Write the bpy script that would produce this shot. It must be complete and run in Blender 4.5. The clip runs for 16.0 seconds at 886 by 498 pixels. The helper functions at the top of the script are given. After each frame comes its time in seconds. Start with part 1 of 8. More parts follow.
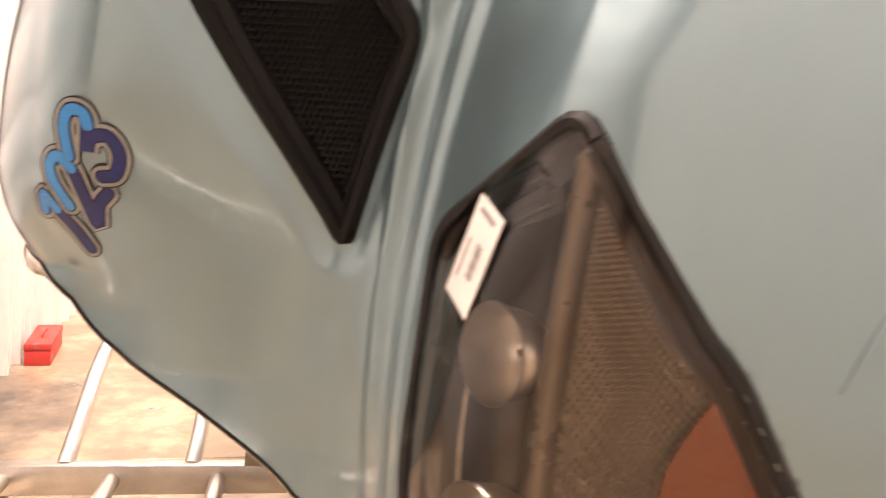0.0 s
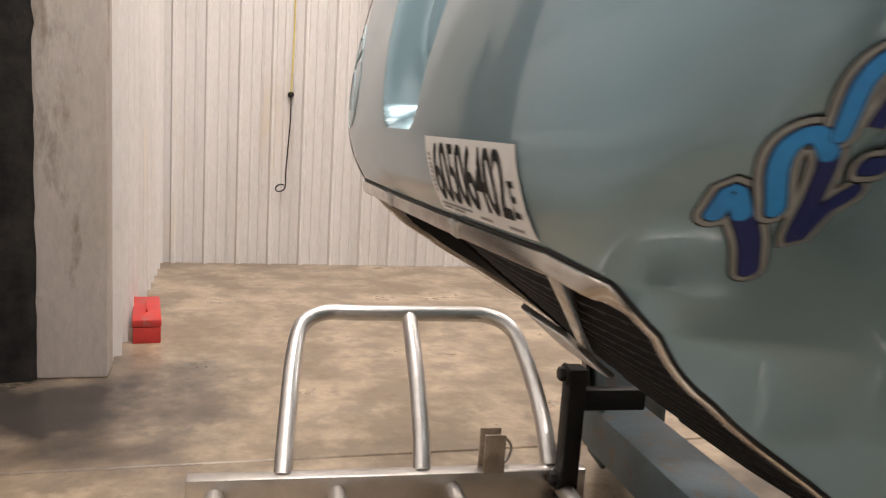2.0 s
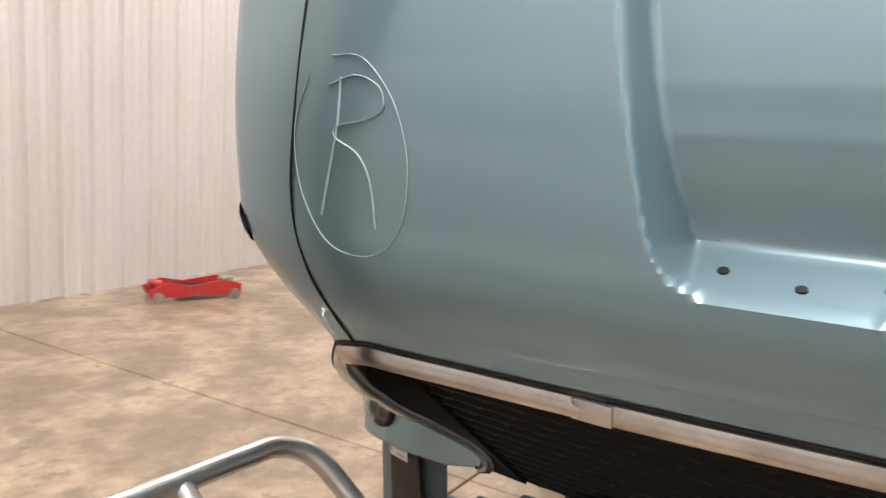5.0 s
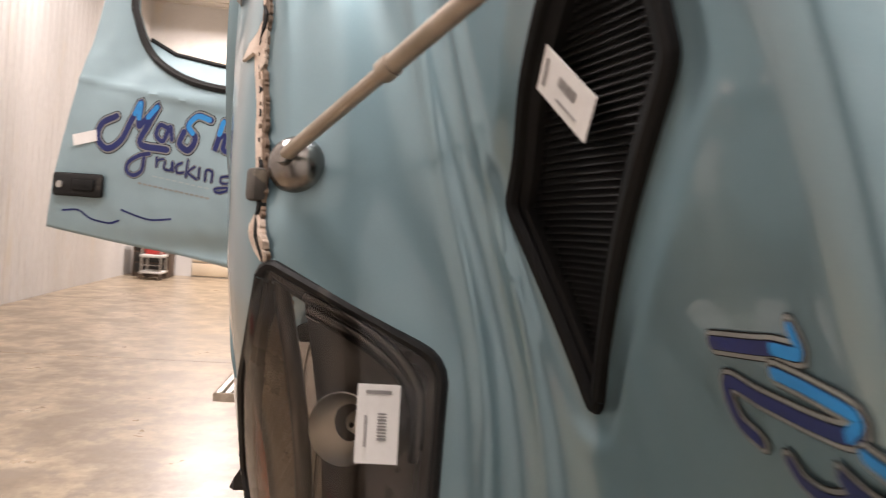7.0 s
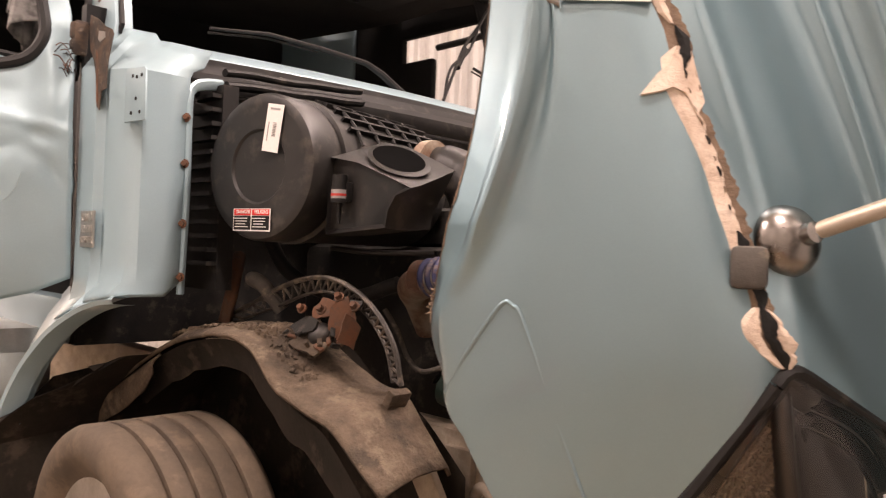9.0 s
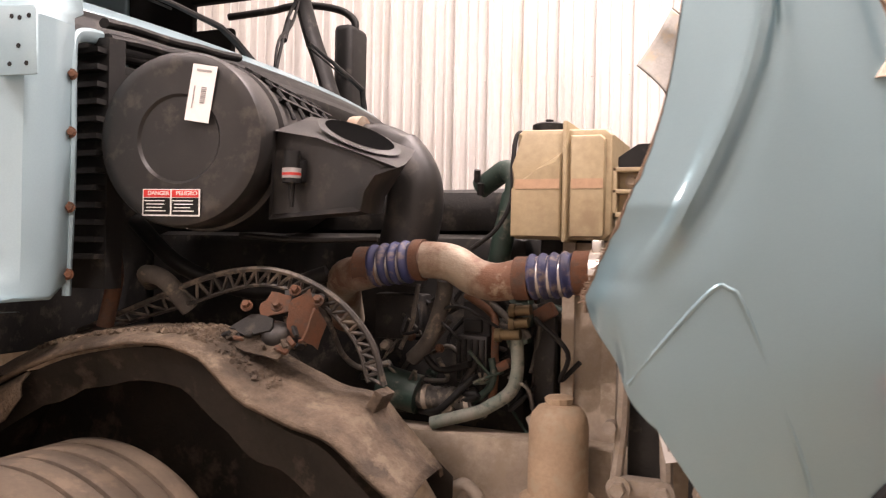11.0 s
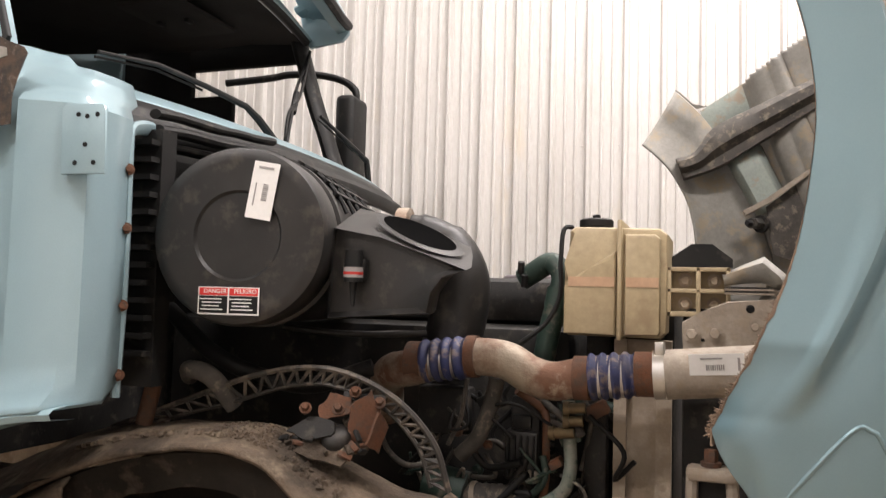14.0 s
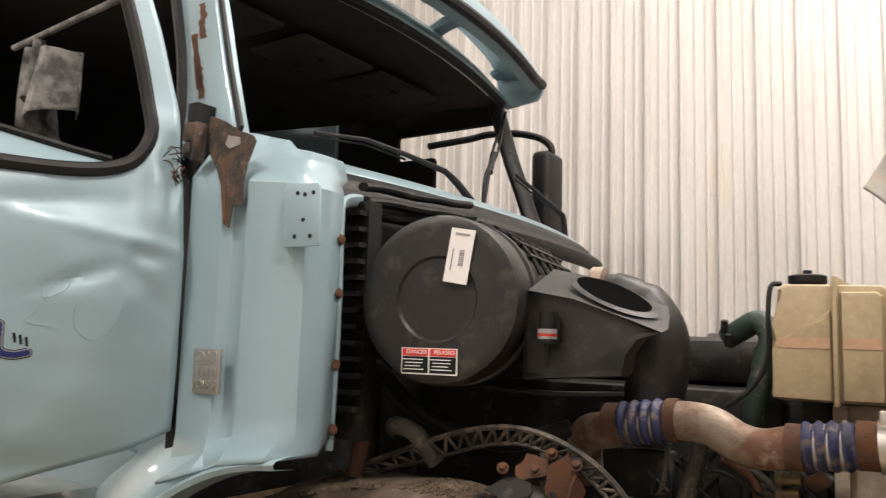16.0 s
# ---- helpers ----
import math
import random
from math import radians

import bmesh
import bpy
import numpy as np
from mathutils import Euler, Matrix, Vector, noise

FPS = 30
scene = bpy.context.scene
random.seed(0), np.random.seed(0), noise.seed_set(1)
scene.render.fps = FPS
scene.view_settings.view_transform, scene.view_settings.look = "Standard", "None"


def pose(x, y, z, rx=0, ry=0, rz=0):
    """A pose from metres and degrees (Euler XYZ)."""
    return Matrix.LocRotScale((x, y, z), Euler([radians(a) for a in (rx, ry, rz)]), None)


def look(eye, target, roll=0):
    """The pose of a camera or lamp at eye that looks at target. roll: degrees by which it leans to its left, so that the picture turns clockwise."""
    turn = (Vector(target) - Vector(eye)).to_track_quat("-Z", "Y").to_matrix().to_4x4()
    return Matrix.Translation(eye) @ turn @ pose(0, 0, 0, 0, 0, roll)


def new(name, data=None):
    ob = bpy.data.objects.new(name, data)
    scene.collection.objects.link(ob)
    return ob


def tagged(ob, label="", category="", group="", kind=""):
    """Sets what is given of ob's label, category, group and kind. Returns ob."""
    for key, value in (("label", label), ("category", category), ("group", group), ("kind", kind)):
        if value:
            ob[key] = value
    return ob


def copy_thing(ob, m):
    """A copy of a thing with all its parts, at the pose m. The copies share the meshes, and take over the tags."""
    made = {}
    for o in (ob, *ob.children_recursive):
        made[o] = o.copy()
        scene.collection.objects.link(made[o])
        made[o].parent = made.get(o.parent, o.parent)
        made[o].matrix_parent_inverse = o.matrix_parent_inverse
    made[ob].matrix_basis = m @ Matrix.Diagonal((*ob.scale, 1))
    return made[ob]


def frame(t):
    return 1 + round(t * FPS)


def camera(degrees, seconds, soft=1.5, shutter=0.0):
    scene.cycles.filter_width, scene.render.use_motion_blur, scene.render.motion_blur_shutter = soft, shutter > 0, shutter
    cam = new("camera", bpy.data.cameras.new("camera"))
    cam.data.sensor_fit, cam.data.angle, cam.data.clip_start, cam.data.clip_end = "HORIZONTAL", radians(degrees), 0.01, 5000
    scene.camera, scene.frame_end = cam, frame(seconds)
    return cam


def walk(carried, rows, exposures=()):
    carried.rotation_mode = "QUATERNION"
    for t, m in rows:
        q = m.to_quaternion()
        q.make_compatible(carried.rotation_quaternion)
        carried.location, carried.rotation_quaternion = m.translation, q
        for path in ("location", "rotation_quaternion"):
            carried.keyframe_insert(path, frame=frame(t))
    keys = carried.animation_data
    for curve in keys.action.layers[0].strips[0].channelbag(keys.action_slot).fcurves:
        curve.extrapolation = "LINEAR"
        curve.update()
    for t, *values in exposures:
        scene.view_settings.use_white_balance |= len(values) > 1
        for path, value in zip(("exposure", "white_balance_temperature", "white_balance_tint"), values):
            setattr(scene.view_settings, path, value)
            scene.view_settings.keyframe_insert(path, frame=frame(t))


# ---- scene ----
cam = camera(59.0, 16.0, soft=1.2, shutter=0.4)
PATH = [
    (0.0, pose(2.05, 1.749, 1.111, 84.7, -3.8, 169.34)),
    (0.5, pose(2.243, 1.646, 1.088, 83.6, -3.9, 169.34)),
    (1.0, pose(2.438, 1.563, 1.105, 82.4, -3.7, 169.44)),
    (1.5, pose(2.602, 1.483, 1.103, 81.8, -3.7, 169.14)),
    (2.0, pose(2.726, 1.254, 1.092, 81.2, -3.6, 168.34)),
    (2.5, pose(2.839, 1.085, 1.094, 81.3, -3.7, 167.24)),
    (3.0, pose(2.972, 0.941, 1.056, 81.8, -4.3, 162.94)),
    (3.5, pose(3.051, 0.804, 1.043, 82.4, -4.7, 156.24)),
    (4.0, pose(3.099, 0.579, 1.049, 83.5, -5.5, 146.04)),
    (4.5, look((3.184, 0.351, 1.175), (1.814, -1.081, 0.905), 4.3)),
    (4.7, look((3.23, 0.253, 1.221), (1.753, -1.064, 0.932), 3.7)),
    (7.0, pose(2.949, -1.019, 1.222, 89.1, -4.4, 84.21)),
    (7.5, pose(2.85, -1.336, 1.267, 89.7, -4.0, 74.11)),
    (8.0, pose(2.575, -1.61, 1.272, 90.1, -3.3, 62.71)),
    (10.5, pose(1.738, -2.316, 1.29, 90.2, -1.3, 26.51)),
    (11.0, pose(1.556, -2.291, 1.259, 90.0, -1.1, 22.41)),
    (11.5, pose(1.442, -2.366, 1.256, 89.4, -1.1, 21.71)),
    (12.0, pose(1.36, -2.413, 1.287, 88.6, -1.1, 19.91)),
    (12.5, pose(1.34, -2.384, 1.329, 87.9, -0.9, 18.31)),
    (13.0, pose(1.333, -2.355, 1.352, 87.4, -0.9, 18.01)),
    (13.5, pose(1.333, -2.361, 1.358, 89.9, -1.1, 18.51)),
    (14.0, pose(1.328, -2.371, 1.368, 93.6, -1.5, 19.01)),
    (14.5, pose(1.325, -2.381, 1.376, 95.5, -1.5, 20.31)),
    (15.0, pose(1.335, -2.379, 1.381, 97.4, -1.8, 22.41)),
    (15.5, pose(1.348, -2.392, 1.384, 97.2, -1.6, 28.71)),
    (16.0, pose(1.361, -2.398, 1.397, 96.7, -1.7, 33.71)),
]
EXPOSURES = [(0.0, 0.85, 7700, 23), (0.5, 0.33, 6700, 11), (1.0, -0.02, 6400, 6), (1.5, -0.3, 6400, 8), (2.0, -0.48, 6400, 9), (3.0, -0.52, 6350, 9), (4.0, -0.22, 6100, 9),
             (4.7, -0.25, 6150, 9), (6.8, -0.4, 6400, 11), (7.5, -0.31, 6500, 11), (8.2, -0.22, 7500, 22), (10.3, 0.02, 6850, 19), (13.2, 0.10, 6650, 17), (14.0, -0.35, 6250, 7), (14.5, -0.68, 6350, 5), (15.0, -0.80, 6300, 4), (15.5, -0.38, 6450, 7), (16.0, -0.53, 6500, 6)]
walk(cam, PATH, EXPOSURES)

# ---- light ----
WALL_TURN = radians(3.5)          # the shop is turned a little against the truck
world = bpy.data.worlds.new("night")
scene.world = world
world.use_nodes = True
world.node_tree.nodes["Background"].inputs[0].default_value = (0.9, 0.8, 0.7, 1)
world.node_tree.nodes["Background"].inputs[1].default_value = 0.005


def shop(x, y, z=0.0):
    """A place given along the shop's walls, in the world."""
    c, s = math.cos(WALL_TURN), math.sin(WALL_TURN)
    return Vector((c * x - s * y, s * x + c * y, z))


LAMP_COLOR = (1.0, 0.885, 0.845)
# Unseen; (2.75, 0.3) added to brighten the nose, (-12, -2.8) the rear door.
LAMPS = [(1.3, 1.05, 5.2, 130), (-0.9, 1.1, 5.2, 40), (2.75, 0.3, 5.2, 200), (2.5, -2.4, 5.2, 215), (-1.2, -3.7, 5.2, 215),
         (-6.5, -3.3, 5.2, 180), (-6.0, 1.7, 5.2, 120), (-12.0, -2.8, 5.2, 700)]
for lx, ly, lz, watts in LAMPS:
    data = bpy.data.lights.new("high_bay_light", "AREA")
    data.shape, data.size, data.size_y = "RECTANGLE", 1.15, 0.3
    data.energy, data.color = watts, LAMP_COLOR
    lamp = new("high_bay_light", data)
    lamp.matrix_world = Matrix.Translation(shop(lx, ly, lz - 0.09)) @ pose(0, 0, 0, 0, 0, math.degrees(WALL_TURN))


# ---- materials ----
def material(name):
    m = bpy.data.materials.new(name)
    m.use_nodes = True
    nt = m.node_tree
    return m, nt, nt.nodes["Principled BSDF"]


def node(nt, kind, **inputs):
    n = nt.nodes.new(kind)
    for key, value in inputs.items():
        n.inputs[key.replace("_", " ")].default_value = value
    return n


def rgb(c):
    return (*c, 1.0)


def surface(name, color, color2=None, rough=0.5, rough2=None, metal=0.0, scale=6.0, grain=80.0, bump=0.1,
            coat=0.0, speck=0.25, dust=None, dust_amount=0.0, depth=0.004, contrast=(0.35, 0.68), stretch=(1, 1, 1), spec=0.5):
    """A surface whose colour wanders at a large and a small scale, with dust in patches and fine relief."""
    m, nt, b = material(name)
    color2 = color2 or tuple(c * 0.75 for c in color)
    tc = nt.nodes.new("ShaderNodeTexCoord")
    mp = nt.nodes.new("ShaderNodeMapping")
    mp.inputs["Scale"].default_value = stretch
    nt.links.new(tc.outputs["Object"], mp.inputs["Vector"])
    big = node(nt, "ShaderNodeTexNoise", Scale=scale, Detail=6.0, Roughness=0.6)
    fine = node(nt, "ShaderNodeTexNoise", Scale=grain, Detail=4.0, Roughness=0.7)
    for n in (big, fine):
        nt.links.new(mp.outputs[0], n.inputs["Vector"])
    ramp = nt.nodes.new("ShaderNodeMapRange")
    ramp.inputs[1].default_value, ramp.inputs[2].default_value = contrast
    nt.links.new(big.outputs[0], ramp.inputs[0])
    mix = nt.nodes.new("ShaderNodeMix")
    mix.data_type = "RGBA"
    mix.inputs[6].default_value, mix.inputs[7].default_value = rgb(color), rgb(color2)
    nt.links.new(ramp.outputs[0], mix.inputs[0])
    out = mix.outputs[2]
    mix2 = nt.nodes.new("ShaderNodeMix")
    mix2.data_type, mix2.blend_type = "RGBA", "OVERLAY"
    mix2.inputs[0].default_value = speck
    nt.links.new(out, mix2.inputs[6])
    nt.links.new(fine.outputs[0], mix2.inputs[7])
    out = mix2.outputs[2]
    if dust:
        dn = node(nt, "ShaderNodeTexNoise", Scale=scale * 2.3, Detail=8.0, Roughness=0.65)
        nt.links.new(mp.outputs[0], dn.inputs["Vector"])
        dr = nt.nodes.new("ShaderNodeMapRange")
        dr.inputs[1].default_value, dr.inputs[2].default_value = 0.60 - dust_amount * 0.55, 0.70 - dust_amount * 0.5
        nt.links.new(dn.outputs[0], dr.inputs[0])
        mix3 = nt.nodes.new("ShaderNodeMix")
        mix3.data_type = "RGBA"
        mix3.inputs[7].default_value = rgb(dust)
        nt.links.new(dr.outputs[0], mix3.inputs[0])
        nt.links.new(out, mix3.inputs[6])
        out = mix3.outputs[2]
    nt.links.new(out, b.inputs["Base Color"])
    rr = nt.nodes.new("ShaderNodeMapRange")
    rr.inputs[3].default_value, rr.inputs[4].default_value = rough, rough2 if rough2 is not None else min(1, rough + 0.15)
    nt.links.new(big.outputs[0], rr.inputs[0])
    nt.links.new(rr.outputs[0], b.inputs["Roughness"])
    b.inputs["Metallic"].default_value = metal
    b.inputs["Specular IOR Level"].default_value = spec
    b.inputs["Coat Weight"].default_value = coat
    b.inputs["Coat Roughness"].default_value = 0.045
    if bump:
        bp = nt.nodes.new("ShaderNodeBump")
        bp.inputs["Strength"].default_value, bp.inputs["Distance"].default_value = bump, depth
        nt.links.new(fine.outputs[0], bp.inputs["Height"])
        nt.links.new(bp.outputs[0], b.inputs["Normal"])
    return m


PAINT = surface("blue_green_paint", (0.212, 0.322, 0.362), (0.196, 0.304, 0.345), rough=0.29, rough2=0.37, metal=0.62, scale=2.2, grain=400, bump=0.015, coat=1.0, depth=0.0006, speck=0.06)
PAINT_OLD = surface("dull_blue_paint", (0.29, 0.405, 0.445), (0.265, 0.375, 0.415), rough=0.38, rough2=0.5, metal=0.18, scale=3, grain=300, bump=0.02, coat=0.4, depth=0.0008, speck=0.08)
UNDER = surface("fibreglass_underside", (0.30, 0.29, 0.26), (0.22, 0.21, 0.19), rough=0.7, scale=5, grain=60, bump=0.3, dust=(0.32, 0.27, 0.2), dust_amount=0.15)
BROKEN = surface("brown_broken_laminate", (0.24, 0.17, 0.12), (0.12, 0.085, 0.06), rough=0.9, scale=26, grain=140, bump=0.7)
RAW = surface("torn_fibreglass", (0.74, 0.63, 0.53), (0.52, 0.40, 0.31), rough=0.85, scale=20, grain=120, bump=0.6)
# Dirty blue, darkened further for the hood's shade on beam and bumper ends.
BEAM_SHADED = surface("dirty_blue_beam_in_shade", (0.10, 0.145, 0.165), (0.075, 0.10, 0.11), rough=0.5, rough2=0.7, scale=5, grain=90, bump=0.15, dust=(0.12, 0.10, 0.08), dust_amount=0.12)
# Shade inside the horn's mouth as a flat matt colour.
MOUTH_SHADE = surface("horn_mouth_shade", (0.004, 0.004, 0.004), (0.006, 0.006, 0.006), rough=1.0, scale=6, grain=90, bump=0, spec=0.0)
BLACK = surface("black_plastic", (0.008, 0.008, 0.008), (0.013, 0.0125, 0.012), rough=0.45, rough2=0.65, scale=6, grain=150, bump=0.1, dust=(0.045, 0.04, 0.034), dust_amount=0.04, spec=0.3)
BLACK_SATIN = surface("dusty_black_plastic", (0.009, 0.0088, 0.0085), (0.019, 0.0175, 0.016), rough=0.36, rough2=0.52, scale=7, grain=220, bump=0.08, dust=(0.042, 0.036, 0.03), dust_amount=0.10)
RUBBER = surface("dusty_rubber", (0.06, 0.047, 0.036), (0.14, 0.105, 0.072), rough=0.8, scale=5, grain=60, bump=0.35, dust=(0.135, 0.10, 0.07), dust_amount=0.14, contrast=(0.25, 0.8))
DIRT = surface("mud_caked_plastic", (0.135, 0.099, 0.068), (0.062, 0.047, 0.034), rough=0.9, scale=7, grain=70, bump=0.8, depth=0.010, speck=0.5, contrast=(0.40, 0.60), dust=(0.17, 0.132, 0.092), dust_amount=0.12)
# The black liner's own muddy colour; also stands for shade under the arch.
LINER_AND_SHADE = surface("muddy_liner_and_arch_shade", (0.016, 0.014, 0.012), (0.03, 0.025, 0.02), rough=0.9, scale=4, grain=60, bump=0.4, dust=(0.06, 0.048, 0.036), dust_amount=0.08, spec=0.15)
RUST = surface("rusty_iron", (0.15, 0.062, 0.03), (0.10, 0.06, 0.042), rough=0.8, scale=14, grain=120, bump=0.5, metal=0.1, dust=(0.09, 0.06, 0.045), dust_amount=0.15)
PIPE_TAN = surface("heat_stained_aluminium", (0.38, 0.32, 0.25), (0.17, 0.085, 0.05), rough=0.5, scale=7, grain=90, bump=0.5, metal=0.35, dust=(0.40, 0.33, 0.25), dust_amount=0.10, contrast=(0.42, 0.58))
HOSE_BLUE = surface("blue_silicone_hose", (0.020, 0.032, 0.125), (0.06, 0.06, 0.10), rough=0.55, scale=12, grain=90, bump=0.15, dust=(0.19, 0.15, 0.14), dust_amount=0.14)
STEEL = surface("bare_steel", (0.55, 0.53, 0.5), (0.42, 0.40, 0.37), rough=0.3, rough2=0.45, metal=0.9, scale=12, grain=100, bump=0.1)
ALU = surface("brushed_aluminium", (0.72, 0.70, 0.67), (0.58, 0.56, 0.53), rough=0.25, rough2=0.42, metal=1.0, scale=9, grain=200, bump=0.08, depth=0.001)
CHROME = surface("worn_chrome", (0.72, 0.68, 0.62), (0.5, 0.45, 0.4), rough=0.12, rough2=0.3, metal=1.0, scale=14, grain=150, bump=0.05, depth=0.001)
FRAME_GREY = surface("dusty_chassis_steel", (0.52, 0.44, 0.345), (0.29, 0.24, 0.19), rough=0.75, scale=6, grain=80, bump=0.3, metal=0.1, dust=(0.34, 0.28, 0.21), dust_amount=0.2)
CAST = surface("dusty_casting", (0.44, 0.385, 0.32), (0.29, 0.245, 0.20), rough=0.75, scale=9, grain=90, bump=0.4, metal=0.2, dust=(0.36, 0.3, 0.23), dust_amount=0.15)
ENGINE_GREEN = surface("green_engine_enamel", (0.028, 0.055, 0.042), (0.02, 0.038, 0.03), rough=0.4, rough2=0.6, scale=8, grain=100, bump=0.15, dust=(0.16, 0.15, 0.12), dust_amount=0.1)
HOSE_GREY = surface("dusty_grey_rubber", (0.10, 0.09, 0.078), (0.055, 0.05, 0.045), rough=0.7, scale=12, grain=90, bump=0.2, dust=(0.20, 0.17, 0.13), dust_amount=0.12)
CORRODED = surface("corroded_green_pipe", (0.16, 0.20, 0.17), (0.30, 0.28, 0.24), rough=0.6, scale=14, grain=110, bump=0.3, metal=0.2, dust=(0.10, 0.13, 0.11), dust_amount=0.15)
BRASS = surface("tarnished_brass", (0.20, 0.15, 0.085), (0.11, 0.085, 0.05), rough=0.45, metal=0.7, scale=16, grain=110, bump=0.2)
ENGINE_DARK = surface("oily_engine_black", (0.012, 0.012, 0.012), (0.03, 0.028, 0.025), rough=0.5, scale=8, grain=90, bump=0.3, dust=(0.07, 0.06, 0.05), dust_amount=0.08, spec=0.3)
TANK = surface("yellowed_translucent_plastic", (0.44, 0.36, 0.225), (0.38, 0.30, 0.18), rough=0.38, rough2=0.5, scale=4, grain=60, bump=0.06, dust=(0.34, 0.26, 0.16), dust_amount=0.08)
COOLANT = surface("coolant_stain", (0.50, 0.33, 0.21), (0.45, 0.29, 0.18), rough=0.4, scale=6, grain=60, bump=0.05)
FILTER_TAN = surface("dusty_tan_canister", (0.46, 0.345, 0.235), (0.36, 0.265, 0.18), rough=0.65, scale=8, grain=120, bump=0.15, dust=(0.42, 0.34, 0.24), dust_amount=0.15)
LABEL_WHITE = surface("white_label_paper", (0.8, 0.79, 0.77), (0.74, 0.73, 0.71), rough=0.55, scale=8, grain=120, bump=0.02)
INK = surface("black_ink", (0.008, 0.008, 0.008), (0.012, 0.012, 0.012), rough=0.5, scale=20, grain=200, bump=0, spec=0.2)
INK_GREY = surface("grey_ink", (0.25, 0.24, 0.24), (0.32, 0.31, 0.3), rough=0.6, scale=20, grain=200, bump=0)
RED_LABEL = surface("red_warning_print", (0.62, 0.03, 0.025), (0.55, 0.03, 0.03), rough=0.4, scale=9, grain=100, bump=0)
DECAL_BLUE = surface("bright_blue_vinyl", (0.02, 0.26, 0.62), (0.02, 0.20, 0.52), rough=0.35, scale=9, grain=100, bump=0)
DECAL_NAVY = surface("navy_vinyl", (0.008, 0.015, 0.10), (0.008, 0.02, 0.13), rough=0.35, scale=9, grain=100, bump=0)
DECAL_GREY = surface("silver_grey_vinyl", (0.28, 0.29, 0.27), (0.22, 0.23, 0.22), rough=0.4, scale=9, grain=100, bump=0)
CHALK = surface("pale_wax_mark", (0.36, 0.44, 0.45), (0.30, 0.38, 0.40), rough=0.6, scale=60, grain=200, bump=0)
RED_BOX = surface("red_enamel", (0.5, 0.03, 0.025), (0.38, 0.03, 0.025), rough=0.4, scale=6, grain=90, bump=0.1, dust=(0.25, 0.12, 0.1), dust_amount=0.05)
AMBER = surface("amber_lens", (0.42, 0.10, 0.035), (0.36, 0.09, 0.03), rough=0.2, rough2=0.3, scale=8, grain=200, bump=0.2, coat=0.5)
LATTICE = surface("dusty_dark_plastic", (0.05, 0.044, 0.038), (0.03, 0.027, 0.024), rough=0.5, rough2=0.65, scale=9, grain=120, bump=0.2, dust=(0.14, 0.115, 0.09), dust_amount=0.2)
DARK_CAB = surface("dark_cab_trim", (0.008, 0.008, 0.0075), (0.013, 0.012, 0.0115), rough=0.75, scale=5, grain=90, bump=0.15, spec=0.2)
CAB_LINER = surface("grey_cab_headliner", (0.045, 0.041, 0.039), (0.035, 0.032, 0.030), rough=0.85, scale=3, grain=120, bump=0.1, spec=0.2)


# ---- shaping tools ----
def mesh_object(name, bm, mat, smooth=True):
    bmesh.ops.recalc_face_normals(bm, faces=bm.faces)
    me = bpy.data.meshes.new(name)
    bm.to_mesh(me)
    bm.free()
    for m in (mat if isinstance(mat, (list, tuple)) else [mat]):
        me.materials.append(m)
    if smooth:
        me.shade_smooth()
        me.set_sharp_from_angle(angle=radians(38))
    return new(name, me)


def part(name, bm, mat, parent, label="", smooth=True):
    ob = mesh_object(name, bm, mat, smooth)
    ob.parent = parent
    if label:
        ob["label"] = label
    return ob


def thing(name, label, category, group="", kind=""):
    return tagged(new(name), label, category, group, kind)


def box(bm, lo, hi, m=None, bevel=0.0, seg=2):
    lo, hi = Vector(lo), Vector(hi)
    vs = [bm.verts.new((x, y, z)) for z in (lo.z, hi.z) for y in (lo.y, hi.y) for x in (lo.x, hi.x)]
    fs = [bm.faces.new([vs[i] for i in q]) for q in ((0, 2, 3, 1), (4, 5, 7, 6), (0, 1, 5, 4), (2, 6, 7, 3), (0, 4, 6, 2), (1, 3, 7, 5))]
    if bevel:
        es = list({e for f in fs for e in f.edges})
        r = bmesh.ops.bevel(bm, geom=es, offset=bevel, segments=seg, affect="EDGES", profile=0.5)
        vs = list({v for f in r["faces"] for v in f.verts} | {v for v in vs if v.is_valid})
    if m is not None:
        bmesh.ops.transform(bm, matrix=m, verts=vs)
    return vs


def smooth_path(points, steps=6):
    """A Catmull-Rom line through the points."""
    p = [Vector(q) for q in points]
    if len(p) < 3:
        return p
    q = [2 * p[0] - p[1]] + p + [2 * p[-1] - p[-2]]
    out = []
    for i in range(1, len(q) - 2):
        a, b, c, d = q[i - 1:i + 3]
        for k in range(steps):
            t = k / steps
            out.append(0.5 * (2 * b + (c - a) * t + (2 * a - 5 * b + 4 * c - d) * t * t + (3 * b - a - 3 * c + d) * t ** 3))
    return out + [p[-1]]


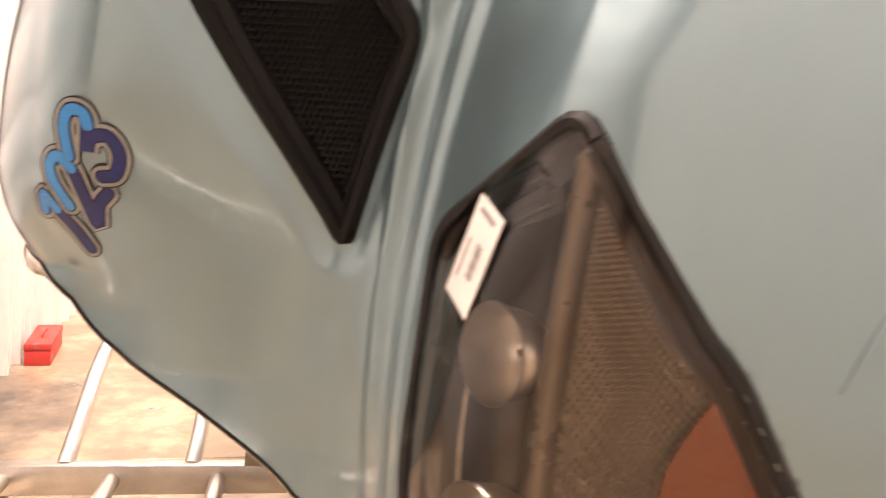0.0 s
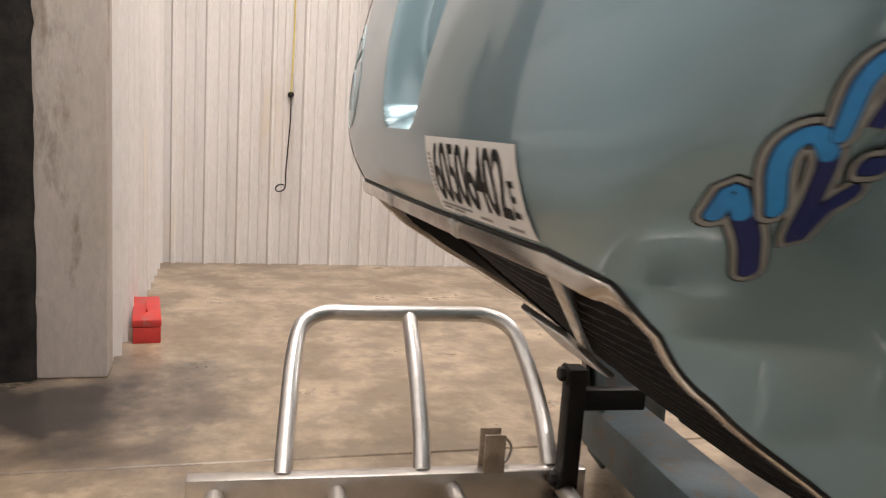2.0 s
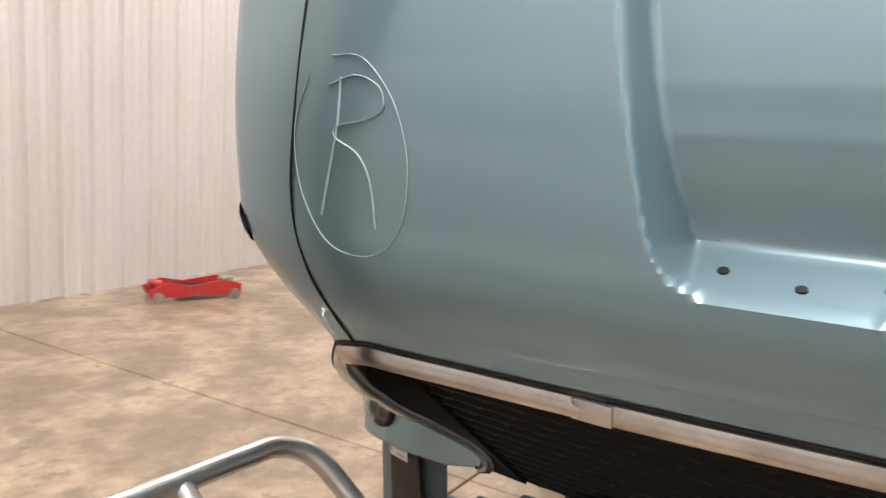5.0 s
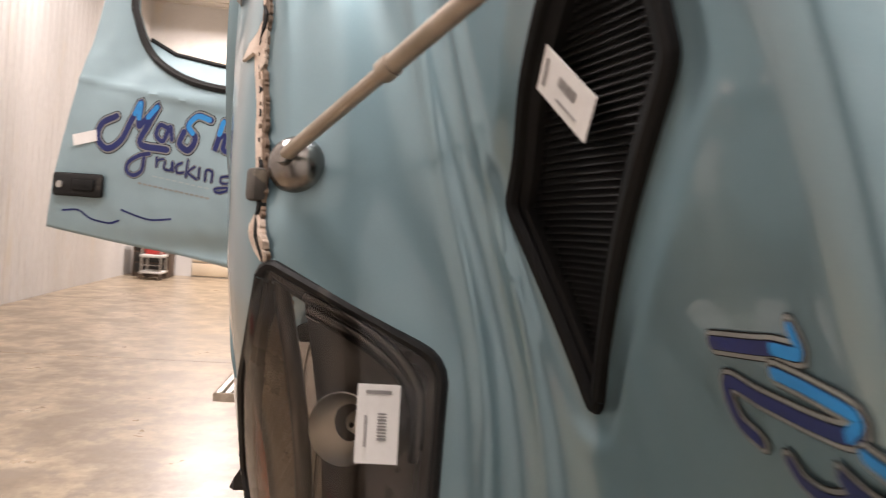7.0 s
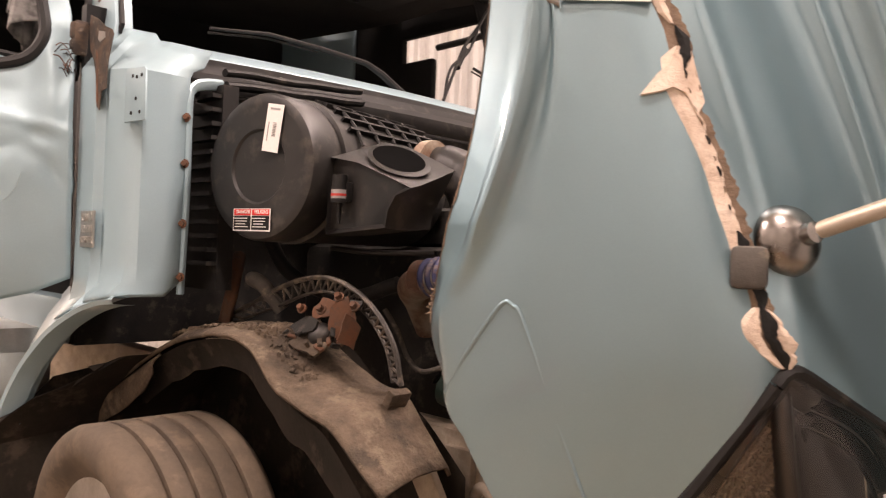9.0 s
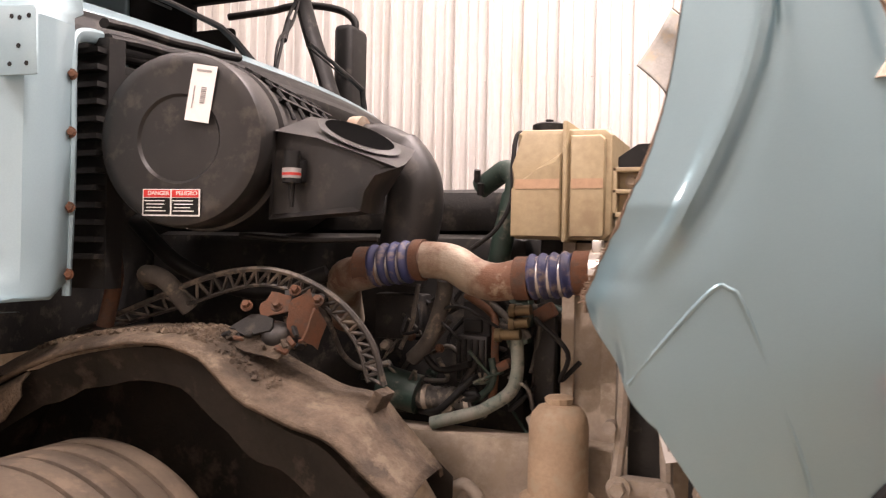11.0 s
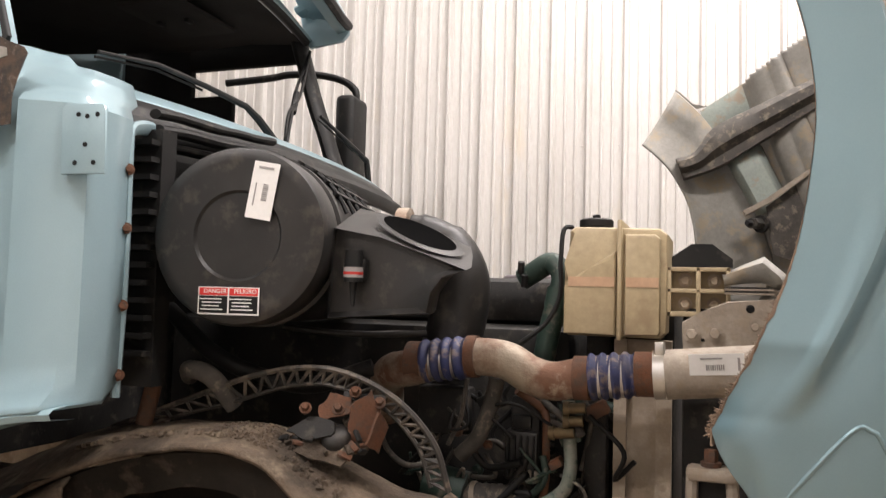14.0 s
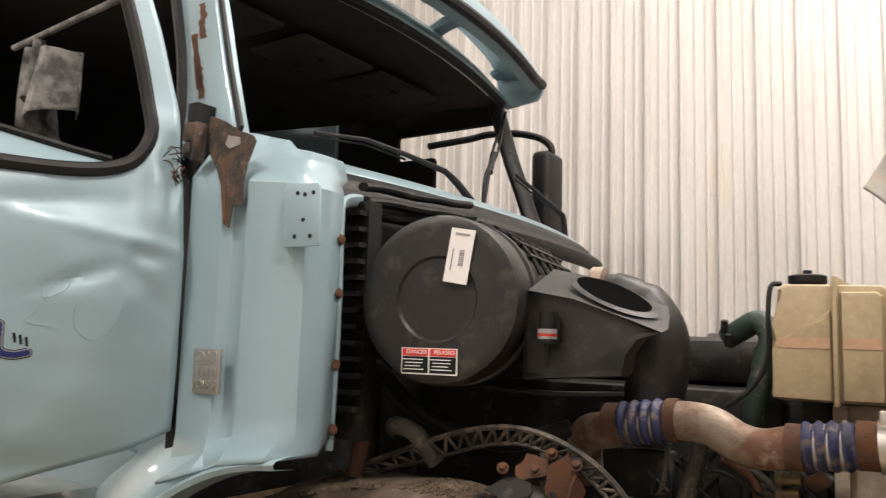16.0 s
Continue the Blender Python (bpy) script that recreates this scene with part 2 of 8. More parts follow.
def tube(bm, points, radius, seg=14, caps=True, flat=1.0):
    """A round bar swept along a line; radius may be a number or one for each point; flat squeezes its second axis."""
    p = [Vector(q) for q in points]
    rad = radius if isinstance(radius, (list, tuple)) else [radius] * len(p)
    t0 = (p[1] - p[0]).normalized()
    up = t0.orthogonal().normalized() if abs(t0.z) > 0.95 else (Vector((0, 0, 1)) - t0 * t0.z).normalized()
    rings, prev = [], t0
    for i, c in enumerate(p):
        t = (p[min(i + 1, len(p) - 1)] - p[max(i - 1, 0)]).normalized()
        up = (prev.rotation_difference(t) @ up)
        up = (up - t * up.dot(t)).normalized()
        prev = t
        side = t.cross(up)
        rings.append([bm.verts.new(c + rad[i] * (math.cos(a) * side + flat * math.sin(a) * up)) for a in (2 * math.pi * k / seg for k in range(seg))])
    for a, b in zip(rings, rings[1:]):
        for k in range(seg):
            bm.faces.new((a[k], a[(k + 1) % seg], b[(k + 1) % seg], b[k]))
    if caps:
        bm.faces.new(rings[0][::-1])
        bm.faces.new(rings[-1])
    return rings


def lathe(bm, profile, m=None, seg=32, cap=True):
    """A body turned about its own z axis from (radius, height) pairs."""
    rings = []
    for r, z in profile:
        rings.append([bm.verts.new((r * math.cos(2 * math.pi * k / seg), r * math.sin(2 * math.pi * k / seg), z)) for k in range(seg)])
    for a, b in zip(rings, rings[1:]):
        for k in range(seg):
            bm.faces.new((a[k], a[(k + 1) % seg], b[(k + 1) % seg], b[k]))
    if cap:
        bm.faces.new(rings[0][::-1])
        bm.faces.new(rings[-1])
    if m is not None:
        bmesh.ops.transform(bm, matrix=m, verts=[v for r in rings for v in r])
    return rings


def plate(bm, outline, thick, m=None, bevel=0.0):
    """A flat plate with that outline (x, y), from z 0 to thick."""
    lo = [bm.verts.new((x, y, 0)) for x, y in outline]
    hi = [bm.verts.new((x, y, thick)) for x, y in outline]
    n = len(lo)
    fs = [bm.faces.new(lo[::-1]), bm.faces.new(hi)]
    fs += [bm.faces.new((lo[i], lo[(i + 1) % n], hi[(i + 1) % n], hi[i])) for i in range(n)]
    vs = lo + hi
    if bevel:
        r = bmesh.ops.bevel(bm, geom=list(fs[1].edges), offset=bevel, segments=2, affect="EDGES", profile=0.5)
        vs = list({v for f in r["faces"] for v in f.verts} | {v for v in vs if v.is_valid})
    if m is not None:
        bmesh.ops.transform(bm, matrix=m, verts=vs)
    return vs


def axes(origin, x_axis, y_axis):
    """A pose from an origin, its x axis and, roughly, its y axis."""
    x = Vector(x_axis).normalized()
    z = x.cross(Vector(y_axis)).normalized()
    y = z.cross(x)
    return Matrix.Translation(origin) @ Matrix((x, y, z)).transposed().to_4x4()


def bolt(bm, at, axis, r=0.011, h=0.009, washer=True):
    q = Matrix.Translation(at) @ Vector(axis).to_track_quat("Z", "Y").to_matrix().to_4x4()
    if washer:
        lathe(bm, [(r * 1.5, 0), (r * 1.5, h * 0.3), (r, h * 0.32)], q, 12)
    lathe(bm, [(r, h * 0.2), (r, h), (r * 0.85, h * 1.15)], q, 6)


def lettering(name, text, size, mat, parent, m, label="", depth=0.0006, bold=0.0, squeeze=1.0):
    cu = bpy.data.curves.new(name, "FONT")
    cu.body, cu.size, cu.extrude, cu.offset = text, size, depth, bold
    cu.align_x, cu.align_y = "CENTER", "CENTER"
    tmp = new(name, cu)
    me = bpy.data.meshes.new_from_object(tmp.evaluated_get(bpy.context.evaluated_depsgraph_get()))
    bpy.data.objects.remove(tmp)
    me.materials.clear()
    me.materials.append(mat)
    me.transform(Matrix.Diagonal((squeeze, 1, 1, 1)))
    me.transform(m)
    ob = new(name, me)
    ob.parent = parent
    if label:
        ob["label"] = label
    return ob


def keyed(pairs, z):
    """Straight-line value between (z, value...) rows, smooth enough for a body panel."""
    if z <= pairs[0][0]:
        return pairs[0][1:]
    for a, b in zip(pairs, pairs[1:]):
        if z <= b[0]:
            t = (z - a[0]) / (b[0] - a[0])
            return tuple(p + (q - p) * t for p, q in zip(a[1:], b[1:]))
    return pairs[-1][1:]


# ---- the shop ----
WALL_METAL = surface("white_metal_siding", (0.64, 0.62, 0.595), (0.55, 0.53, 0.5), rough=0.38, rough2=0.5, scale=1.2, grain=60, bump=0.03, stretch=(1, 1, 0.25), dust=(0.6, 0.55, 0.47), dust_amount=0.03)
CONCRETE = surface("stained_concrete", (0.355, 0.282, 0.195), (0.20, 0.155, 0.105), rough=0.16, rough2=0.5, scale=2.6, grain=15, bump=0.12, speck=0.55, dust=(0.20, 0.16, 0.115), dust_amount=0.16, contrast=(0.40, 0.58))
PLASTER = surface("scuffed_white_post", (0.46, 0.425, 0.39), (0.36, 0.325, 0.285), rough=0.75, scale=3, grain=50, bump=0.2, dust=(0.25, 0.215, 0.175), dust_amount=0.10, stretch=(1, 1, 0.35))
SEAL_BLACK = surface("black_foam_seal", (0.012, 0.012, 0.012), (0.03, 0.028, 0.025), rough=0.9, scale=12, grain=60, bump=0.6, spec=0.15)
DOOR_TAN = surface("tan_door_panel", (0.60, 0.50, 0.36), (0.52, 0.43, 0.31), rough=0.5, scale=2, grain=60, bump=0.05)
DOOR_PALE = surface("pale_door_panel", (0.55, 0.54, 0.52), (0.48, 0.47, 0.45), rough=0.5, scale=2, grain=60, bump=0.05)
CEILING_TAN = surface("white_ceiling_liner", (0.62, 0.58, 0.52), (0.55, 0.51, 0.45), rough=0.6, scale=2, grain=40, bump=0.05)

# oil-black stain on the slab by the door post
_nt = CONCRETE.node_tree
_b = _nt.nodes["Principled BSDF"]
_old = _b.inputs["Base Color"].links[0].from_socket
_tc = _nt.nodes.new("ShaderNodeTexCoord")
_vm = _nt.nodes.new("ShaderNodeVectorMath")
_vm.operation = "DISTANCE"
_vm.inputs[1].default_value = (3.4, -1.9, 0.0)
_nz = node(_nt, "ShaderNodeTexNoise", Scale=2.2, Detail=8.0, Roughness=0.65)
_ad = _nt.nodes.new("ShaderNodeMath")
_ad.operation = "MULTIPLY_ADD"
_ad.inputs[1].default_value = 1.9
_mr = _nt.nodes.new("ShaderNodeMapRange")
_mr.inputs[1].default_value, _mr.inputs[2].default_value = 1.85, 1.15
_mx = _nt.nodes.new("ShaderNodeMix")
_mx.data_type = "RGBA"
_mx.inputs[7].default_value = (0.035, 0.03, 0.026, 1)
_nt.links.new(_tc.outputs["Object"], _vm.inputs[0])
_nt.links.new(_tc.outputs["Object"], _nz.inputs["Vector"])
_nt.links.new(_nz.outputs[0], _ad.inputs[0])
_nt.links.new(_vm.outputs["Value"], _ad.inputs[2])
_nt.links.new(_ad.outputs[0], _mr.inputs[0])
_nt.links.new(_mr.outputs[0], _mx.inputs[0])
_nt.links.new(_old, _mx.inputs[6])
_nt.links.new(_mx.outputs[2], _b.inputs["Base Color"])

X0, X1, Y0, Y1, HIGH = -14.0, 3.27, -4.85, 2.5, 5.6
TURN = Matrix.Rotation(WALL_TURN, 4, "Z")


def siding(name, length, height, m, label):
    """Ribbed sheet metal: a tall rib every 229 mm with two low ones between, one sheet with thickness."""
    bm = bmesh.new()
    p = 0.2286
    prof = []
    for i in range(int(length / p) + 1):
        x = i * p
        for dx, d in ((0.0, 0.0), (0.013, 0.036), (0.033, 0.036), (0.046, 0.0), (0.094, 0.0), (0.099, 0.011), (0.109, 0.011), (0.114, 0.0),
                      (0.162, 0.0), (0.167, 0.011), (0.177, 0.011), (0.182, 0.0)):
            if x + dx <= length:
                prof.append((x + dx, d))
    prof.append((length, 0.0))
    rows = [[bm.verts.new((x, d, z)) for x, d in prof] for z in (0.0, height)]
    for i in range(len(prof) - 1):
        bm.faces.new((rows[0][i], rows[0][i + 1], rows[1][i + 1], rows[1][i]))
    back = [bm.verts.new(c) for c in ((0, -0.12, 0), (length, -0.12, 0), (length, -0.12, height), (0, -0.12, height))]
    bm.faces.new(back[::-1])
    # screws in rows up the sheet
    for z in (0.22, 1.28, 2.35, 3.45, 4.55):
        for i in range(int(length / p)):
            q = Matrix.Translation((i * p + 0.062, 0.0, z)) @ Matrix.Rotation(-math.pi / 2, 4, "X")
            lathe(bm, [(0.007, 0.0), (0.007, 0.003), (0.004, 0.006)], q, 6)
    ob = mesh_object(name, bm, WALL_METAL, smooth=False)
    ob.matrix_world = m
    return tagged(ob, label, "wall", kind="structure")


bm = bmesh.new()
box(bm, (X0 - 0.3, Y0 - 0.3, -0.25), (X1 + 3, Y1 + 0.3, -0.02))
xs = [X0 - 0.3, -8.6, -4.02, 0.9, X1 + 3]
ys = [Y0 - 0.3, -1.35, Y1 + 0.3]
for xa, xb in zip(xs, xs[1:]):
    for ya, yb in zip(ys, ys[1:]):
        box(bm, (xa + 0.004, ya + 0.004, -0.022), (xb - 0.004, yb - 0.004, 0.0), bevel=0.004, seg=1)
floor = tagged(mesh_object("floor", bm, CONCRETE, False), "stained tan concrete slab floor of the shop", "floor", kind="structure")
floor.matrix_world = TURN
bm = bmesh.new()
box(bm, (X0 - 0.3, Y0 - 0.3, HIGH), (X1 + 3, Y1 + 0.3, HIGH + 0.15))
for i in range(46):
    box(bm, (X0 + 0.35 * i, Y0, HIGH - 0.03), (X0 + 0.35 * i + 0.04, Y1, HIGH))
ceiling = tagged(mesh_object("ceiling", bm, CEILING_TAN, False), "pale ribbed metal ceiling of the shop", "ceiling", kind="structure")
ceiling.matrix_world = TURN

siding("wall_right", X1 - X0, HIGH, TURN @ Matrix.Translation((X0, Y0, 0)), "white ribbed sheet metal wall with screw rows")
siding("wall_left", X1 - X0, HIGH, TURN @ Matrix.Translation((X1, Y1, 0)) @ Matrix.Rotation(math.pi, 4, "Z"), "white ribbed sheet metal wall beside the truck")
siding("wall_front", -2.38 - Y0, HIGH, TURN @ Matrix.Translation((X1, Y0, 0)) @ Matrix.Rotation(math.pi / 2, 4, "Z"), "white ribbed sheet metal wall by the bay door")

# the bay door's post and its dark closed curtain
bm = bmesh.new()
box(bm, (X1 - 0.02, -2.38, 0), (X1 + 0.30, -2.23, HIGH), bevel=0.008)
post = tagged(mesh_object("door_post", bm, PLASTER, True), "scuffed white painted door post", "post", kind="structure")
post.matrix_world = TURN
bm = bmesh.new()
rng = random.Random(4)
rows = []
for i in range(90):
    z = HIGH * i / 89
    w = 0.03 + 0.018 * noise.noise((0.0, 0.0, z * 9)) + 0.008 * noise.noise((3.0, 0.0, z * 31))
    rows.append([bm.verts.new(c) for c in ((X1 + 0.25, -2.235, z), (X1 + 0.27 - w, -2.225, z), (X1 + 0.29 - w, -2.23 + w, z), (X1 + 0.44, -2.20 + w, z), (X1 + 0.44, -2.23, z))])
for a, b in zip(rows, rows[1:]):
    for k in range(4):
        bm.faces.new((a[k], a[k + 1], b[k + 1], b[k]))
seal = tagged(mesh_object("door_seal", bm, SEAL_BLACK), "ragged black foam door seal", "door seal", kind="structure")
seal.matrix_world = TURN
# Unseen pale door, added to bounce light onto the nose.
bm = bmesh.new()
for i in range(10):
    box(bm, (X1 + 0.60, -1.95, 0.56 * i + 0.004), (X1 + 0.65, Y1 + 0.2, 0.56 * (i + 1) - 0.004), bevel=0.008)
bay = tagged(mesh_object("bounce_door_front", bm, DOOR_PALE), "unseen pale sectional door added to bounce light", "door", kind="structure")
bay.matrix_world = TURN
bm = bmesh.new()
box(bm, (X1 + 0.44, -2.5, 0), (X1 + 0.66, -1.97, HIGH), bevel=0.01)
flap = tagged(mesh_object("door_track_cover", bm, SEAL_BLACK), "black rubber curtain over the door track", "door seal", kind="structure")
flap.matrix_world = TURN
# far end: a tan sectional door in a white wall
bm = bmesh.new()
box(bm, (X0 - 0.15, Y0, 0), (X0, Y1, HIGH))
end = tagged(mesh_object("wall_rear", bm, WALL_METAL, False), "pale metal end wall of the shop", "wall", kind="structure")
end.matrix_world = TURN
bm = bmesh.new()
for i in range(16):
    z = 0.02 + i * 0.28
    box(bm, (X0 + 0.005, Y0 + 1.2, z), (X0 + 0.05, Y1 - 0.8, z + 0.262), bevel=0.012)
bay2 = tagged(mesh_object("bay_door_rear", bm, DOOR_TAN), "closed tan sectional door with horizontal ribs", "door", kind="structure")
bay2.matrix_world = TURN

# unseen lamps below the ceiling, one fixture for each light
EMIT, nt_, b_ = material("lamp_diffuser")
b_.inputs["Emission Color"].default_value = (*LAMP_COLOR, 1)
b_.inputs["Emission Strength"].default_value = 12.0
fixture = None
for lx, ly, lz, watts in LAMPS:
    if fixture is None:
        fixture = thing("high_bay_lamp", "unseen white linear high bay lamp hung below ceiling", "lamp", "ceiling lamps")
        bm = bmesh.new()
        box(bm, (-0.6, -0.17, -0.02), (0.6, 0.17, 0.06), bevel=0.01)
        part("housing", bm, PLASTER, fixture)
        bm = bmesh.new()
        box(bm, (-0.57, -0.14, -0.035), (0.57, 0.14, -0.021))
        part("diffuser", bm, EMIT, fixture, "glowing white diffuser")
        for sx in (-0.5, 0.5):
            bm = bmesh.new()
            tube(bm, [(sx, 0, 0.06), (sx, 0, HIGH - 5.2)], 0.006, 6)
            part("hanger_rod", bm, STEEL, fixture)
        fixture.matrix_world = Matrix.Translation(shop(lx, ly, lz)) @ TURN
    else:
        copy_thing(fixture, Matrix.Translation(shop(lx, ly, lz)) @ TURN)

# red tool box on the floor by the front wall
tb = thing("toolbox", "closed red metal toolbox on the concrete floor", "toolbox")
bm = bmesh.new()
box(bm, (-0.062, -0.25, 0.0), (0.062, 0.25, 0.078), bevel=0.005)
part("body", bm, RED_BOX, tb)
bm = bmesh.new()
box(bm, (-0.065, -0.253, 0.080), (0.065, 0.253, 0.115), bevel=0.006)
part("lid", bm, RED_BOX, tb)
bm = bmesh.new()
tube(bm, smooth_path([(0, -0.09, 0.115), (0, -0.08, 0.128), (0, 0.08, 0.128), (0, 0.09, 0.115)]), 0.005, 8)
part("handle", bm, RED_BOX, tb)
bm = bmesh.new()
tube(bm, smooth_path([(-0.05, -0.256, 0.085), (-0.03, -0.262, 0.065), (0.03, -0.262, 0.06), (0.05, -0.256, 0.08)]), 0.003, 8)
part("latch_wire", bm, STEEL, tb)
tb.matrix_world = Matrix.Translation((3.345, -2.77, 0)) @ Matrix.Rotation(radians(9), 4, "Z")

# pull rod on the wall
hook = thing("pull_rod", "thin black wire hook rod hung on the wall", "hook rod")
bm = bmesh.new()
tube(bm, [(0, 0.0, 0.0), (0, 0.05, 0.0)], 0.022, 10)
part("wall_knob", bm, INK, hook)
bm = bmesh.new()
tube(bm, smooth_path([(0, 0.045, 0.05), (0.0, 0.05, -0.2), (0.02, 0.05, -0.55), (0.02, 0.05, -0.66), (0.04, 0.05, -0.70), (0.08, 0.05, -0.705), (0.09, 0.05, -0.68), (0.06, 0.05, -0.655), (0.03, 0.05, -0.66)], 4), 0.005, 6)
part("rod", bm, INK, hook)
bm = bmesh.new()
tube(bm, smooth_path([(0, 0.045, 0.0), (-0.01, 0.045, 0.6), (0.0, 0.04, 1.8), (0.02, 0.04, 3.4)]), 0.006, 6)
part("cord", bm, surface("yellow_cord", (0.6, 0.5, 0.15), rough=0.7), hook)
hook.matrix_world = TURN @ Matrix.Translation((2.36, Y0 + 0.004, 1.26))

# red trolley jack by the wall
jack = thing("floor_jack", "low red trolley jack on the floor by the wall", "jack")
bm = bmesh.new()
for sy in (-0.10, 0.10):
    plate(bm, [(-0.30, 0.03), (0.30, 0.03), (0.32, 0.08), (0.20, 0.13), (0.05, 0.10), (-0.18, 0.13), (-0.30, 0.10)], 0.012, axes((0, sy, 0.0), (1, 0, 0), (0, 0, 1)), 0.002)
part("side_frame", bm, RED_BOX, jack)
bm = bmesh.new()
box(bm, (-0.16, -0.09, 0.045), (0.12, 0.09, 0.085), bevel=0.01)
part("deck", bm, SEAL_BLACK, jack)
bm = bmesh.new()
lathe(bm, [(0.05, 0.10), (0.055, 0.12), (0.05, 0.135), (0.01, 0.13)], Matrix.Translation((-0.22, 0, 0)), 18)
part("saddle", bm, STEEL, jack)
bm = bmesh.new()
tube(bm, [(0.22, 0, 0.10), (0.30, 0, 0.12)], 0.03, 12)
part("handle_socket", bm, RED_BOX, jack)
for wx in (-0.25, 0.26):
    for wy in (-0.115, 0.115):
        bm = bmesh.new()
        tube(bm, [(wx, wy - 0.012, 0.035), (wx, wy + 0.012, 0.035)], 0.035, 18)
        part("wheel", bm, STEEL, jack)
jack.matrix_world = Matrix.Translation((-0.12, -4.28, 0)) @ Matrix.Rotation(radians(-22), 4, "Z")


# small parts cart and a stack of crates at the far end of the shop
cart = thing("parts_cart", "low white parts cart with a dark tray", "cart")
bm = bmesh.new()
box(bm, (-0.3, -0.2, 0.12), (0.3, 0.2, 0.16), bevel=0.01)
box(bm, (-0.3, -0.2, 0.42), (0.3, 0.2, 0.47), bevel=0.01)
part("tray", bm, DOOR_PALE, cart)
for x in (-0.27, 0.27):
    for y in (-0.17, 0.17):
        bm = bmesh.new()
        tube(bm, [(x, y, 0.06), (x, y, 0.62)], 0.015, 8)
        part("post", bm, STEEL, cart)
        bm = bmesh.new()
        tube(bm, [(x - 0.02, y, 0.05), (x + 0.02, y, 0.05)], 0.05, 14)
        part("castor", bm, RUBBER, cart)
bm = bmesh.new()
box(bm, (-0.2, -0.14, 0.47), (0.12, 0.14, 0.66), bevel=0.02)
part("motor_case", bm, RED_BOX, cart)
cart.matrix_world = Matrix.Translation(shop(-12.6, -4.15, 0)) @ TURN
crate = thing("tool_cabinet", "dark brown tool cabinet by the end wall", "cabinet")
bm = bmesh.new()
box(bm, (-0.3, -0.35, 0.0), (0.3, 0.35, 0.95), bevel=0.02)
part("body", bm, surface("brown_cabinet_paint", (0.10, 0.065, 0.045), (0.07, 0.05, 0.04), rough=0.5), crate)
for k in range(4):
    bm = bmesh.new()
    box(bm, (0.3, -0.31, 0.08 + 0.21 * k), (0.315, 0.31, 0.26 + 0.21 * k), bevel=0.005)
    dr_ = part("drawer", bm, BLACK_SATIN, crate)
    bm = bmesh.new()
    box(bm, (0.315, -0.2, 0.22 + 0.21 * k), (0.33, 0.2, 0.235 + 0.21 * k), bevel=0.003)
    part("pull_bar", bm, STEEL, dr_)
crate.matrix_world = Matrix.Translation(shop(-13.4, -4.3, 0)) @ TURN


# ---- the truck ----
truck = thing("semi_truck", "damaged pale blue semi truck with its hood tilted forward", "truck")

# Each column is a line up the hood skin: rows of (z, x, |y|), then its lowest and highest z.
NOSE = [(0.95, 2.485), (1.02, 2.522), (1.10, 2.535), (1.30, 2.505), (1.60, 2.405), (2.0, 2.225), (2.5, 1.96)]


def nose(y0, grow, back):
    return [(z, x - back, y0 + grow * (z - 0.95)) for z, x in NOSE]


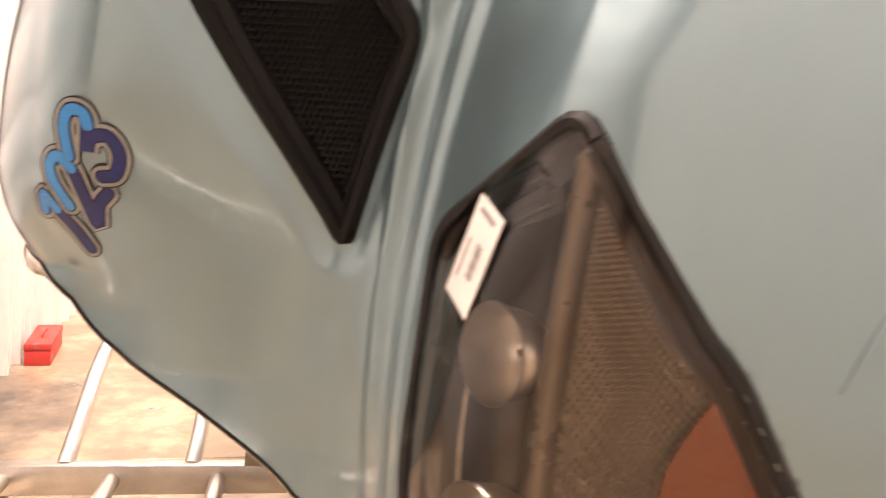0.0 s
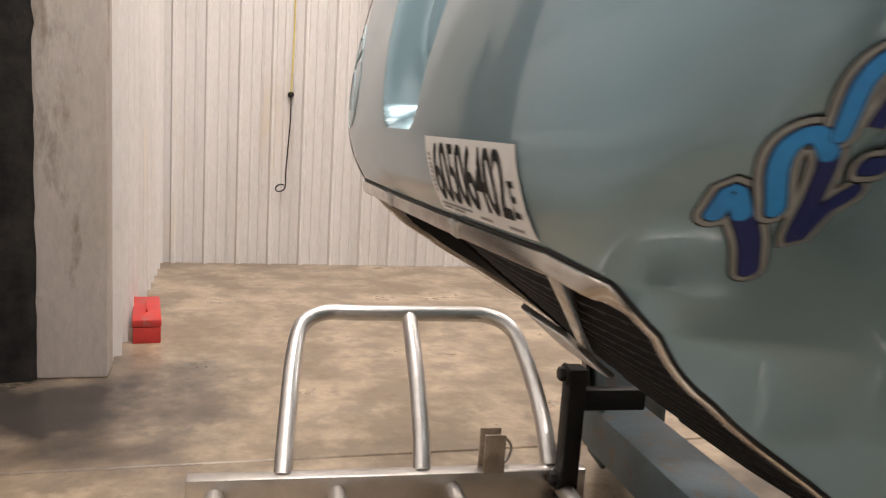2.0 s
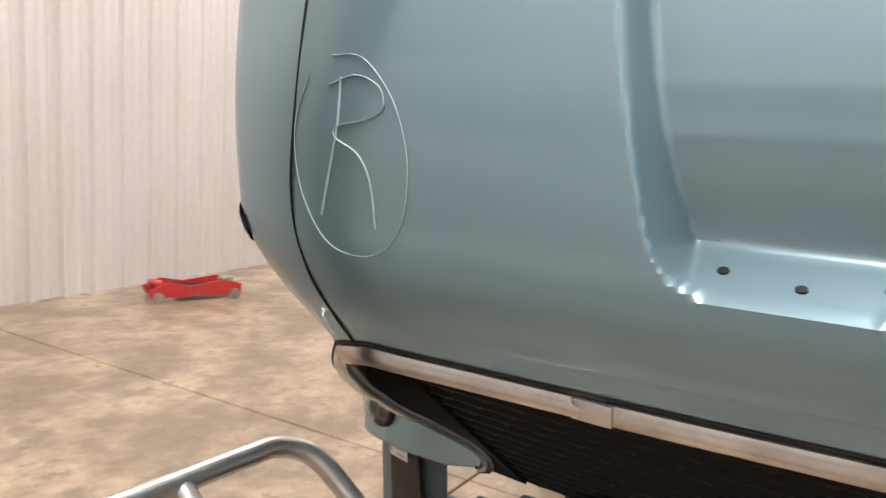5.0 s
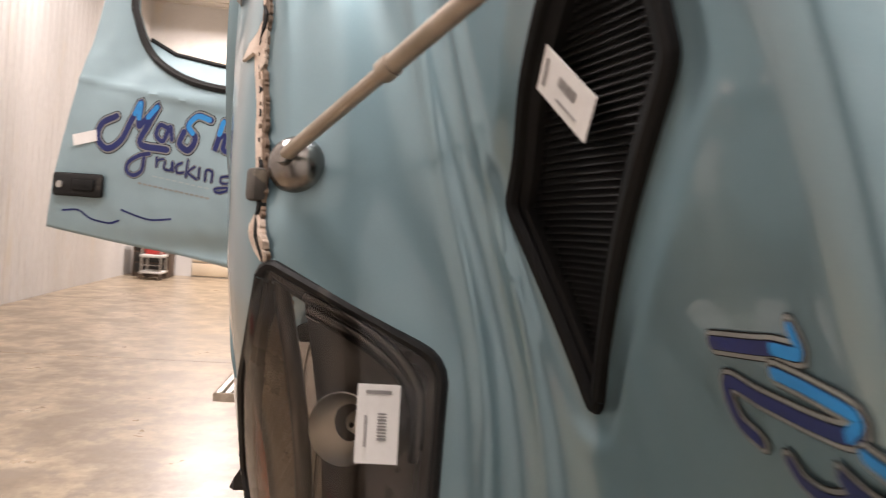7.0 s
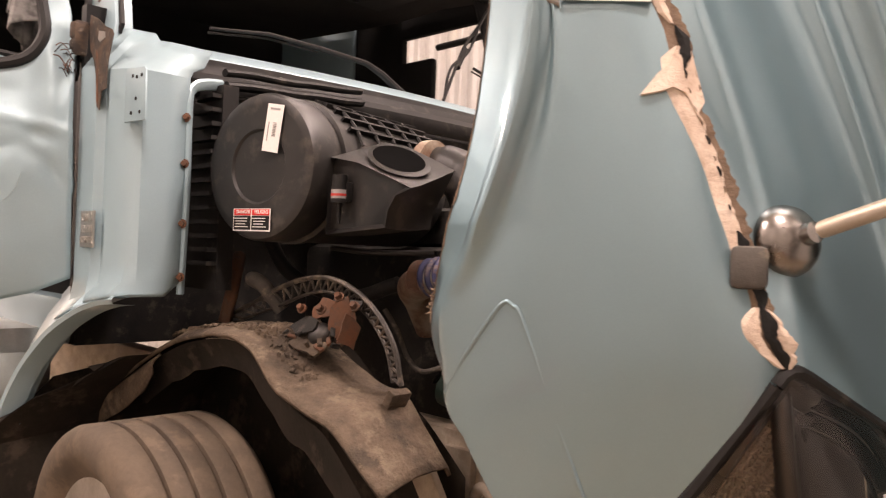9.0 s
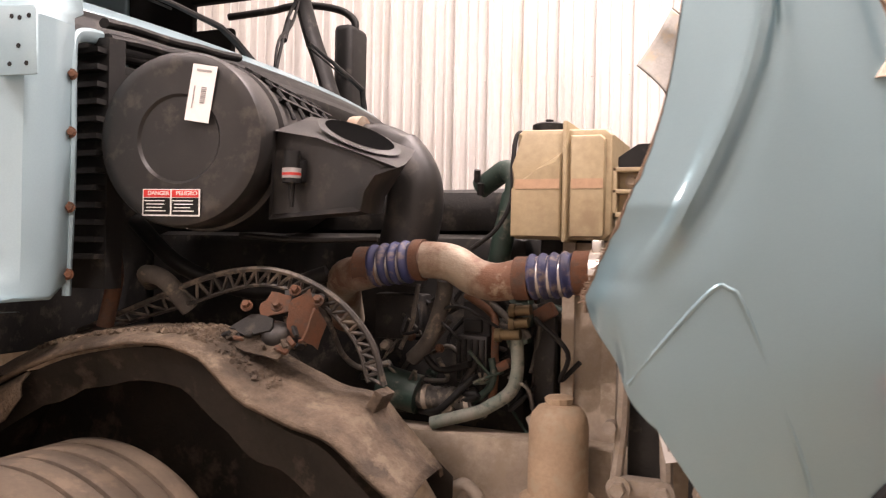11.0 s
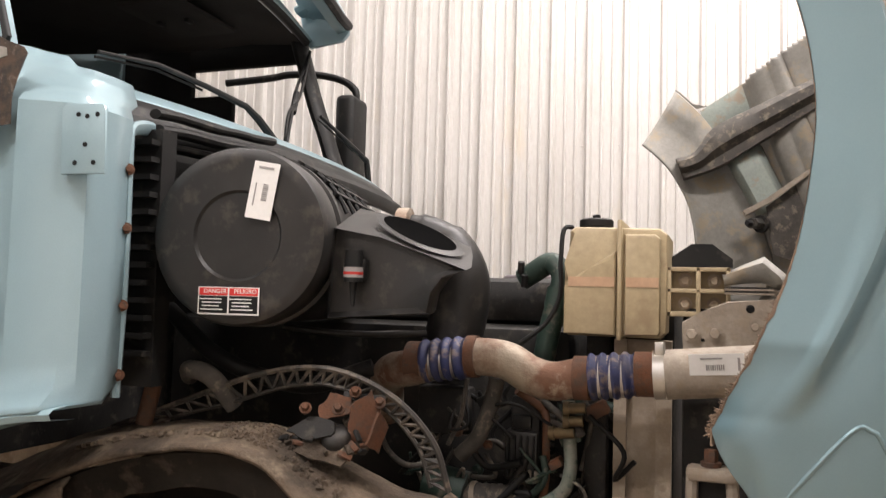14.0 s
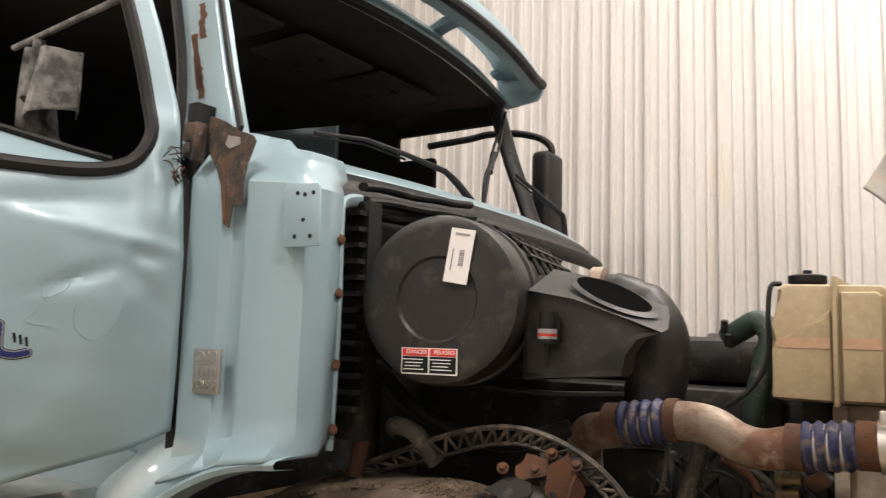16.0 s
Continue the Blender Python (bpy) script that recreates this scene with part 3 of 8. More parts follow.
COLS = [
    (nose(0.0, 0.0, 0.0), 0.968, 2.5),
    (nose(0.1, 0.0, 0.0), 0.968, 2.5),
    (nose(0.2, 0.0, 0.0), 0.969, 2.5),
    (nose(0.33, 0.04, 0.002), 0.970, 2.5),
    (nose(0.47, 0.1, 0.008), 0.970, 2.5),
    ([(0.95, 2.455, 0.545), (1.02, 2.485, 0.585), (1.10, 2.492, 0.615), (1.30, 2.465, 0.645), (1.60, 2.37, 0.69), (2.0, 2.19, 0.76), (2.5, 1.93, 0.83)], 0.952, 2.5),
    ([(0.95, 2.41, 0.585), (1.02, 2.435, 0.625), (1.10, 2.437, 0.66), (1.30, 2.415, 0.71), (1.60, 2.33, 0.775), (2.0, 2.15, 0.85), (2.5, 1.90, 0.92)], 0.903, 2.5),
    ([(0.9, 2.33, 0.610), (1.0, 2.33, 0.652), (1.17, 2.32, 0.718), (1.5, 2.26, 0.80), (2.0, 2.08, 0.90), (2.5, 1.85, 0.98)], 0.835, 2.5),
    ([(0.8, 2.17, 0.625), (1.0, 2.17, 0.685), (1.4, 2.15, 0.815), (2.0, 1.96, 0.95), (2.5, 1.75, 1.02)], 0.732, 2.5),
    ([(0.7, 2.03, 0.63), (1.0, 2.03, 0.70), (1.4, 2.035, 0.845), (2.0, 1.85, 0.985), (2.5, 1.66, 1.05)], 0.632, 2.5),
    ([(0.6, 1.955, 0.66), (1.0, 1.955, 0.735), (1.4, 1.93, 0.865), (2.0, 1.76, 1.01), (2.5, 1.59, 1.07)], 0.565, 2.5),
    ([(0.6, 1.925, 0.76), (1.0, 1.915, 0.80), (1.4, 1.865, 0.905), (2.0, 1.69, 1.03), (2.5, 1.53, 1.09)], 0.53, 2.5),
    ([(0.55, 1.91, 0.89), (0.8, 1.91, 0.895), (1.05, 1.888, 0.90), (1.3, 1.845, 0.96), (1.6, 1.755, 1.02), (2.0, 1.60, 1.08), (2.5, 1.45, 1.12)], 0.52, 2.5),
    ([(0.55, 1.87, 1.03), (0.8, 1.88, 1.04), (1.05, 1.87, 1.04), (1.3, 1.825, 1.06), (1.6, 1.735, 1.10), (2.0, 1.575, 1.145), (2.5, 1.41, 1.17)], 0.52, 2.5),
    ([(0.55, 1.76, 1.10), (0.85, 1.79, 1.12), (1.175, 1.825, 1.15), (1.3, 1.795, 1.14), (1.6, 1.70, 1.175), (2.0, 1.54, 1.20), (2.5, 1.37, 1.21)], 0.52, 2.5),
    ([(0.55, 1.62, 1.14), (0.85, 1.70, 1.165), (1.2, 1.755, 1.203), (1.474, 1.69, 1.215), (2.0, 1.50, 1.235), (2.5, 1.32, 1.24)], 0.60, 2.5),
    ([(0.7, 1.55, 1.18), (0.95, 1.58, 1.22), (1.2, 1.625, 1.243), (1.5, 1.60, 1.25), (2.0, 1.44, 1.255), (2.5, 1.22, 1.25)], 0.79, 2.4),
    ([(0.8, 1.47, 1.23), (1.03, 1.43, 1.248), (1.17, 1.42, 1.256), (1.28, 1.47, 1.262), (1.48, 1.548, 1.265), (1.63, 1.56, 1.265), (1.8, 1.522, 1.265), (2.0, 1.43, 1.26), (2.25, 1.20, 1.25)], 1.03, 2.25),
    ([(1.1, 1.372, 1.235), (1.2, 1.366, 1.245), (1.31, 1.440, 1.250), (1.415, 1.482, 1.252), (1.516, 1.505, 1.253), (1.65, 1.515, 1.253), (1.8, 1.486, 1.252), (1.95, 1.415, 1.252), (2.07, 1.315, 1.248), (2.2, 1.14, 1.24)], 1.12, 2.2),
    ([(1.2, 1.325, 1.215), (1.237, 1.345, 1.222), (1.31, 1.384, 1.230), (1.415, 1.426, 1.234), (1.516, 1.448, 1.236), (1.65, 1.458, 1.236), (1.8, 1.43, 1.234), (1.95, 1.36, 1.232), (2.07, 1.265, 1.225), (2.17, 1.12, 1.215)], 1.20, 2.17),
]


def smooth_keyed(rows, z):
    """A smooth value between keyed rows."""
    if z <= rows[0][0] or z >= rows[-1][0]:
        return keyed(rows, z)
    for i in range(len(rows) - 1):
        a, b = rows[i], rows[i + 1]
        if z <= b[0]:
            h = b[0] - a[0]
            t = (z - a[0]) / h
            p, n = rows[max(i - 1, 0)], rows[min(i + 2, len(rows) - 1)]
            out = []
            for k in range(1, len(a)):
                ma = (b[k] - p[k]) / (b[0] - p[0])
                mb = (n[k] - a[k]) / (n[0] - a[0])
                out.append((2 * t ** 3 - 3 * t * t + 1) * a[k] + (t ** 3 - 2 * t * t + t) * h * ma + (3 * t * t - 2 * t ** 3) * b[k] + (t ** 3 - t * t) * h * mb)
            return tuple(out)


def skin(u, z):
    """The hood's skin, right half turned to +y, at column u and height z."""
    i = min(max(int(u), 0), len(COLS) - 2)
    t = u - i
    q = [smooth_keyed(COLS[min(max(i + d, 0), len(COLS) - 1)][0], z) for d in (-1, 0, 1, 2)]
    if i == 0:
        q[0] = (q[2][0], -q[2][1])
    out = []
    for k in range(2):
        a, b, c, d = (v[k] for v in q)
        out.append(0.5 * (2 * b + (c - a) * t + (2 * a - 5 * b + 4 * c - d) * t * t + (3 * b - a - 3 * c + d) * t ** 3))
    return Vector((out[0], out[1], z))


def skin_normal(u, z):
    e = 0.02
    a = skin(min(u + e, len(COLS) - 1.001), z) - skin(max(u - e, 0), z)
    b = skin(u, z + e) - skin(u, z - e)
    n = a.cross(b)
    n.normalize()
    if n.dot(Vector((1.0, 0.9, 0.0))) < 0:
        n = -n
    return n


def column_at(x, y, z):
    goal = Vector((x, y, z))
    best = min(range(0, (len(COLS) - 1) * 3), key=lambda k: (skin(k / 3, z) - goal).length_squared) / 3
    for step in (0.12, 0.04, 0.013):
        best = min((max(0.0, best + step * d) for d in (-2, -1, 0, 1, 2)), key=lambda u: (skin(u, z) - goal).length_squared)
    return best


def zrange(u):
    i = min(int(u), len(COLS) - 2)
    t = u - i
    return tuple(COLS[i][k] + (COLS[i + 1][k] - COLS[i][k]) * t for k in (1, 2))


def inside(poly, u, z):
    hit = False
    for (a, b), (c, d) in zip(poly, poly[1:] + poly[:1]):
        if (b > z) != (d > z) and u < (c - a) * (z - b) / (d - b) + a:
            hit = not hit
    return hit


USCALE = 0.1        # about a decimetre from column to column


def nearest_on(poly, u, z):
    best = None
    for (a, b), (c, d) in zip(poly, poly[1:] + poly[:1]):
        dx, dz = (c - a) * USCALE, d - b
        t = max(0.0, min(1.0, (((u - a) * USCALE) * dx + (z - b) * dz) / (dx * dx + dz * dz)))
        p = (a + (c - a) * t, b + (d - b) * t)
        dist = math.hypot((p[0] - u) * USCALE, p[1] - z)
        if best is None or dist < best[0]:
            best = (dist, p)
    return best


def rounded(poly, r=0.25, n=4):
    out = []
    m = len(poly)
    for i in range(m):
        a, b, c = (Vector(poly[(i + k) % m]) for k in (-1, 0, 1))
        p, q = b + (a - b) * r, b + (c - b) * r
        for k in range(n + 1):
            t = k / n
            out.append(tuple((1 - t) ** 2 * p + 2 * t * (1 - t) * b + t * t * q))
    return out


def outline(corners, finder, per=6, r=0.16):
    """A closed outline on the skin through corners given as (x, z), with straight sides and rounded corners."""
    pts = rounded(corners, r)
    out = []
    for (x0, z0), (x1, z1) in zip(pts, pts[1:] + pts[:1]):
        n = max(1, int(math.hypot((x1 - x0) * 0.1, z1 - z0) / 0.02))
        out += [(finder(x0 + (x1 - x0) * k / n, z0 + (z1 - z0) * k / n), z0 + (z1 - z0) * k / n) for k in range(n)]
    return out


VENT = outline([(9.5, 1.010), (10.32, 1.268), (8.55, 1.468), (7.55, 1.585), (7.15, 1.50), (7.15, 1.385)], lambda u, z: u, r=0.06)
LIGHT = rounded([(column_at(1.826, 1.15, 1.172), 1.172), (column_at(1.888, 0.90, 1.054), 1.054), (column_at(1.905, 0.90, 0.80), 0.80), (column_at(1.9, 0.93, 0.56), 0.56),
                 (column_at(1.68, 1.16, 0.56), 0.57), (column_at(1.60, 1.2, 0.80), 0.80), (column_at(1.70, 1.2, 0.97), 0.97)], 0.12)
# the intake scoop in the nose: its two side edges by height, and how deep it lies
SCOOP_LEFT = [(1.086, -0.085), (1.092, -0.108), (1.102, -0.128), (1.128, -0.146), (1.177, -0.164), (1.233, -0.180), (1.29, -0.196), (1.355, -0.212), (1.5, -0.243), (1.75, -0.285), (2.2, -0.34)]
SCOOP_RIGHT = [(1.086, 0.035), (1.092, 0.055), (1.102, 0.070), (1.132, 0.086), (1.185, 0.103), (1.268, 0.133), (1.36, 0.163), (1.55, 0.215), (1.75, 0.255), (2.2, 0.31)]
SCOOP_DEEP = [(1.086, 0.0), (1.089, 0.003), (1.093, 0.012), (1.099, 0.026), (1.126, 0.080), (1.132, 0.086), (1.15, 0.083), (1.19, 0.073), (1.23, 0.064), (1.28, 0.060), (1.42, 0.060), (1.6, 0.052), (1.9, 0.032), (2.2, 0.0)]


def scoop_depth(y, z):
    if not 1.086 < z < 2.2:
        return 0.0
    edge = min(y - keyed(SCOOP_LEFT, z)[0], keyed(SCOOP_RIGHT, z)[0] - y)
    if edge <= 0.0:
        return 0.0
    t = min(1.0, edge / 0.019)
    return keyed(SCOOP_DEEP, z)[0] * t * t * (3 - 2 * t)


def ease(t):
    t = max(0.0, min(1.0, t))
    return t * t * (3 - 2 * t)


def swell(u, z, s):
    """The corners of the nose stand out a little more than the plain lines give."""
    if s < 0:
        return ease((z - 0.95) / 0.17) * 0.052 * math.exp(-((u - 5.6) / 0.9) ** 2)
    return ease((z - 0.90) / 0.30) * 0.064 * math.exp(-((u - 6.6) / 0.95) ** 2) - 0.034 * math.exp(-((u - 7.3) / 1.6) ** 4) * ease((1.10 - z) / 0.26)


def twist(u, y):
    """The hood sits slightly askew: its nose is turned a little to one side."""
    return -0.10 * y * max(0.0, min(1.0, (9.0 - u) / 3.0))


def on_skin(u, z, s, lift=0.0):
    v = skin(u, z) + skin_normal(u, z) * lift
    v.y += swell(u, z, s)
    v.x += twist(u, v.y * s)
    return Vector((v.x, v.y * s, v.z))


def skin_frame(x, y, z, s, lift=0.003, spin=0.0):
    """A pose on the skin: z out of it, x along it (towards the rear on the right side), turned by spin degrees."""
    u = column_at(x, y, z)
    n = skin_normal(u, z)
    n = Vector((n.x, n.y * s, n.z))
    up = Vector((0, 0, 1))
    side = up.cross(n).normalized()
    m = axes(on_skin(u, z, s, lift), side, n.cross(side))
    return m @ Matrix.Rotation(radians(spin), 4, "Z")


def pressed(u, z):
    """Pressed ridges that run down the hood between the vent and the headlight, and up from its corner."""
    low = max(0.0, min(1.0, (z - 0.62) / 0.2))
    rise = low * (0.009 * math.exp(-((u - 10.55) / 0.17) ** 2) + 0.008 * math.exp(-((u - 11.45) / 0.14) ** 2) - 0.004 * math.exp(-((u - 11.0) / 0.2) ** 2))
    arch = max(0.0, min(1.0, (z - 1.22) / 0.10))
    rise += arch * (0.018 * max(0.0, min(1.0, (u - 16.98) / 0.26)) - 0.008 * math.exp(-((u - 16.9) / 0.26) ** 2))
    return rise + 0.006 * math.exp(-((u - 13.9) / 0.25) ** 2) * max(0.0, min(1.0, (z - 1.19) / 0.08))


US = [k / 40 for k in range(120)] + [3 + k / 12 for k in range((len(COLS) - 4) * 12 + 1)]
ROWS = 230


def build_skin():
    bm = bmesh.new()
    nu = len(US) - 1
    centre = {}
    for s in (1, -1):
        grid = {}
        for i in range(nu + 1):
            u = US[i]
            lo, hi = zrange(min(u, len(COLS) - 1.0001))
            for k in range(ROWS + 1):
                f = k / ROWS
                z = lo + (hi - lo) * (0.62 * f + 0.38 * f * f)
                grid[i, k] = (u, z)
        drop = set()
        for (i, k), (u, z) in grid.items():
            for poly in (VENT, LIGHT):
                if u > 6 and inside(poly, u, z):
                    drop.add((i, k))
        keep = {}
        for (i, k), (u, z) in grid.items():
            uu, zz = u, z
            if (i, k) in drop:
                near = [(i + a, k + b) for a in (-1, 0, 1) for b in (-1, 0, 1)]
                if all(q in drop or q not in grid for q in near):
                    continue
                uu, zz = min((nearest_on(p, u, z) for p in (VENT, LIGHT)), key=lambda e: e[0])[1]
            v = skin(uu, zz)
            x, y = v.x, v.y
            if uu < 3.2 and 1.07 < zz < 2.2:
                zz = 1.0862 if abs(zz - 1.0862) < 0.0023 else zz
                for edge in (keyed(SCOOP_LEFT, zz)[0], keyed(SCOOP_RIGHT, zz)[0]):
                    if abs(y * s - edge) < 0.00165:
                        y = edge * s
                x -= scoop_depth(y * s, zz)
            d = nearest_on(VENT, uu, zz)[0] if 6.5 < uu < 12.5 and 0.95 < zz < 1.88 else 9
            rise = pressed(uu, zz)
            if d < 0.055 and (d < 0.002 or not inside(VENT, uu, zz)):
                rise -= 0.013 * (0.5 + 0.5 * math.cos(math.pi * (d / 0.055) ** 1.4))
            if abs(rise) > 1e-5:
                n = skin_normal(uu, zz)
                x, y = x + n.x * rise, y + n.y * rise
            y += swell(uu, zz, s)
            x += twist(uu, y * s)
            if i == 0:
                if k not in centre:
                    centre[k] = bm.verts.new((x, 0, zz))
                keep[i, k] = centre[k]
            else:
                keep[i, k] = bm.verts.new((x, y * s, zz))
        for i in range(nu):
            for k in range(ROWS):
                q = [(i, k), (i + 1, k), (i + 1, k + 1), (i, k + 1)]
                if all(c in keep for c in q) and not all(c in drop for c in q):
                    at = keep[q[0]].co
                    if s > 0 and US[i] > 8 and at.x < 1.72 and at.z > 2.205 + 0.62 * (at.x - 1.27):
                        continue
                    try:
                        bm.faces.new([keep[c] for c in (q if s > 0 else q[::-1])])
                    except ValueError:
                        pass
    return bm


hood = mesh_object("hood", build_skin(), [PAINT, UNDER])
tagged(hood, "pale blue-green fibreglass truck hood tilted forward, fender edge torn", "truck hood")
sol = hood.modifiers.new("thickness", "SOLIDIFY")
sol.thickness, sol.offset, sol.material_offset = 0.011, -1.0, 1

# clear headlight covers
LENS, nt_, b_ = material("clear_headlight_cover")
out_ = nt_.nodes["Material Output"]
tr_ = nt_.nodes.new("ShaderNodeBsdfTransparent")
tr_.inputs[0].default_value = (0.93, 0.90, 0.85, 1)
gl_ = nt_.nodes.new("ShaderNodeBsdfGlossy")
gl_.inputs["Roughness"].default_value = 0.08
lw_ = nt_.nodes.new("ShaderNodeLayerWeight")
lw_.inputs[0].default_value = 0.38
mx_ = nt_.nodes.new("ShaderNodeMixShader")
nt_.links.new(lw_.outputs["Fresnel"], mx_.inputs[0])
nt_.links.new(tr_.outputs[0], mx_.inputs[1])
nt_.links.new(gl_.outputs[0], mx_.inputs[2])
nt_.links.new(mx_.outputs[0], out_.inputs["Surface"])
BOWL = surface("smoky_reflector", (0.85, 0.81, 0.76), (0.68, 0.64, 0.58), rough=0.26, rough2=0.36, metal=1.0, scale=5, grain=90, bump=0.05)
SMOKE = surface("smoked_headlight_housing", (0.095, 0.078, 0.066), (0.055, 0.045, 0.038), rough=0.22, rough2=0.36, metal=0.4, scale=6, grain=90, bump=0.05)


VENT_BLACK = surface("matt_black_plastic", (0.006, 0.006, 0.0062), (0.009, 0.0088, 0.0085), rough=0.55, rough2=0.7, scale=6, grain=150, bump=0.05, spec=0.18)
BROWN = surface("brown_tinted_plastic", (0.32, 0.265, 0.215), (0.25, 0.20, 0.16), rough=0.22, rough2=0.35, metal=0.35, scale=6, grain=90, bump=0.05)
GLOSS = surface("glossy_black_plastic", (0.11, 0.10, 0.095), (0.08, 0.072, 0.068), rough=0.14, rough2=0.2, metal=0.8, scale=6, grain=90, bump=0.02)


def patch(bm, poly, s, lift, wave=None, nu=26, nz=40, keep=None):
    """A sheet over the part of the skin within poly, lifted off it."""
    us, zs = [p[0] for p in poly], [p[1] for p in poly]
    vs = {}
    for i in range(nu + 1):
        for k in range(nz + 1):
            u = min(us) + (max(us) - min(us)) * i / nu
            z = min(zs) + (max(zs) - min(zs)) * k / nz
            if not inside(poly, u, z):
                d, p = nearest_on(poly, u, z)
                if d > 0.035:
                    continue
                u, z = p
            vs[i, k] = bm.verts.new(on_skin(u, z, s, lift + (wave(u, z) if wave else 0.0)))
    for i in range(nu):
        for k in range(nz):
            q = [(i, k), (i + 1, k), (i + 1, k + 1), (i, k + 1)]
            if all(c in vs for c in q) and (keep is None or keep(min(us) + (max(us) - min(us)) * i / nu, min(zs) + (max(zs) - min(zs)) * k / nz)):
                bm.faces.new([vs[c] for c in q])
    bmesh.ops.delete(bm, geom=[v for v in bm.verts if not v.link_faces], context='VERTS')
    bmesh.ops.remove_doubles(bm, verts=bm.verts, dist=0.0004)


def rim(bm, poly, s, lift, r, flat=1.0):
    line = [on_skin(u, z, s, lift) for u, z in poly]
    tube(bm, line + [line[0]], r, 8, caps=False, flat=flat)


for s in (1, -1):
    # vent: black frame, mesh of small overlapping louvres
    bm = bmesh.new()
    rim(bm, VENT, s, -0.012, 0.012)
    vent = part("side_vent", bm, VENT_BLACK, hood, "black plastic mesh vent in the hood side")
    bm = bmesh.new()
    patch(bm, VENT, s, -0.035)
    wall_ = [[bm.verts.new(on_skin(u, z, s, l)) for l in (-0.014, -0.037)] for u, z in VENT]
    for a, b in zip(wall_, wall_[1:] + wall_[:1]):
        bm.faces.new((a[0], b[0], b[1], a[1]))
    part("vent_backing", bm, INK, vent)
    # flat black band between the rim and the mesh
    bm = bmesh.new()
    band = []
    n_ = len(VENT)
    for i in range(n_):
        (ua, za), (ub, zb) = VENT[i - 3], VENT[(i + 3) % n_]
        tu, tz = (ub - ua) * USCALE, zb - za
        ln = math.hypot(tu, tz)
        nu_, nz_ = -tz / ln, tu / ln
        u, z = VENT[i]
        if not inside(VENT, u + nu_ * 0.01 / USCALE, z + nz_ * 0.01):
            nu_, nz_ = -nu_, -nz_
        band.append([bm.verts.new(on_skin(u + nu_ * f / USCALE, z + nz_ * f, s, l)) for f, l in ((0.0, -0.010), (0.008, -0.011), (0.022, -0.018), (0.026, -0.034))])
    for a, b in zip(band, band[1:] + band[:1]):
        for i in range(3):
            bm.faces.new((a[i], b[i], b[i + 1], a[i + 1]))
    part("vent_frame", bm, VENT_BLACK, vent)
    bm = bmesh.new()
    us, zs = [p[0] for p in VENT], [p[1] for p in VENT]
    z = min(zs)
    row = 0
    while z < max(zs):
        z += 0.0085
        row += 1
        u = min(us) + 0.04 * (row % 2)
        while u < max(us):
            u += 0.08
            if inside(VENT, u, z) and nearest_on(VENT, u, z)[0] > 0.026:
                a, b, c, d = (on_skin(u + du, z + dz, s, l) for du, dz, l in ((-0.033, 0.003, -0.033), (0.033, 0.003, -0.033), (0.033, -0.004, -0.025), (-0.033, -0.004, -0.025)))
                va, vb, vc, vd = (bm.verts.new(v) for v in (a, b, c, d))
                bm.faces.new((va, vb, vc, vd))
                ve, vf = bm.verts.new(on_skin(u - 0.033, z - 0.004, s, -0.033)), bm.verts.new(on_skin(u + 0.033, z - 0.004, s, -0.033))
                bm.faces.new((vd, vc, vf, ve))
    part("vent_mesh", bm, VENT_BLACK, vent)
    # headlight
    bm = bmesh.new()
    rim(bm, LIGHT, s, -0.001, 0.0115, 0.8)
    head = part("headlight", bm, BLACK, hood, "smoked headlight with a clear scuffed cover")
    bm = bmesh.new()
    patch(bm, LIGHT, s, 0.004)
    lens = part("lens", bm, LENS, head, "clear plastic cover")
    lens.visible_shadow = False
    bm = bmesh.new()
    patch(bm, LIGHT, s, -0.06, lambda u, z: -0.03 * math.exp(-((u - 12.8) / 0.55) ** 2), 60, 90, lambda u, z: u < 13.75)
    part("reflector", bm, SMOKE, head)
    bm = bmesh.new()
    patch(bm, LIGHT, s, -0.024, lambda u, z: 0.003 * math.sin(560 * z + 70 * (u - 14)), 90, 240, lambda u, z: u > 13.7)
    part("ribbed_reflector", bm, BROWN, head, "brown-tinted finely ribbed side reflector")
    bm = bmesh.new()
    rim(bm, LIGHT, s, -0.028, 0.03, 1.0)
    part("housing_wall", bm, SMOKE, head)
    # lamp bowls
    for bx, by, bz, br in ((1.87, 1.035, 0.945, 0.052), (1.875, 1.03, 0.76, 0.052)):
        f = skin_frame(bx, by, bz, s, -0.055)
        bm = bmesh.new()
        lathe(bm, [(br, 0.03), (br * 0.97, 0.033), (br * 0.92, 0.02), (br * 0.8, -0.006), (br * 0.55, -0.026), (0.02, -0.034), (0.012, -0.012), (0.004, -0.004)], f, 28, cap=False)
        part("lamp_bowl", bm, BOWL, head)
    # ridge between lamp and turn signal; brown on the left paints a reflected band
    bm = bmesh.new()
    tube(bm, smooth_path([on_skin(u, z, s, -0.022) for u, z in ((13.95, 1.15), (13.85, 1.08), (13.75, 1.0), (13.66, 0.9), (13.6, 0.8), (13.5, 0.65))]), 0.013, 10)
    part("divider", bm, BROWN if s > 0 else SMOKE, head)
    bm = bmesh.new()
    for lift, r in ((-0.010, 0.009), (-0.026, 0.012)):
        tube(bm, smooth_path([on_skin(column_at(x, y, z), z - 0.02 * (r > 0.01), s, lift) for x, y, z in ((1.855, 1.10, 1.125), (1.872, 1.03, 1.10), (1.885, 0.97, 1.062), (1.895, 0.93, 1.01), (1.90, 0.925, 0.93))], 5), r, 10)
    part("brow", bm, GLOSS, head, "glossy black brow over the lamp")
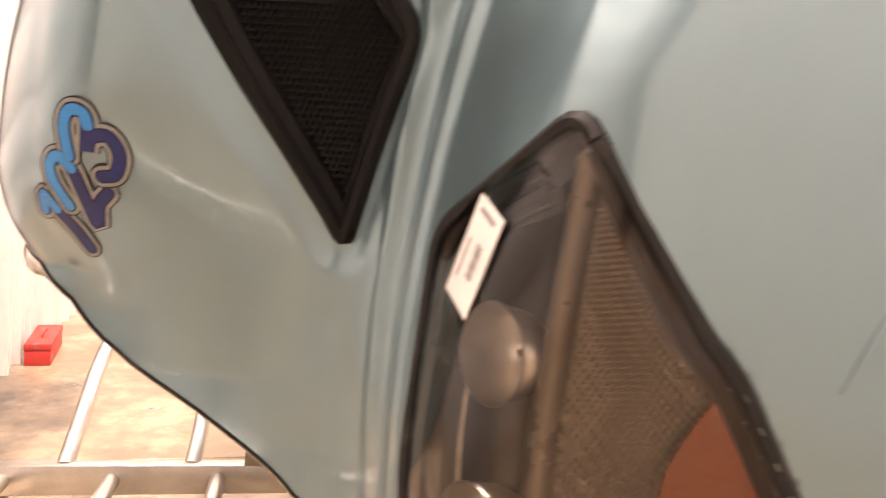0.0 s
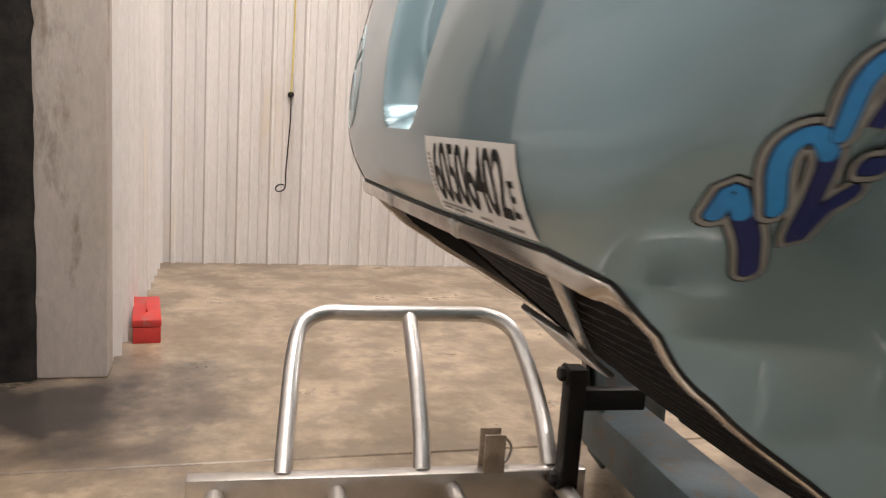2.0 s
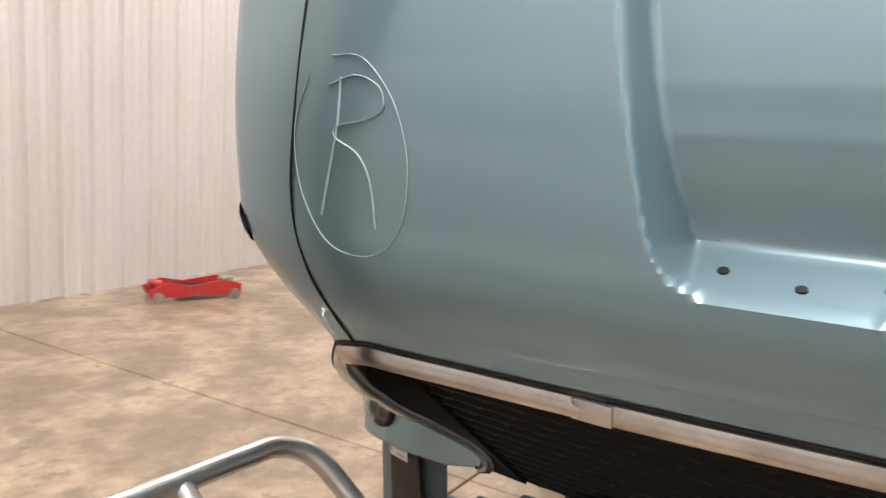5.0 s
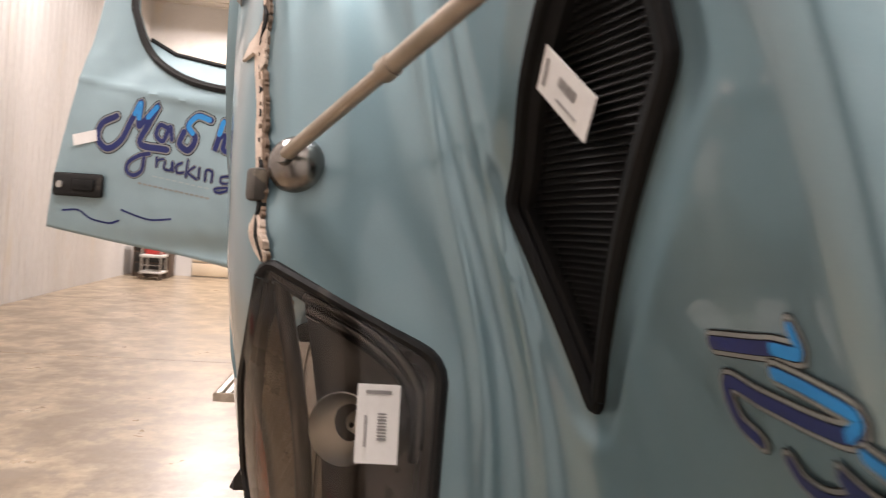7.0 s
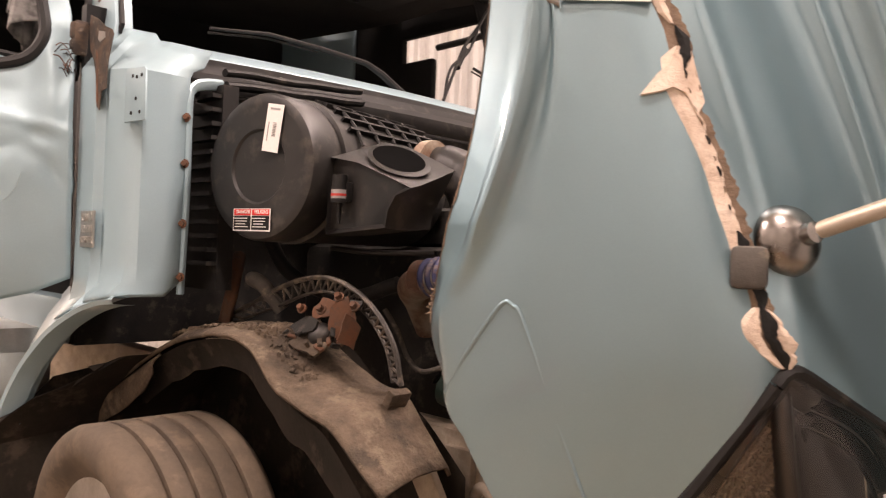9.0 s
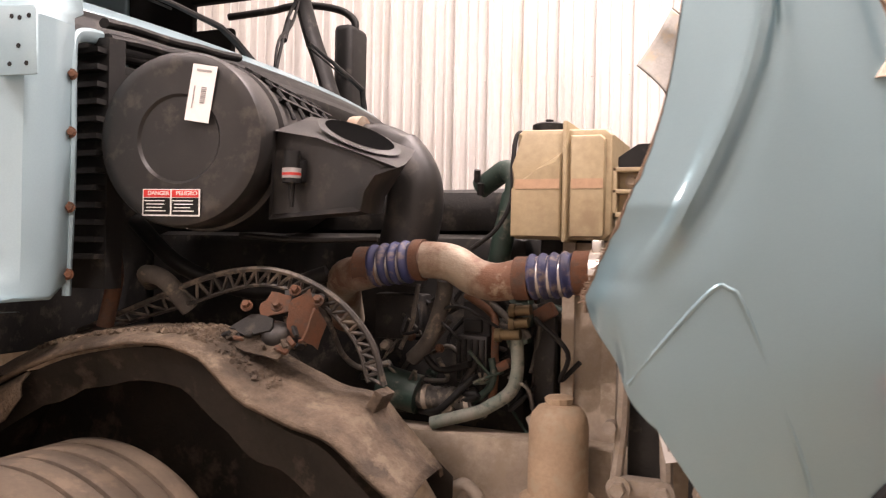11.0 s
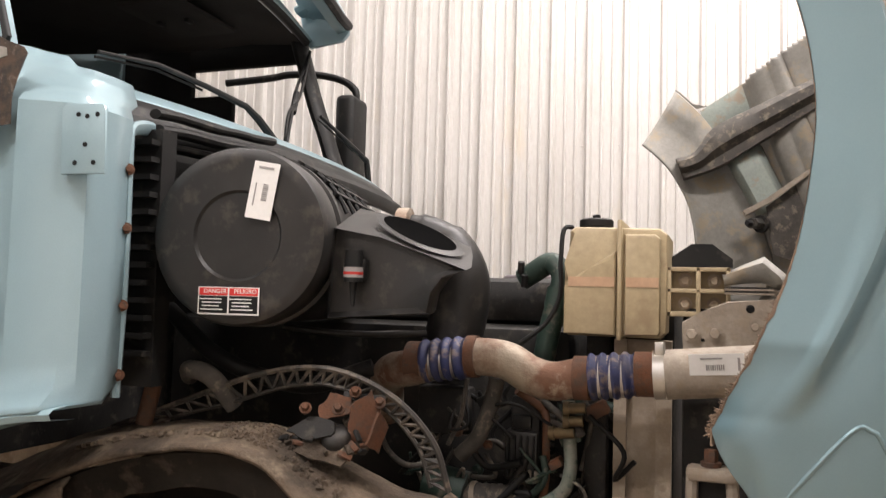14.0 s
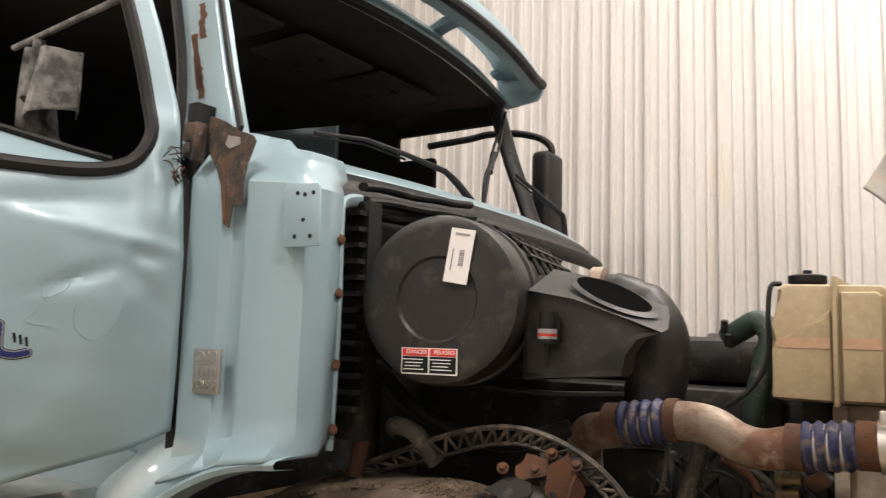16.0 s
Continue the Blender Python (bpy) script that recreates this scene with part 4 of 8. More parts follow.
    amber = [(15.22, 0.955), (15.5, 0.90), (15.62, 0.80), (15.55, 0.66), (14.6, 0.62), (14.35, 0.72), (14.74, 0.87)]
    bm = bmesh.new()
    patch(bm, amber, s, -0.012, None, 16, 22)
    part("turn_signal", bm, AMBER, head, "amber turn signal lens")
    # crease line across the lower fender
    bm = bmesh.new()
    pts = [(1.395, 1.24, 1.085), (1.44, 1.245, 1.15), (1.495, 1.25, 1.214), (1.515, 1.25, 1.216), (1.535, 1.25, 1.19), (1.60, 1.24, 1.02), (1.62, 1.23, 0.96)]
    line = smooth_path([on_skin(column_at(x, y, z), z, s, -0.0008) for x, y, z in pts], 4)
    tube(bm, line, 0.0034, 8)
    part("pressed_crease", bm, PAINT, hood)

# nose: chrome strip, grille
def nose_column(y, z):
    lo, hi = 0.0, 7.0
    for _ in range(13):
        mid = (lo + hi) / 2
        lo, hi = (mid, hi) if skin(mid, z).y < abs(y) else (lo, mid)
    return (lo + hi) / 2


def nose_point(y, z, lift=0.0):
    s = 1 if y >= 0 else -1
    return on_skin(nose_column(y, z), z, s, lift)


top = [nose_point(-0.56 + 1.09 * k / 40, 0.955) for k in range(41)]
def strip_line(s):
    """The lower edge of one hood half with the ways in which the bright strip hangs from it and faces."""
    out = []
    for k in range(52):
        u = 0.2 * k
        p = on_skin(u, zrange(u)[0], s, 0.0)
        w = max(0.0, min(1.0, (u - 4.4) / 1.4))
        w = w * w * (3 - 2 * w)
        down = Vector((0.0, 0.0, -1.0)).lerp(Vector((-0.08, -s, -0.12)), w).normalized()
        face = Vector((1.0, 0.0, -0.2)).lerp(Vector((0.613, 0.0, -0.79)), w).normalized()
        out.append((p, down, face))
    return out


strip = part("chrome_strip", bmesh.new(), CHROME, hood, "scratched chrome strip along the grille opening")
for s in (1, -1):
    bm = bmesh.new()
    rows_ = [[bm.verts.new(p + a * down + b * face) for a, b in ((0.0, -0.004), (0.003, 0.005), (0.012, 0.007), (0.024, 0.004), (0.029, -0.004), (0.028, -0.02))] for p, down, face in strip_line(s)]
    for a_, b_ in zip(rows_, rows_[1:]):
        for k in range(5):
            bm.faces.new((a_[k], b_[k], b_[k + 1], a_[k + 1]))
    part("strip_half", bm, CHROME, strip)
    bm = bmesh.new()
    tube(bm, [p for p, down, face in strip_line(s)], 0.003, 8)
    part("edge_gasket", bm, BLACK, strip)
for yy in (-0.195, 0.19):
    p = nose_point(yy, 0.969)
    bm = bmesh.new()
    box(bm, (-0.004, -0.022, -0.025), (0.004, 0.022, -0.001), Matrix.Translation(p + Vector((0.006, 0, -0.002))) @ pose(0, 0, 0, 0, 12, 0), 0.002)
    part("strip_clip", bm, ALU, strip, "bright clip on the chrome strip")


def grille_place(y, d):
    """A place on the grille's plane: d metres down from the strip."""
    bow = 0.03 * (1 - (y / 0.6) ** 2)
    return Vector((2.412 + bow - 0.05 * y - d * 0.79, y, 0.945 - d * 0.613 + 0.03 * max(0.0, y - 0.05)))


GN = Vector((0.613, 0.0, -0.79))
bm = bmesh.new()



def grille_depth(y):
    """How far the grille reaches down: its lower edge sags in the middle."""
    return 0.66 + 0.075 * max(0.0, 1 - ((y - 0.12) / 0.58) ** 2)


rows_ = [[bm.verts.new(grille_place(-0.6 + 1.2 * i / 24, grille_depth(-0.6 + 0.05 * i) * k / 4) - GN * 0.05) for i in range(25)] for k in range(5)]
for a, b in zip(rows_, rows_[1:]):
    for i in range(24):
        bm.faces.new((a[i], a[i + 1], b[i + 1], b[i]))
grille = part("grille", bm, INK, hood, "black grille of slanted louvre rows")
for k in range(17):
    d = 0.02 + k * 0.043
    bm = bmesh.new()
    ys = [y for y in (-0.565 + 1.13 * i / 48 for i in range(49)) if d < grille_depth(y) - 0.005]
    sheet = [[bm.verts.new(grille_place(y, d + dd) - GN * g) for dd, g in ((-0.020, 0.040), (0.006, 0.006), (0.012, 0.006), (0.012, 0.040))] for y in ys]
    for a, b in zip(sheet, sheet[1:]):
        for j in range(3):
            bm.faces.new((a[j], b[j], b[j + 1], a[j + 1]))
    for i in range(18):
        y = -0.54 + 0.06 * i + 0.03 * (k % 2)
        if d > grille_depth(y) - 0.03:
            continue
        t0, t1, t2 = (bm.verts.new(grille_place(yy, d + dd) - GN * 0.007) for yy, dd in ((y - 0.017, 0.010), (y + 0.017, 0.010), (y + 0.004, 0.027)))
        bm.faces.new((t0, t1, t2))
    part("louvre", bm, VENT_BLACK, grille, smooth=False)
bm = bmesh.new()
tube(bm, [grille_place(y, grille_depth(y)) - GN * 0.02 for y in (-0.57 + 1.14 * i / 30 for i in range(31))], 0.008, 8)
part("lower_trim", bm, FRAME_GREY, grille, "thin dull trim under the grille")
# black cheeks that close the grille against the hood's lower edge
for s in (1, -1):
    bm = bmesh.new()
    rows_ = []
    for p, down, face in strip_line(s)[22:]:
        p = p + 0.028 * down - 0.006 * face
        q = grille_place(s * 0.56, max(0.0, (2.41 - 0.05 * s * 0.57 - p.x) / 0.79))
        rows_.append([bm.verts.new(c) for c in (p, p * 0.6 + q * 0.4, q, q - GN * 0.05)])
    for a, b in zip(rows_, rows_[1:]):
        for j in range(3):
            bm.faces.new((a[j], b[j], b[j + 1], a[j + 1]))
    part("grille_cheek", bm, VENT_BLACK, grille)
# diagonal bright bar with its badge, drawn plain
bm = bmesh.new()
p0, p1 = grille_place(0.42, -0.01) + GN * 0.004, grille_place(-0.45, 0.60) + GN * 0.004
along = (p1 - p0).normalized()
across = along.cross(GN).normalized()
plate(bm, [(0, -0.015), ((p1 - p0).length, -0.015), ((p1 - p0).length, 0.015), (0, 0.015)], 0.014, axes(p0, along, -across), 0.005)
part("diagonal_bar", bm, CHROME, grille, "chrome diagonal bar across the grille")
bm = bmesh.new()
m = axes(grille_place(-0.07, 0.335) + GN * 0.020, grille_place(-0.01, 0.40) - grille_place(-0.13, 0.27), (-0.3, 1, 0))
plate(bm, [(-0.11, -0.003), (-0.035, -0.014), (0.0, -0.024), (0.035, -0.014), (0.11, 0.003), (0.035, 0.014), (0.0, 0.024), (-0.035, 0.014)], 0.014, m, 0.004)
part("emblem", bm, ALU, grille, "plain bright emblem plate")

# scoop bolts and shelf
for by, bz in ((-0.090, 1.110), (-0.022, 1.104), (0.044, 1.110)):
    bm = bmesh.new()
    lathe(bm, [(0.0055, -0.002), (0.0055, 0.0012), (0.004, 0.0016)], Matrix.Translation(nose_point(by, bz) - Vector((scoop_depth(by, bz) - 0.001, 0, 0))) @ Vector((0.45, 0, 0.89)).to_track_quat("Z", "Y").to_matrix().to_4x4(), 12)
    part("scoop_hole", bm, INK, hood)

# hood mirror stay on the right fender, and its foot
pb = on_skin(column_at(1.813, 1.125, 1.308), 1.308, -1)
pn = skin_normal(column_at(1.813, 1.125, 1.308), 1.308)
pn = Vector((pn.x, -pn.y, pn.z))
bm = bmesh.new()
q = Matrix.Translation(pb) @ pn.to_track_quat("Z", "Y").to_matrix().to_4x4()
lathe(bm, [(0.042, -0.002), (0.043, 0.005), (0.041, 0.013), (0.036, 0.022), (0.028, 0.029), (0.017, 0.034), (0.013, 0.036), (0.012, 0.048), (0.004, 0.05)], q, 32)
foot = part("mirror_foot", bm, surface("tarnished_chrome", (0.34, 0.32, 0.30), (0.22, 0.20, 0.185), rough=0.16, rough2=0.34, metal=1.0, scale=22, grain=120, bump=0.1), hood, "worn steel mirror foot on the fender")
tip = pb + pn * 0.04
d = (Vector((2.035, -1.005, 1.412)) - tip)
bm = bmesh.new()
tube(bm, [tip, tip + d * 0.08, tip + d * 1.0], [0.009, 0.0102, 0.0102], 12)
tube(bm, [tip + d * 0.96, tip + d * 1.04], 0.0145, 12)
tube(bm, [tip + d * 1.0, tip + d * 2.9], 0.0122, 12)
part("mirror_stay", bm, surface("tan_painted_stay", (0.42, 0.36, 0.29), (0.34, 0.29, 0.23), rough=0.4, scale=20, metal=0.5), foot, "bare metal mirror stay rod")

# torn seam along the right fender: pale torn fibreglass with brown broken edges and a dark crack beside it
SEAM = [(1.822, 1.15, 1.165), (1.806, 1.165, 1.205), (1.795, 1.17, 1.25), (1.782, 1.175, 1.30), (1.765, 1.18, 1.35), (1.750, 1.185, 1.40), (1.718, 1.195, 1.48), (1.705, 1.20, 1.55), (1.68, 1.21, 1.62), (1.66, 1.21, 1.72), (1.63, 1.215, 1.85)]
seam_line = smooth_path([on_skin(column_at(x, y, z), z, -1, 0.0) for x, y, z in SEAM], 22)
OUT = Vector((0.45, -0.89, 0.0))
ALONG = Vector((0.89, 0.45, 0.0))


def ragged(name, lo, hi, left, right, lift, mat, seed, label="", jag=0.006):
    """A ragged strip beside the seam between two heights: its two edges lie left and right of the line."""
    bm = bmesh.new()
    rng = random.Random(seed)
    prev = None
    for k, p in enumerate(seam_line):
        if not lo <= p.z <= hi:
            continue
        end = min(1.0, 0.15 + (p.z - lo) / 0.02, 0.15 + (hi - p.z) / 0.02)
        wob = noise.noise(p * 34 + Vector((seed, 0, 0))) + 0.35 * noise.noise(p * 170 + Vector((seed, 0, 0)))
        a = (left + jag * wob) * end
        b = (right + jag * (noise.noise(p * 67 + Vector((0, seed, 0))) + 0.5 * noise.noise(p * 190 + Vector((0, seed, 0))))) * end
        ring = [bm.verts.new(q) for q in (p + ALONG * a - OUT * 0.004, p + ALONG * a + OUT * lift, p + ALONG * ((a + b) / 2) + OUT * (lift + 0.002), p + ALONG * b + OUT * lift, p + ALONG * b - OUT * 0.004)]
        if prev:
            for i in range(4):
                bm.faces.new((prev[i], prev[i + 1], ring[i + 1], ring[i]))
        prev = ring
    return part(name, bm, mat, hood, label, smooth=False)


ragged("broken_edge", 1.16, 1.85, -0.020, 0.013, 0.0025, BROKEN, 3, "brown broken laminate edge", 0.006)
ragged("torn_seam", 1.262, 1.535, -0.030, 0.004, 0.0055, RAW, 8, "ragged torn pale fibreglass seam along the fender", 0.0035)
ragged("torn_strip", 1.165, 1.235, -0.030, -0.006, 0.0055, RAW, 9, "", 0.004)
ragged("torn_strip", 1.56, 1.85, -0.014, 0.002, 0.0045, RAW, 12, "", 0.005)
ragged("torn_strip", 1.165, 1.235, 0.010, 0.022, 0.005, RAW, 14, "", 0.006)
ragged("tear_gap", 1.165, 1.32, -0.004, 0.011, 0.006, INK, 15, "", 0.006)
ragged("tear_gap", 1.505, 1.56, 0.0, 0.012, 0.0065, INK, 16, "", 0.006)
for k in range(9):
    z0 = 1.34 + 0.019 * k
    ragged("tear_chip", z0, z0 + 0.008 + 0.004 * (k % 3), 0.001, 0.008, 0.0062, (INK, BROKEN)[k % 2], 20 + k, "", 0.003)
bm = bmesh.new()
box(bm, (-0.020, -0.010, -0.024), (0.020, 0.012, 0.024), axes(seam_line[56] + OUT * 0.008, ALONG, (0, 0, 1)) @ Matrix.Rotation(radians(90), 4, "X"), 0.007)
part("grey_plug", bm, HOSE_GREY, hood, "grey rubber plug in the tear")
bm = bmesh.new()
tri = [(1.672, 1.224, 1.474), (1.688, 1.214, 1.500), (1.706, 1.204, 1.518), (1.722, 1.195, 1.530), (1.738, 1.19, 1.465), (1.728, 1.193, 1.450), (1.713, 1.197, 1.476), (1.70, 1.203, 1.483), (1.69, 1.21, 1.478)]
lo_ = [bm.verts.new(on_skin(column_at(x, y, z), z, -1, 0.001)) for x, y, z in tri]
hi_ = [bm.verts.new(on_skin(column_at(x, y, z), z, -1, 0.007)) for x, y, z in tri]
bm.faces.new(hi_)
for i in range(len(tri)):
    j = (i + 1) % len(tri)
    bm.faces.new((lo_[i], lo_[j], hi_[j], hi_[i]))
part("torn_flap", bm, RAW, hood)
# frayed lip of the wheel arch
bm = bmesh.new()
rng = random.Random(8)
for i in range(380):
    z = 1.19 + 0.20 * rng.random()
    p = on_skin(len(COLS) - 1.001, z, -1, 0.0)
    q = p + Vector((-rng.uniform(0.002, 0.010), rng.uniform(-0.004, 0.010), rng.uniform(-0.009, 0.005)))
    tube(bm, [p + Vector((0.006, 0, 0)), (p + q) / 2, q], [0.0011, 0.0008, 0.0003], 4)
part("frayed_edge", bm, BROKEN, hood, "frayed fibreglass strands on the arch edge")
bm = bmesh.new()
END = len(COLS) - 1.001
rows_ = []
for k in range(140):
    z = 1.175 + 0.80 * k / 139
    fade = max(0.28, min(1.0, 0.2 + (1.505 - z) / 0.15))
    w = fade * (0.11 + 0.12 * noise.noise((z * 60, 0, 4)) + 0.06 * noise.noise((z * 210, 3, 0)))
    rows_.append([bm.verts.new(on_skin(END - f * max(0.01, w), z, -1, pressed(END, z) + l)) for f, l in ((1.0, 0.0006), (0.5, 0.0016), (0.0, 0.001), (-0.0, -0.009))])
for a, b in zip(rows_, rows_[1:]):
    for i in range(3):
        bm.faces.new((a[i], b[i], b[i + 1], a[i + 1]))
part("dirty_rim", bm, BROKEN, hood, "brown dirty broken rim of the wheel arch", smooth=False)
bm = bmesh.new()
line = [on_skin(u, z, -1, 0.0008) for u, z in ((17.5, 1.285), (17.48, 1.33), (17.46, 1.38), (17.5, 1.44), (17.56, 1.50), (17.6, 1.56), (17.64, 1.62), (17.66, 1.70), (17.66, 1.8))]
tube(bm, smooth_path(line, 6), 0.0026, 6)
part("marker_line", bm, DECAL_NAVY, hood, "blue felt pen line along the arch")


# ---- stickers and marks on the hood ----
def nose_sheet(name, y0, y1, z0, z1, mat, lift, parent, label=""):
    bm = bmesh.new()
    ribbon_ = [[bm.verts.new(nose_point(y0 + (y1 - y0) * i / 20 + 0.012 * (k / 6 - 0.5) * 0, z0 + (z1 - z0) * k / 6, lift)) for k in range(7)] for i in range(21)]
    for a, b in zip(ribbon_, ribbon_[1:]):
        for k in range(6):
            bm.faces.new((a[k], b[k], b[k + 1], a[k + 1]))
    return part(name, bm, mat, parent, label)


def nose_word(text, size, y, z, parent, squeeze, bold=0.0):
    ob = lettering("number", text, size, INK, parent, Matrix.Identity(4), "black printed number", 0.0, bold, squeeze)
    for v in ob.data.vertices:
        v.co = nose_point(y + v.co.x, z + v.co.y, 0.0032)
    return ob


tag = nose_sheet("claim_sticker", 0.146, 0.463, 0.979, 1.080, LABEL_WHITE, 0.0022, hood, "white paper sticker with a large black number")
for i, digit in enumerate("60506402"):
    nose_word(digit, 0.106, 0.190 + i * 0.0320, 1.030, tag, 0.62, 0.0016)
nose_word("E", 0.056, 0.440, 1.018, tag, 0.62, 0.001)
for k in range(9):
    nose_sheet("print_bar", 0.156, 0.166, 1.005 + 0.006 * k, 1.008 + 0.006 * k + 0.001 * (k % 3), INK_GREY, 0.003, tag)
for y0, y1, z0 in ((0.160, 0.285, 0.988), (0.165, 0.20, 0.983), (0.21, 0.25, 0.983), (0.31, 0.35, 0.984), (0.40, 0.44, 0.984)):
    nose_sheet("print_bar", y0, y1, z0, z0 + 0.0035, INK_GREY, 0.003, tag)


# painted numerals on both hood sides: black and silver outline, navy below and bright blue above
def hood_stroke(name, pts, r, mat, s, parent, lift, label=""):
    """A flat painted line of half width r on the hood's side, its points given as (x, z)."""
    bm = bmesh.new()
    path = smooth_path([(x, 0.0, z) for x, z in pts], 5)
    rows_ = []
    for k, p in enumerate(path):
        t = (path[min(k + 1, len(path) - 1)] - path[max(k - 1, 0)]).normalized()
        n = Vector((-t.z, 0, t.x)) * r
        rows_.append([bm.verts.new(q) for q in (p - n, p, p + n)])
    for a, b in zip(rows_, rows_[1:]):
        for m_ in (0, 1):
            bm.faces.new((a[m_], b[m_], b[m_ + 1], a[m_ + 1]))
    for p in (path[0], path[-1]):
        hub = bm.verts.new(p)
        fan = [bm.verts.new((p.x + r * math.cos(t), 0, p.z + r * math.sin(t))) for t in (2 * math.pi * q / 14 for q in range(14))]
        for q in range(14):
            bm.faces.new((hub, fan[q], fan[(q + 1) % 14]))
    for v in bm.verts:
        lo, hi = 1.5, 10.0
        for _ in range(13):
            mid = (lo + hi) / 2
            lo, hi = (mid, hi) if on_skin(mid, v.co.z, s).x > v.co.x else (lo, mid)
        v.co = on_skin(lo, v.co.z, s, lift)
    return part(name, bm, mat, parent, label)


NUMERALS = [
    (1, 0.0074, [([(2.364, 1.036), (2.361, 1.057), (2.347, 1.038), (2.327, 1.012), (2.312, 0.985)], 3),
                 ([(2.327, 1.044), (2.342, 1.075), (2.343, 1.096), (2.331, 1.106), (2.316, 1.092), (2.306, 1.058), (2.296, 1.020), (2.290, 1.047), (2.277, 1.063)], 5),
                 ([(2.316, 1.107), (2.318, 1.142), (2.309, 1.160), (2.294, 1.158), (2.290, 1.144), (2.294, 1.114), (2.288, 1.130), (2.268, 1.132), (2.258, 1.111), (2.265, 1.088), (2.281, 1.084)], 5)]),
    (-1, 0.0056, [([(2.438, 1.178), (2.445, 1.162), (2.410, 1.160), (2.383, 1.157), (2.323, 1.152)], 3),
                  ([(2.405, 1.142), (2.457, 1.138), (2.504, 1.132), (2.491, 1.118), (2.438, 1.114), (2.377, 1.117), (2.333, 1.122), (2.333, 1.092), (2.357, 1.080)], 4),
                  ([(2.505, 1.110), (2.531, 1.102), (2.538, 1.090), (2.530, 1.078), (2.495, 1.077), (2.462, 1.085), (2.467, 1.070), (2.431, 1.058), (2.402, 1.062), (2.393, 1.074)], 4)]),
]
for s, r, figures in NUMERALS:
    for k, (pts, bright) in enumerate(figures):
        up = 0.0007 * k
        num = hood_stroke("numeral", pts, r * 1.95, INK, s, hood, 0.0012 + up, "blue numeral with silver and black outline")
        hood_stroke("silver_outline", pts, r * 1.72, DECAL_GREY, s, num, 0.0018 + up)
        hood_stroke("dark_line", pts, r * 1.12, INK, s, num, 0.0022 + up)
        hood_stroke("navy_fill", pts, r * 0.96, DECAL_NAVY, s, num, 0.0026 + up)
        hood_stroke("blue_fill", pts[:bright], r * 0.86, DECAL_BLUE, s, num, 0.0031 + up)


def nose_stroke(name, pts, r, parent, label=""):
    bm = bmesh.new()
    tube(bm, [nose_point(p.x, p.z, 0.0012) for p in smooth_path([(y, 0.0, z) for y, z in pts], 6)], r, 6, flat=0.5)
    return part(name, bm, CHALK, parent, label)


chalk = nose_stroke("wax_mark", [(-0.512, 1.275), (-0.506, 1.214), (-0.514, 1.119)], 0.0015, hood, "pale wax pencil mark")
nose_stroke("wax_stroke", [(-0.527, 1.266), (-0.491, 1.277), (-0.456, 1.264), (-0.447, 1.240), (-0.468, 1.228), (-0.506, 1.220), (-0.506, 1.207), (-0.472, 1.191), (-0.450, 1.161), (-0.437, 1.113)], 0.0015, chalk)
nose_stroke("wax_stroke", [(-0.531, 1.300), (-0.486, 1.296), (-0.436, 1.251), (-0.407, 1.191), (-0.403, 1.131), (-0.419, 1.095), (-0.457, 1.080), (-0.506, 1.092), (-0.549, 1.146), (-0.569, 1.219), (-0.560, 1.279)], 0.0011, chalk)
bm = bmesh.new()
tube(bm, smooth_path([on_skin(4.5 - 0.25 * max(0.0, 1.08 - z) / 0.12, z, -1, 0.0008) for z in (0.965, 1.0, 1.05, 1.12, 1.22, 1.4, 1.6, 1.8, 2.1, 2.45)], 6), 0.0018, 6)
part("panel_seam", bm, INK, hood)


# ---- cab ----
def ribbon(bm, rows, closed=False):
    """A sheet through rows of points."""
    vs = [[bm.verts.new(p) for p in r] for r in rows]
    n = len(vs[0])
    for a, b in zip(vs, vs[1:]):
        for i in range(n if closed else n - 1):
            bm.faces.new((a[i], a[(i + 1) % n], b[(i + 1) % n], b[i]))
    return vs


BARE = surface("scraped_bare_steel", (0.032, 0.026, 0.022), (0.085, 0.055, 0.036), rough=0.6, rough2=0.8, metal=0.1, contrast=(0.42, 0.60), scale=26, grain=150, bump=0.4, dust=(0.16, 0.13, 0.10), dust_amount=0.06)

# cowl side: a pressed panel between the door and the engine bay
bm = bmesh.new()
rows_ = []
PX = (-0.240, -0.222, -0.105, -0.088, -0.040, -0.022, 0.120, 0.146, 0.150, 0.136)
PY = (0.012, -0.008, -0.008, 0.014, 0.018, -0.006, -0.004, 0.016, 0.085, 0.150)
for top in (0.0, 0.012, 0.04, 0.10, 0.45, 0.60, 0.66, 0.69, 0.702, 0.716, 0.75, 0.79):
    row = []
    for x, dy in zip(PX, PY):
        zb = 1.135 - 0.09 * max(0.0, min(1.0, (0.05 - x) / 0.29))
        zt = keyed([(-0.24, 1.93), (-0.10, 1.90), (0.0, 1.875), (0.16, 1.85)], x)[0]
        z = zb + top * (zt - zb) / 0.79
        flare = -0.05 * max(0.0, 1 - top / 0.05)
        lean = 0.10 * max(0.0, (top - 0.66) / 0.13) + (0.026 * max(0.0, min(1.0, (top - 0.69) / 0.026)) if x > -0.03 else 0.0)
        row.append((x - max(0.0, top - 0.66) * 0.9 * (x > 0), -1.155 + dy + (flare if x < 0.14 else 0.0) + lean, z))
    rows_.append(row)
ribbon(bm, rows_)
cab = part("cab", bm, PAINT_OLD, truck, "pale blue cab cowl with pressed panels, windshield missing")
mod = cab.modifiers.new("thickness", "SOLIDIFY")
mod.thickness, mod.offset = 0.006, -1
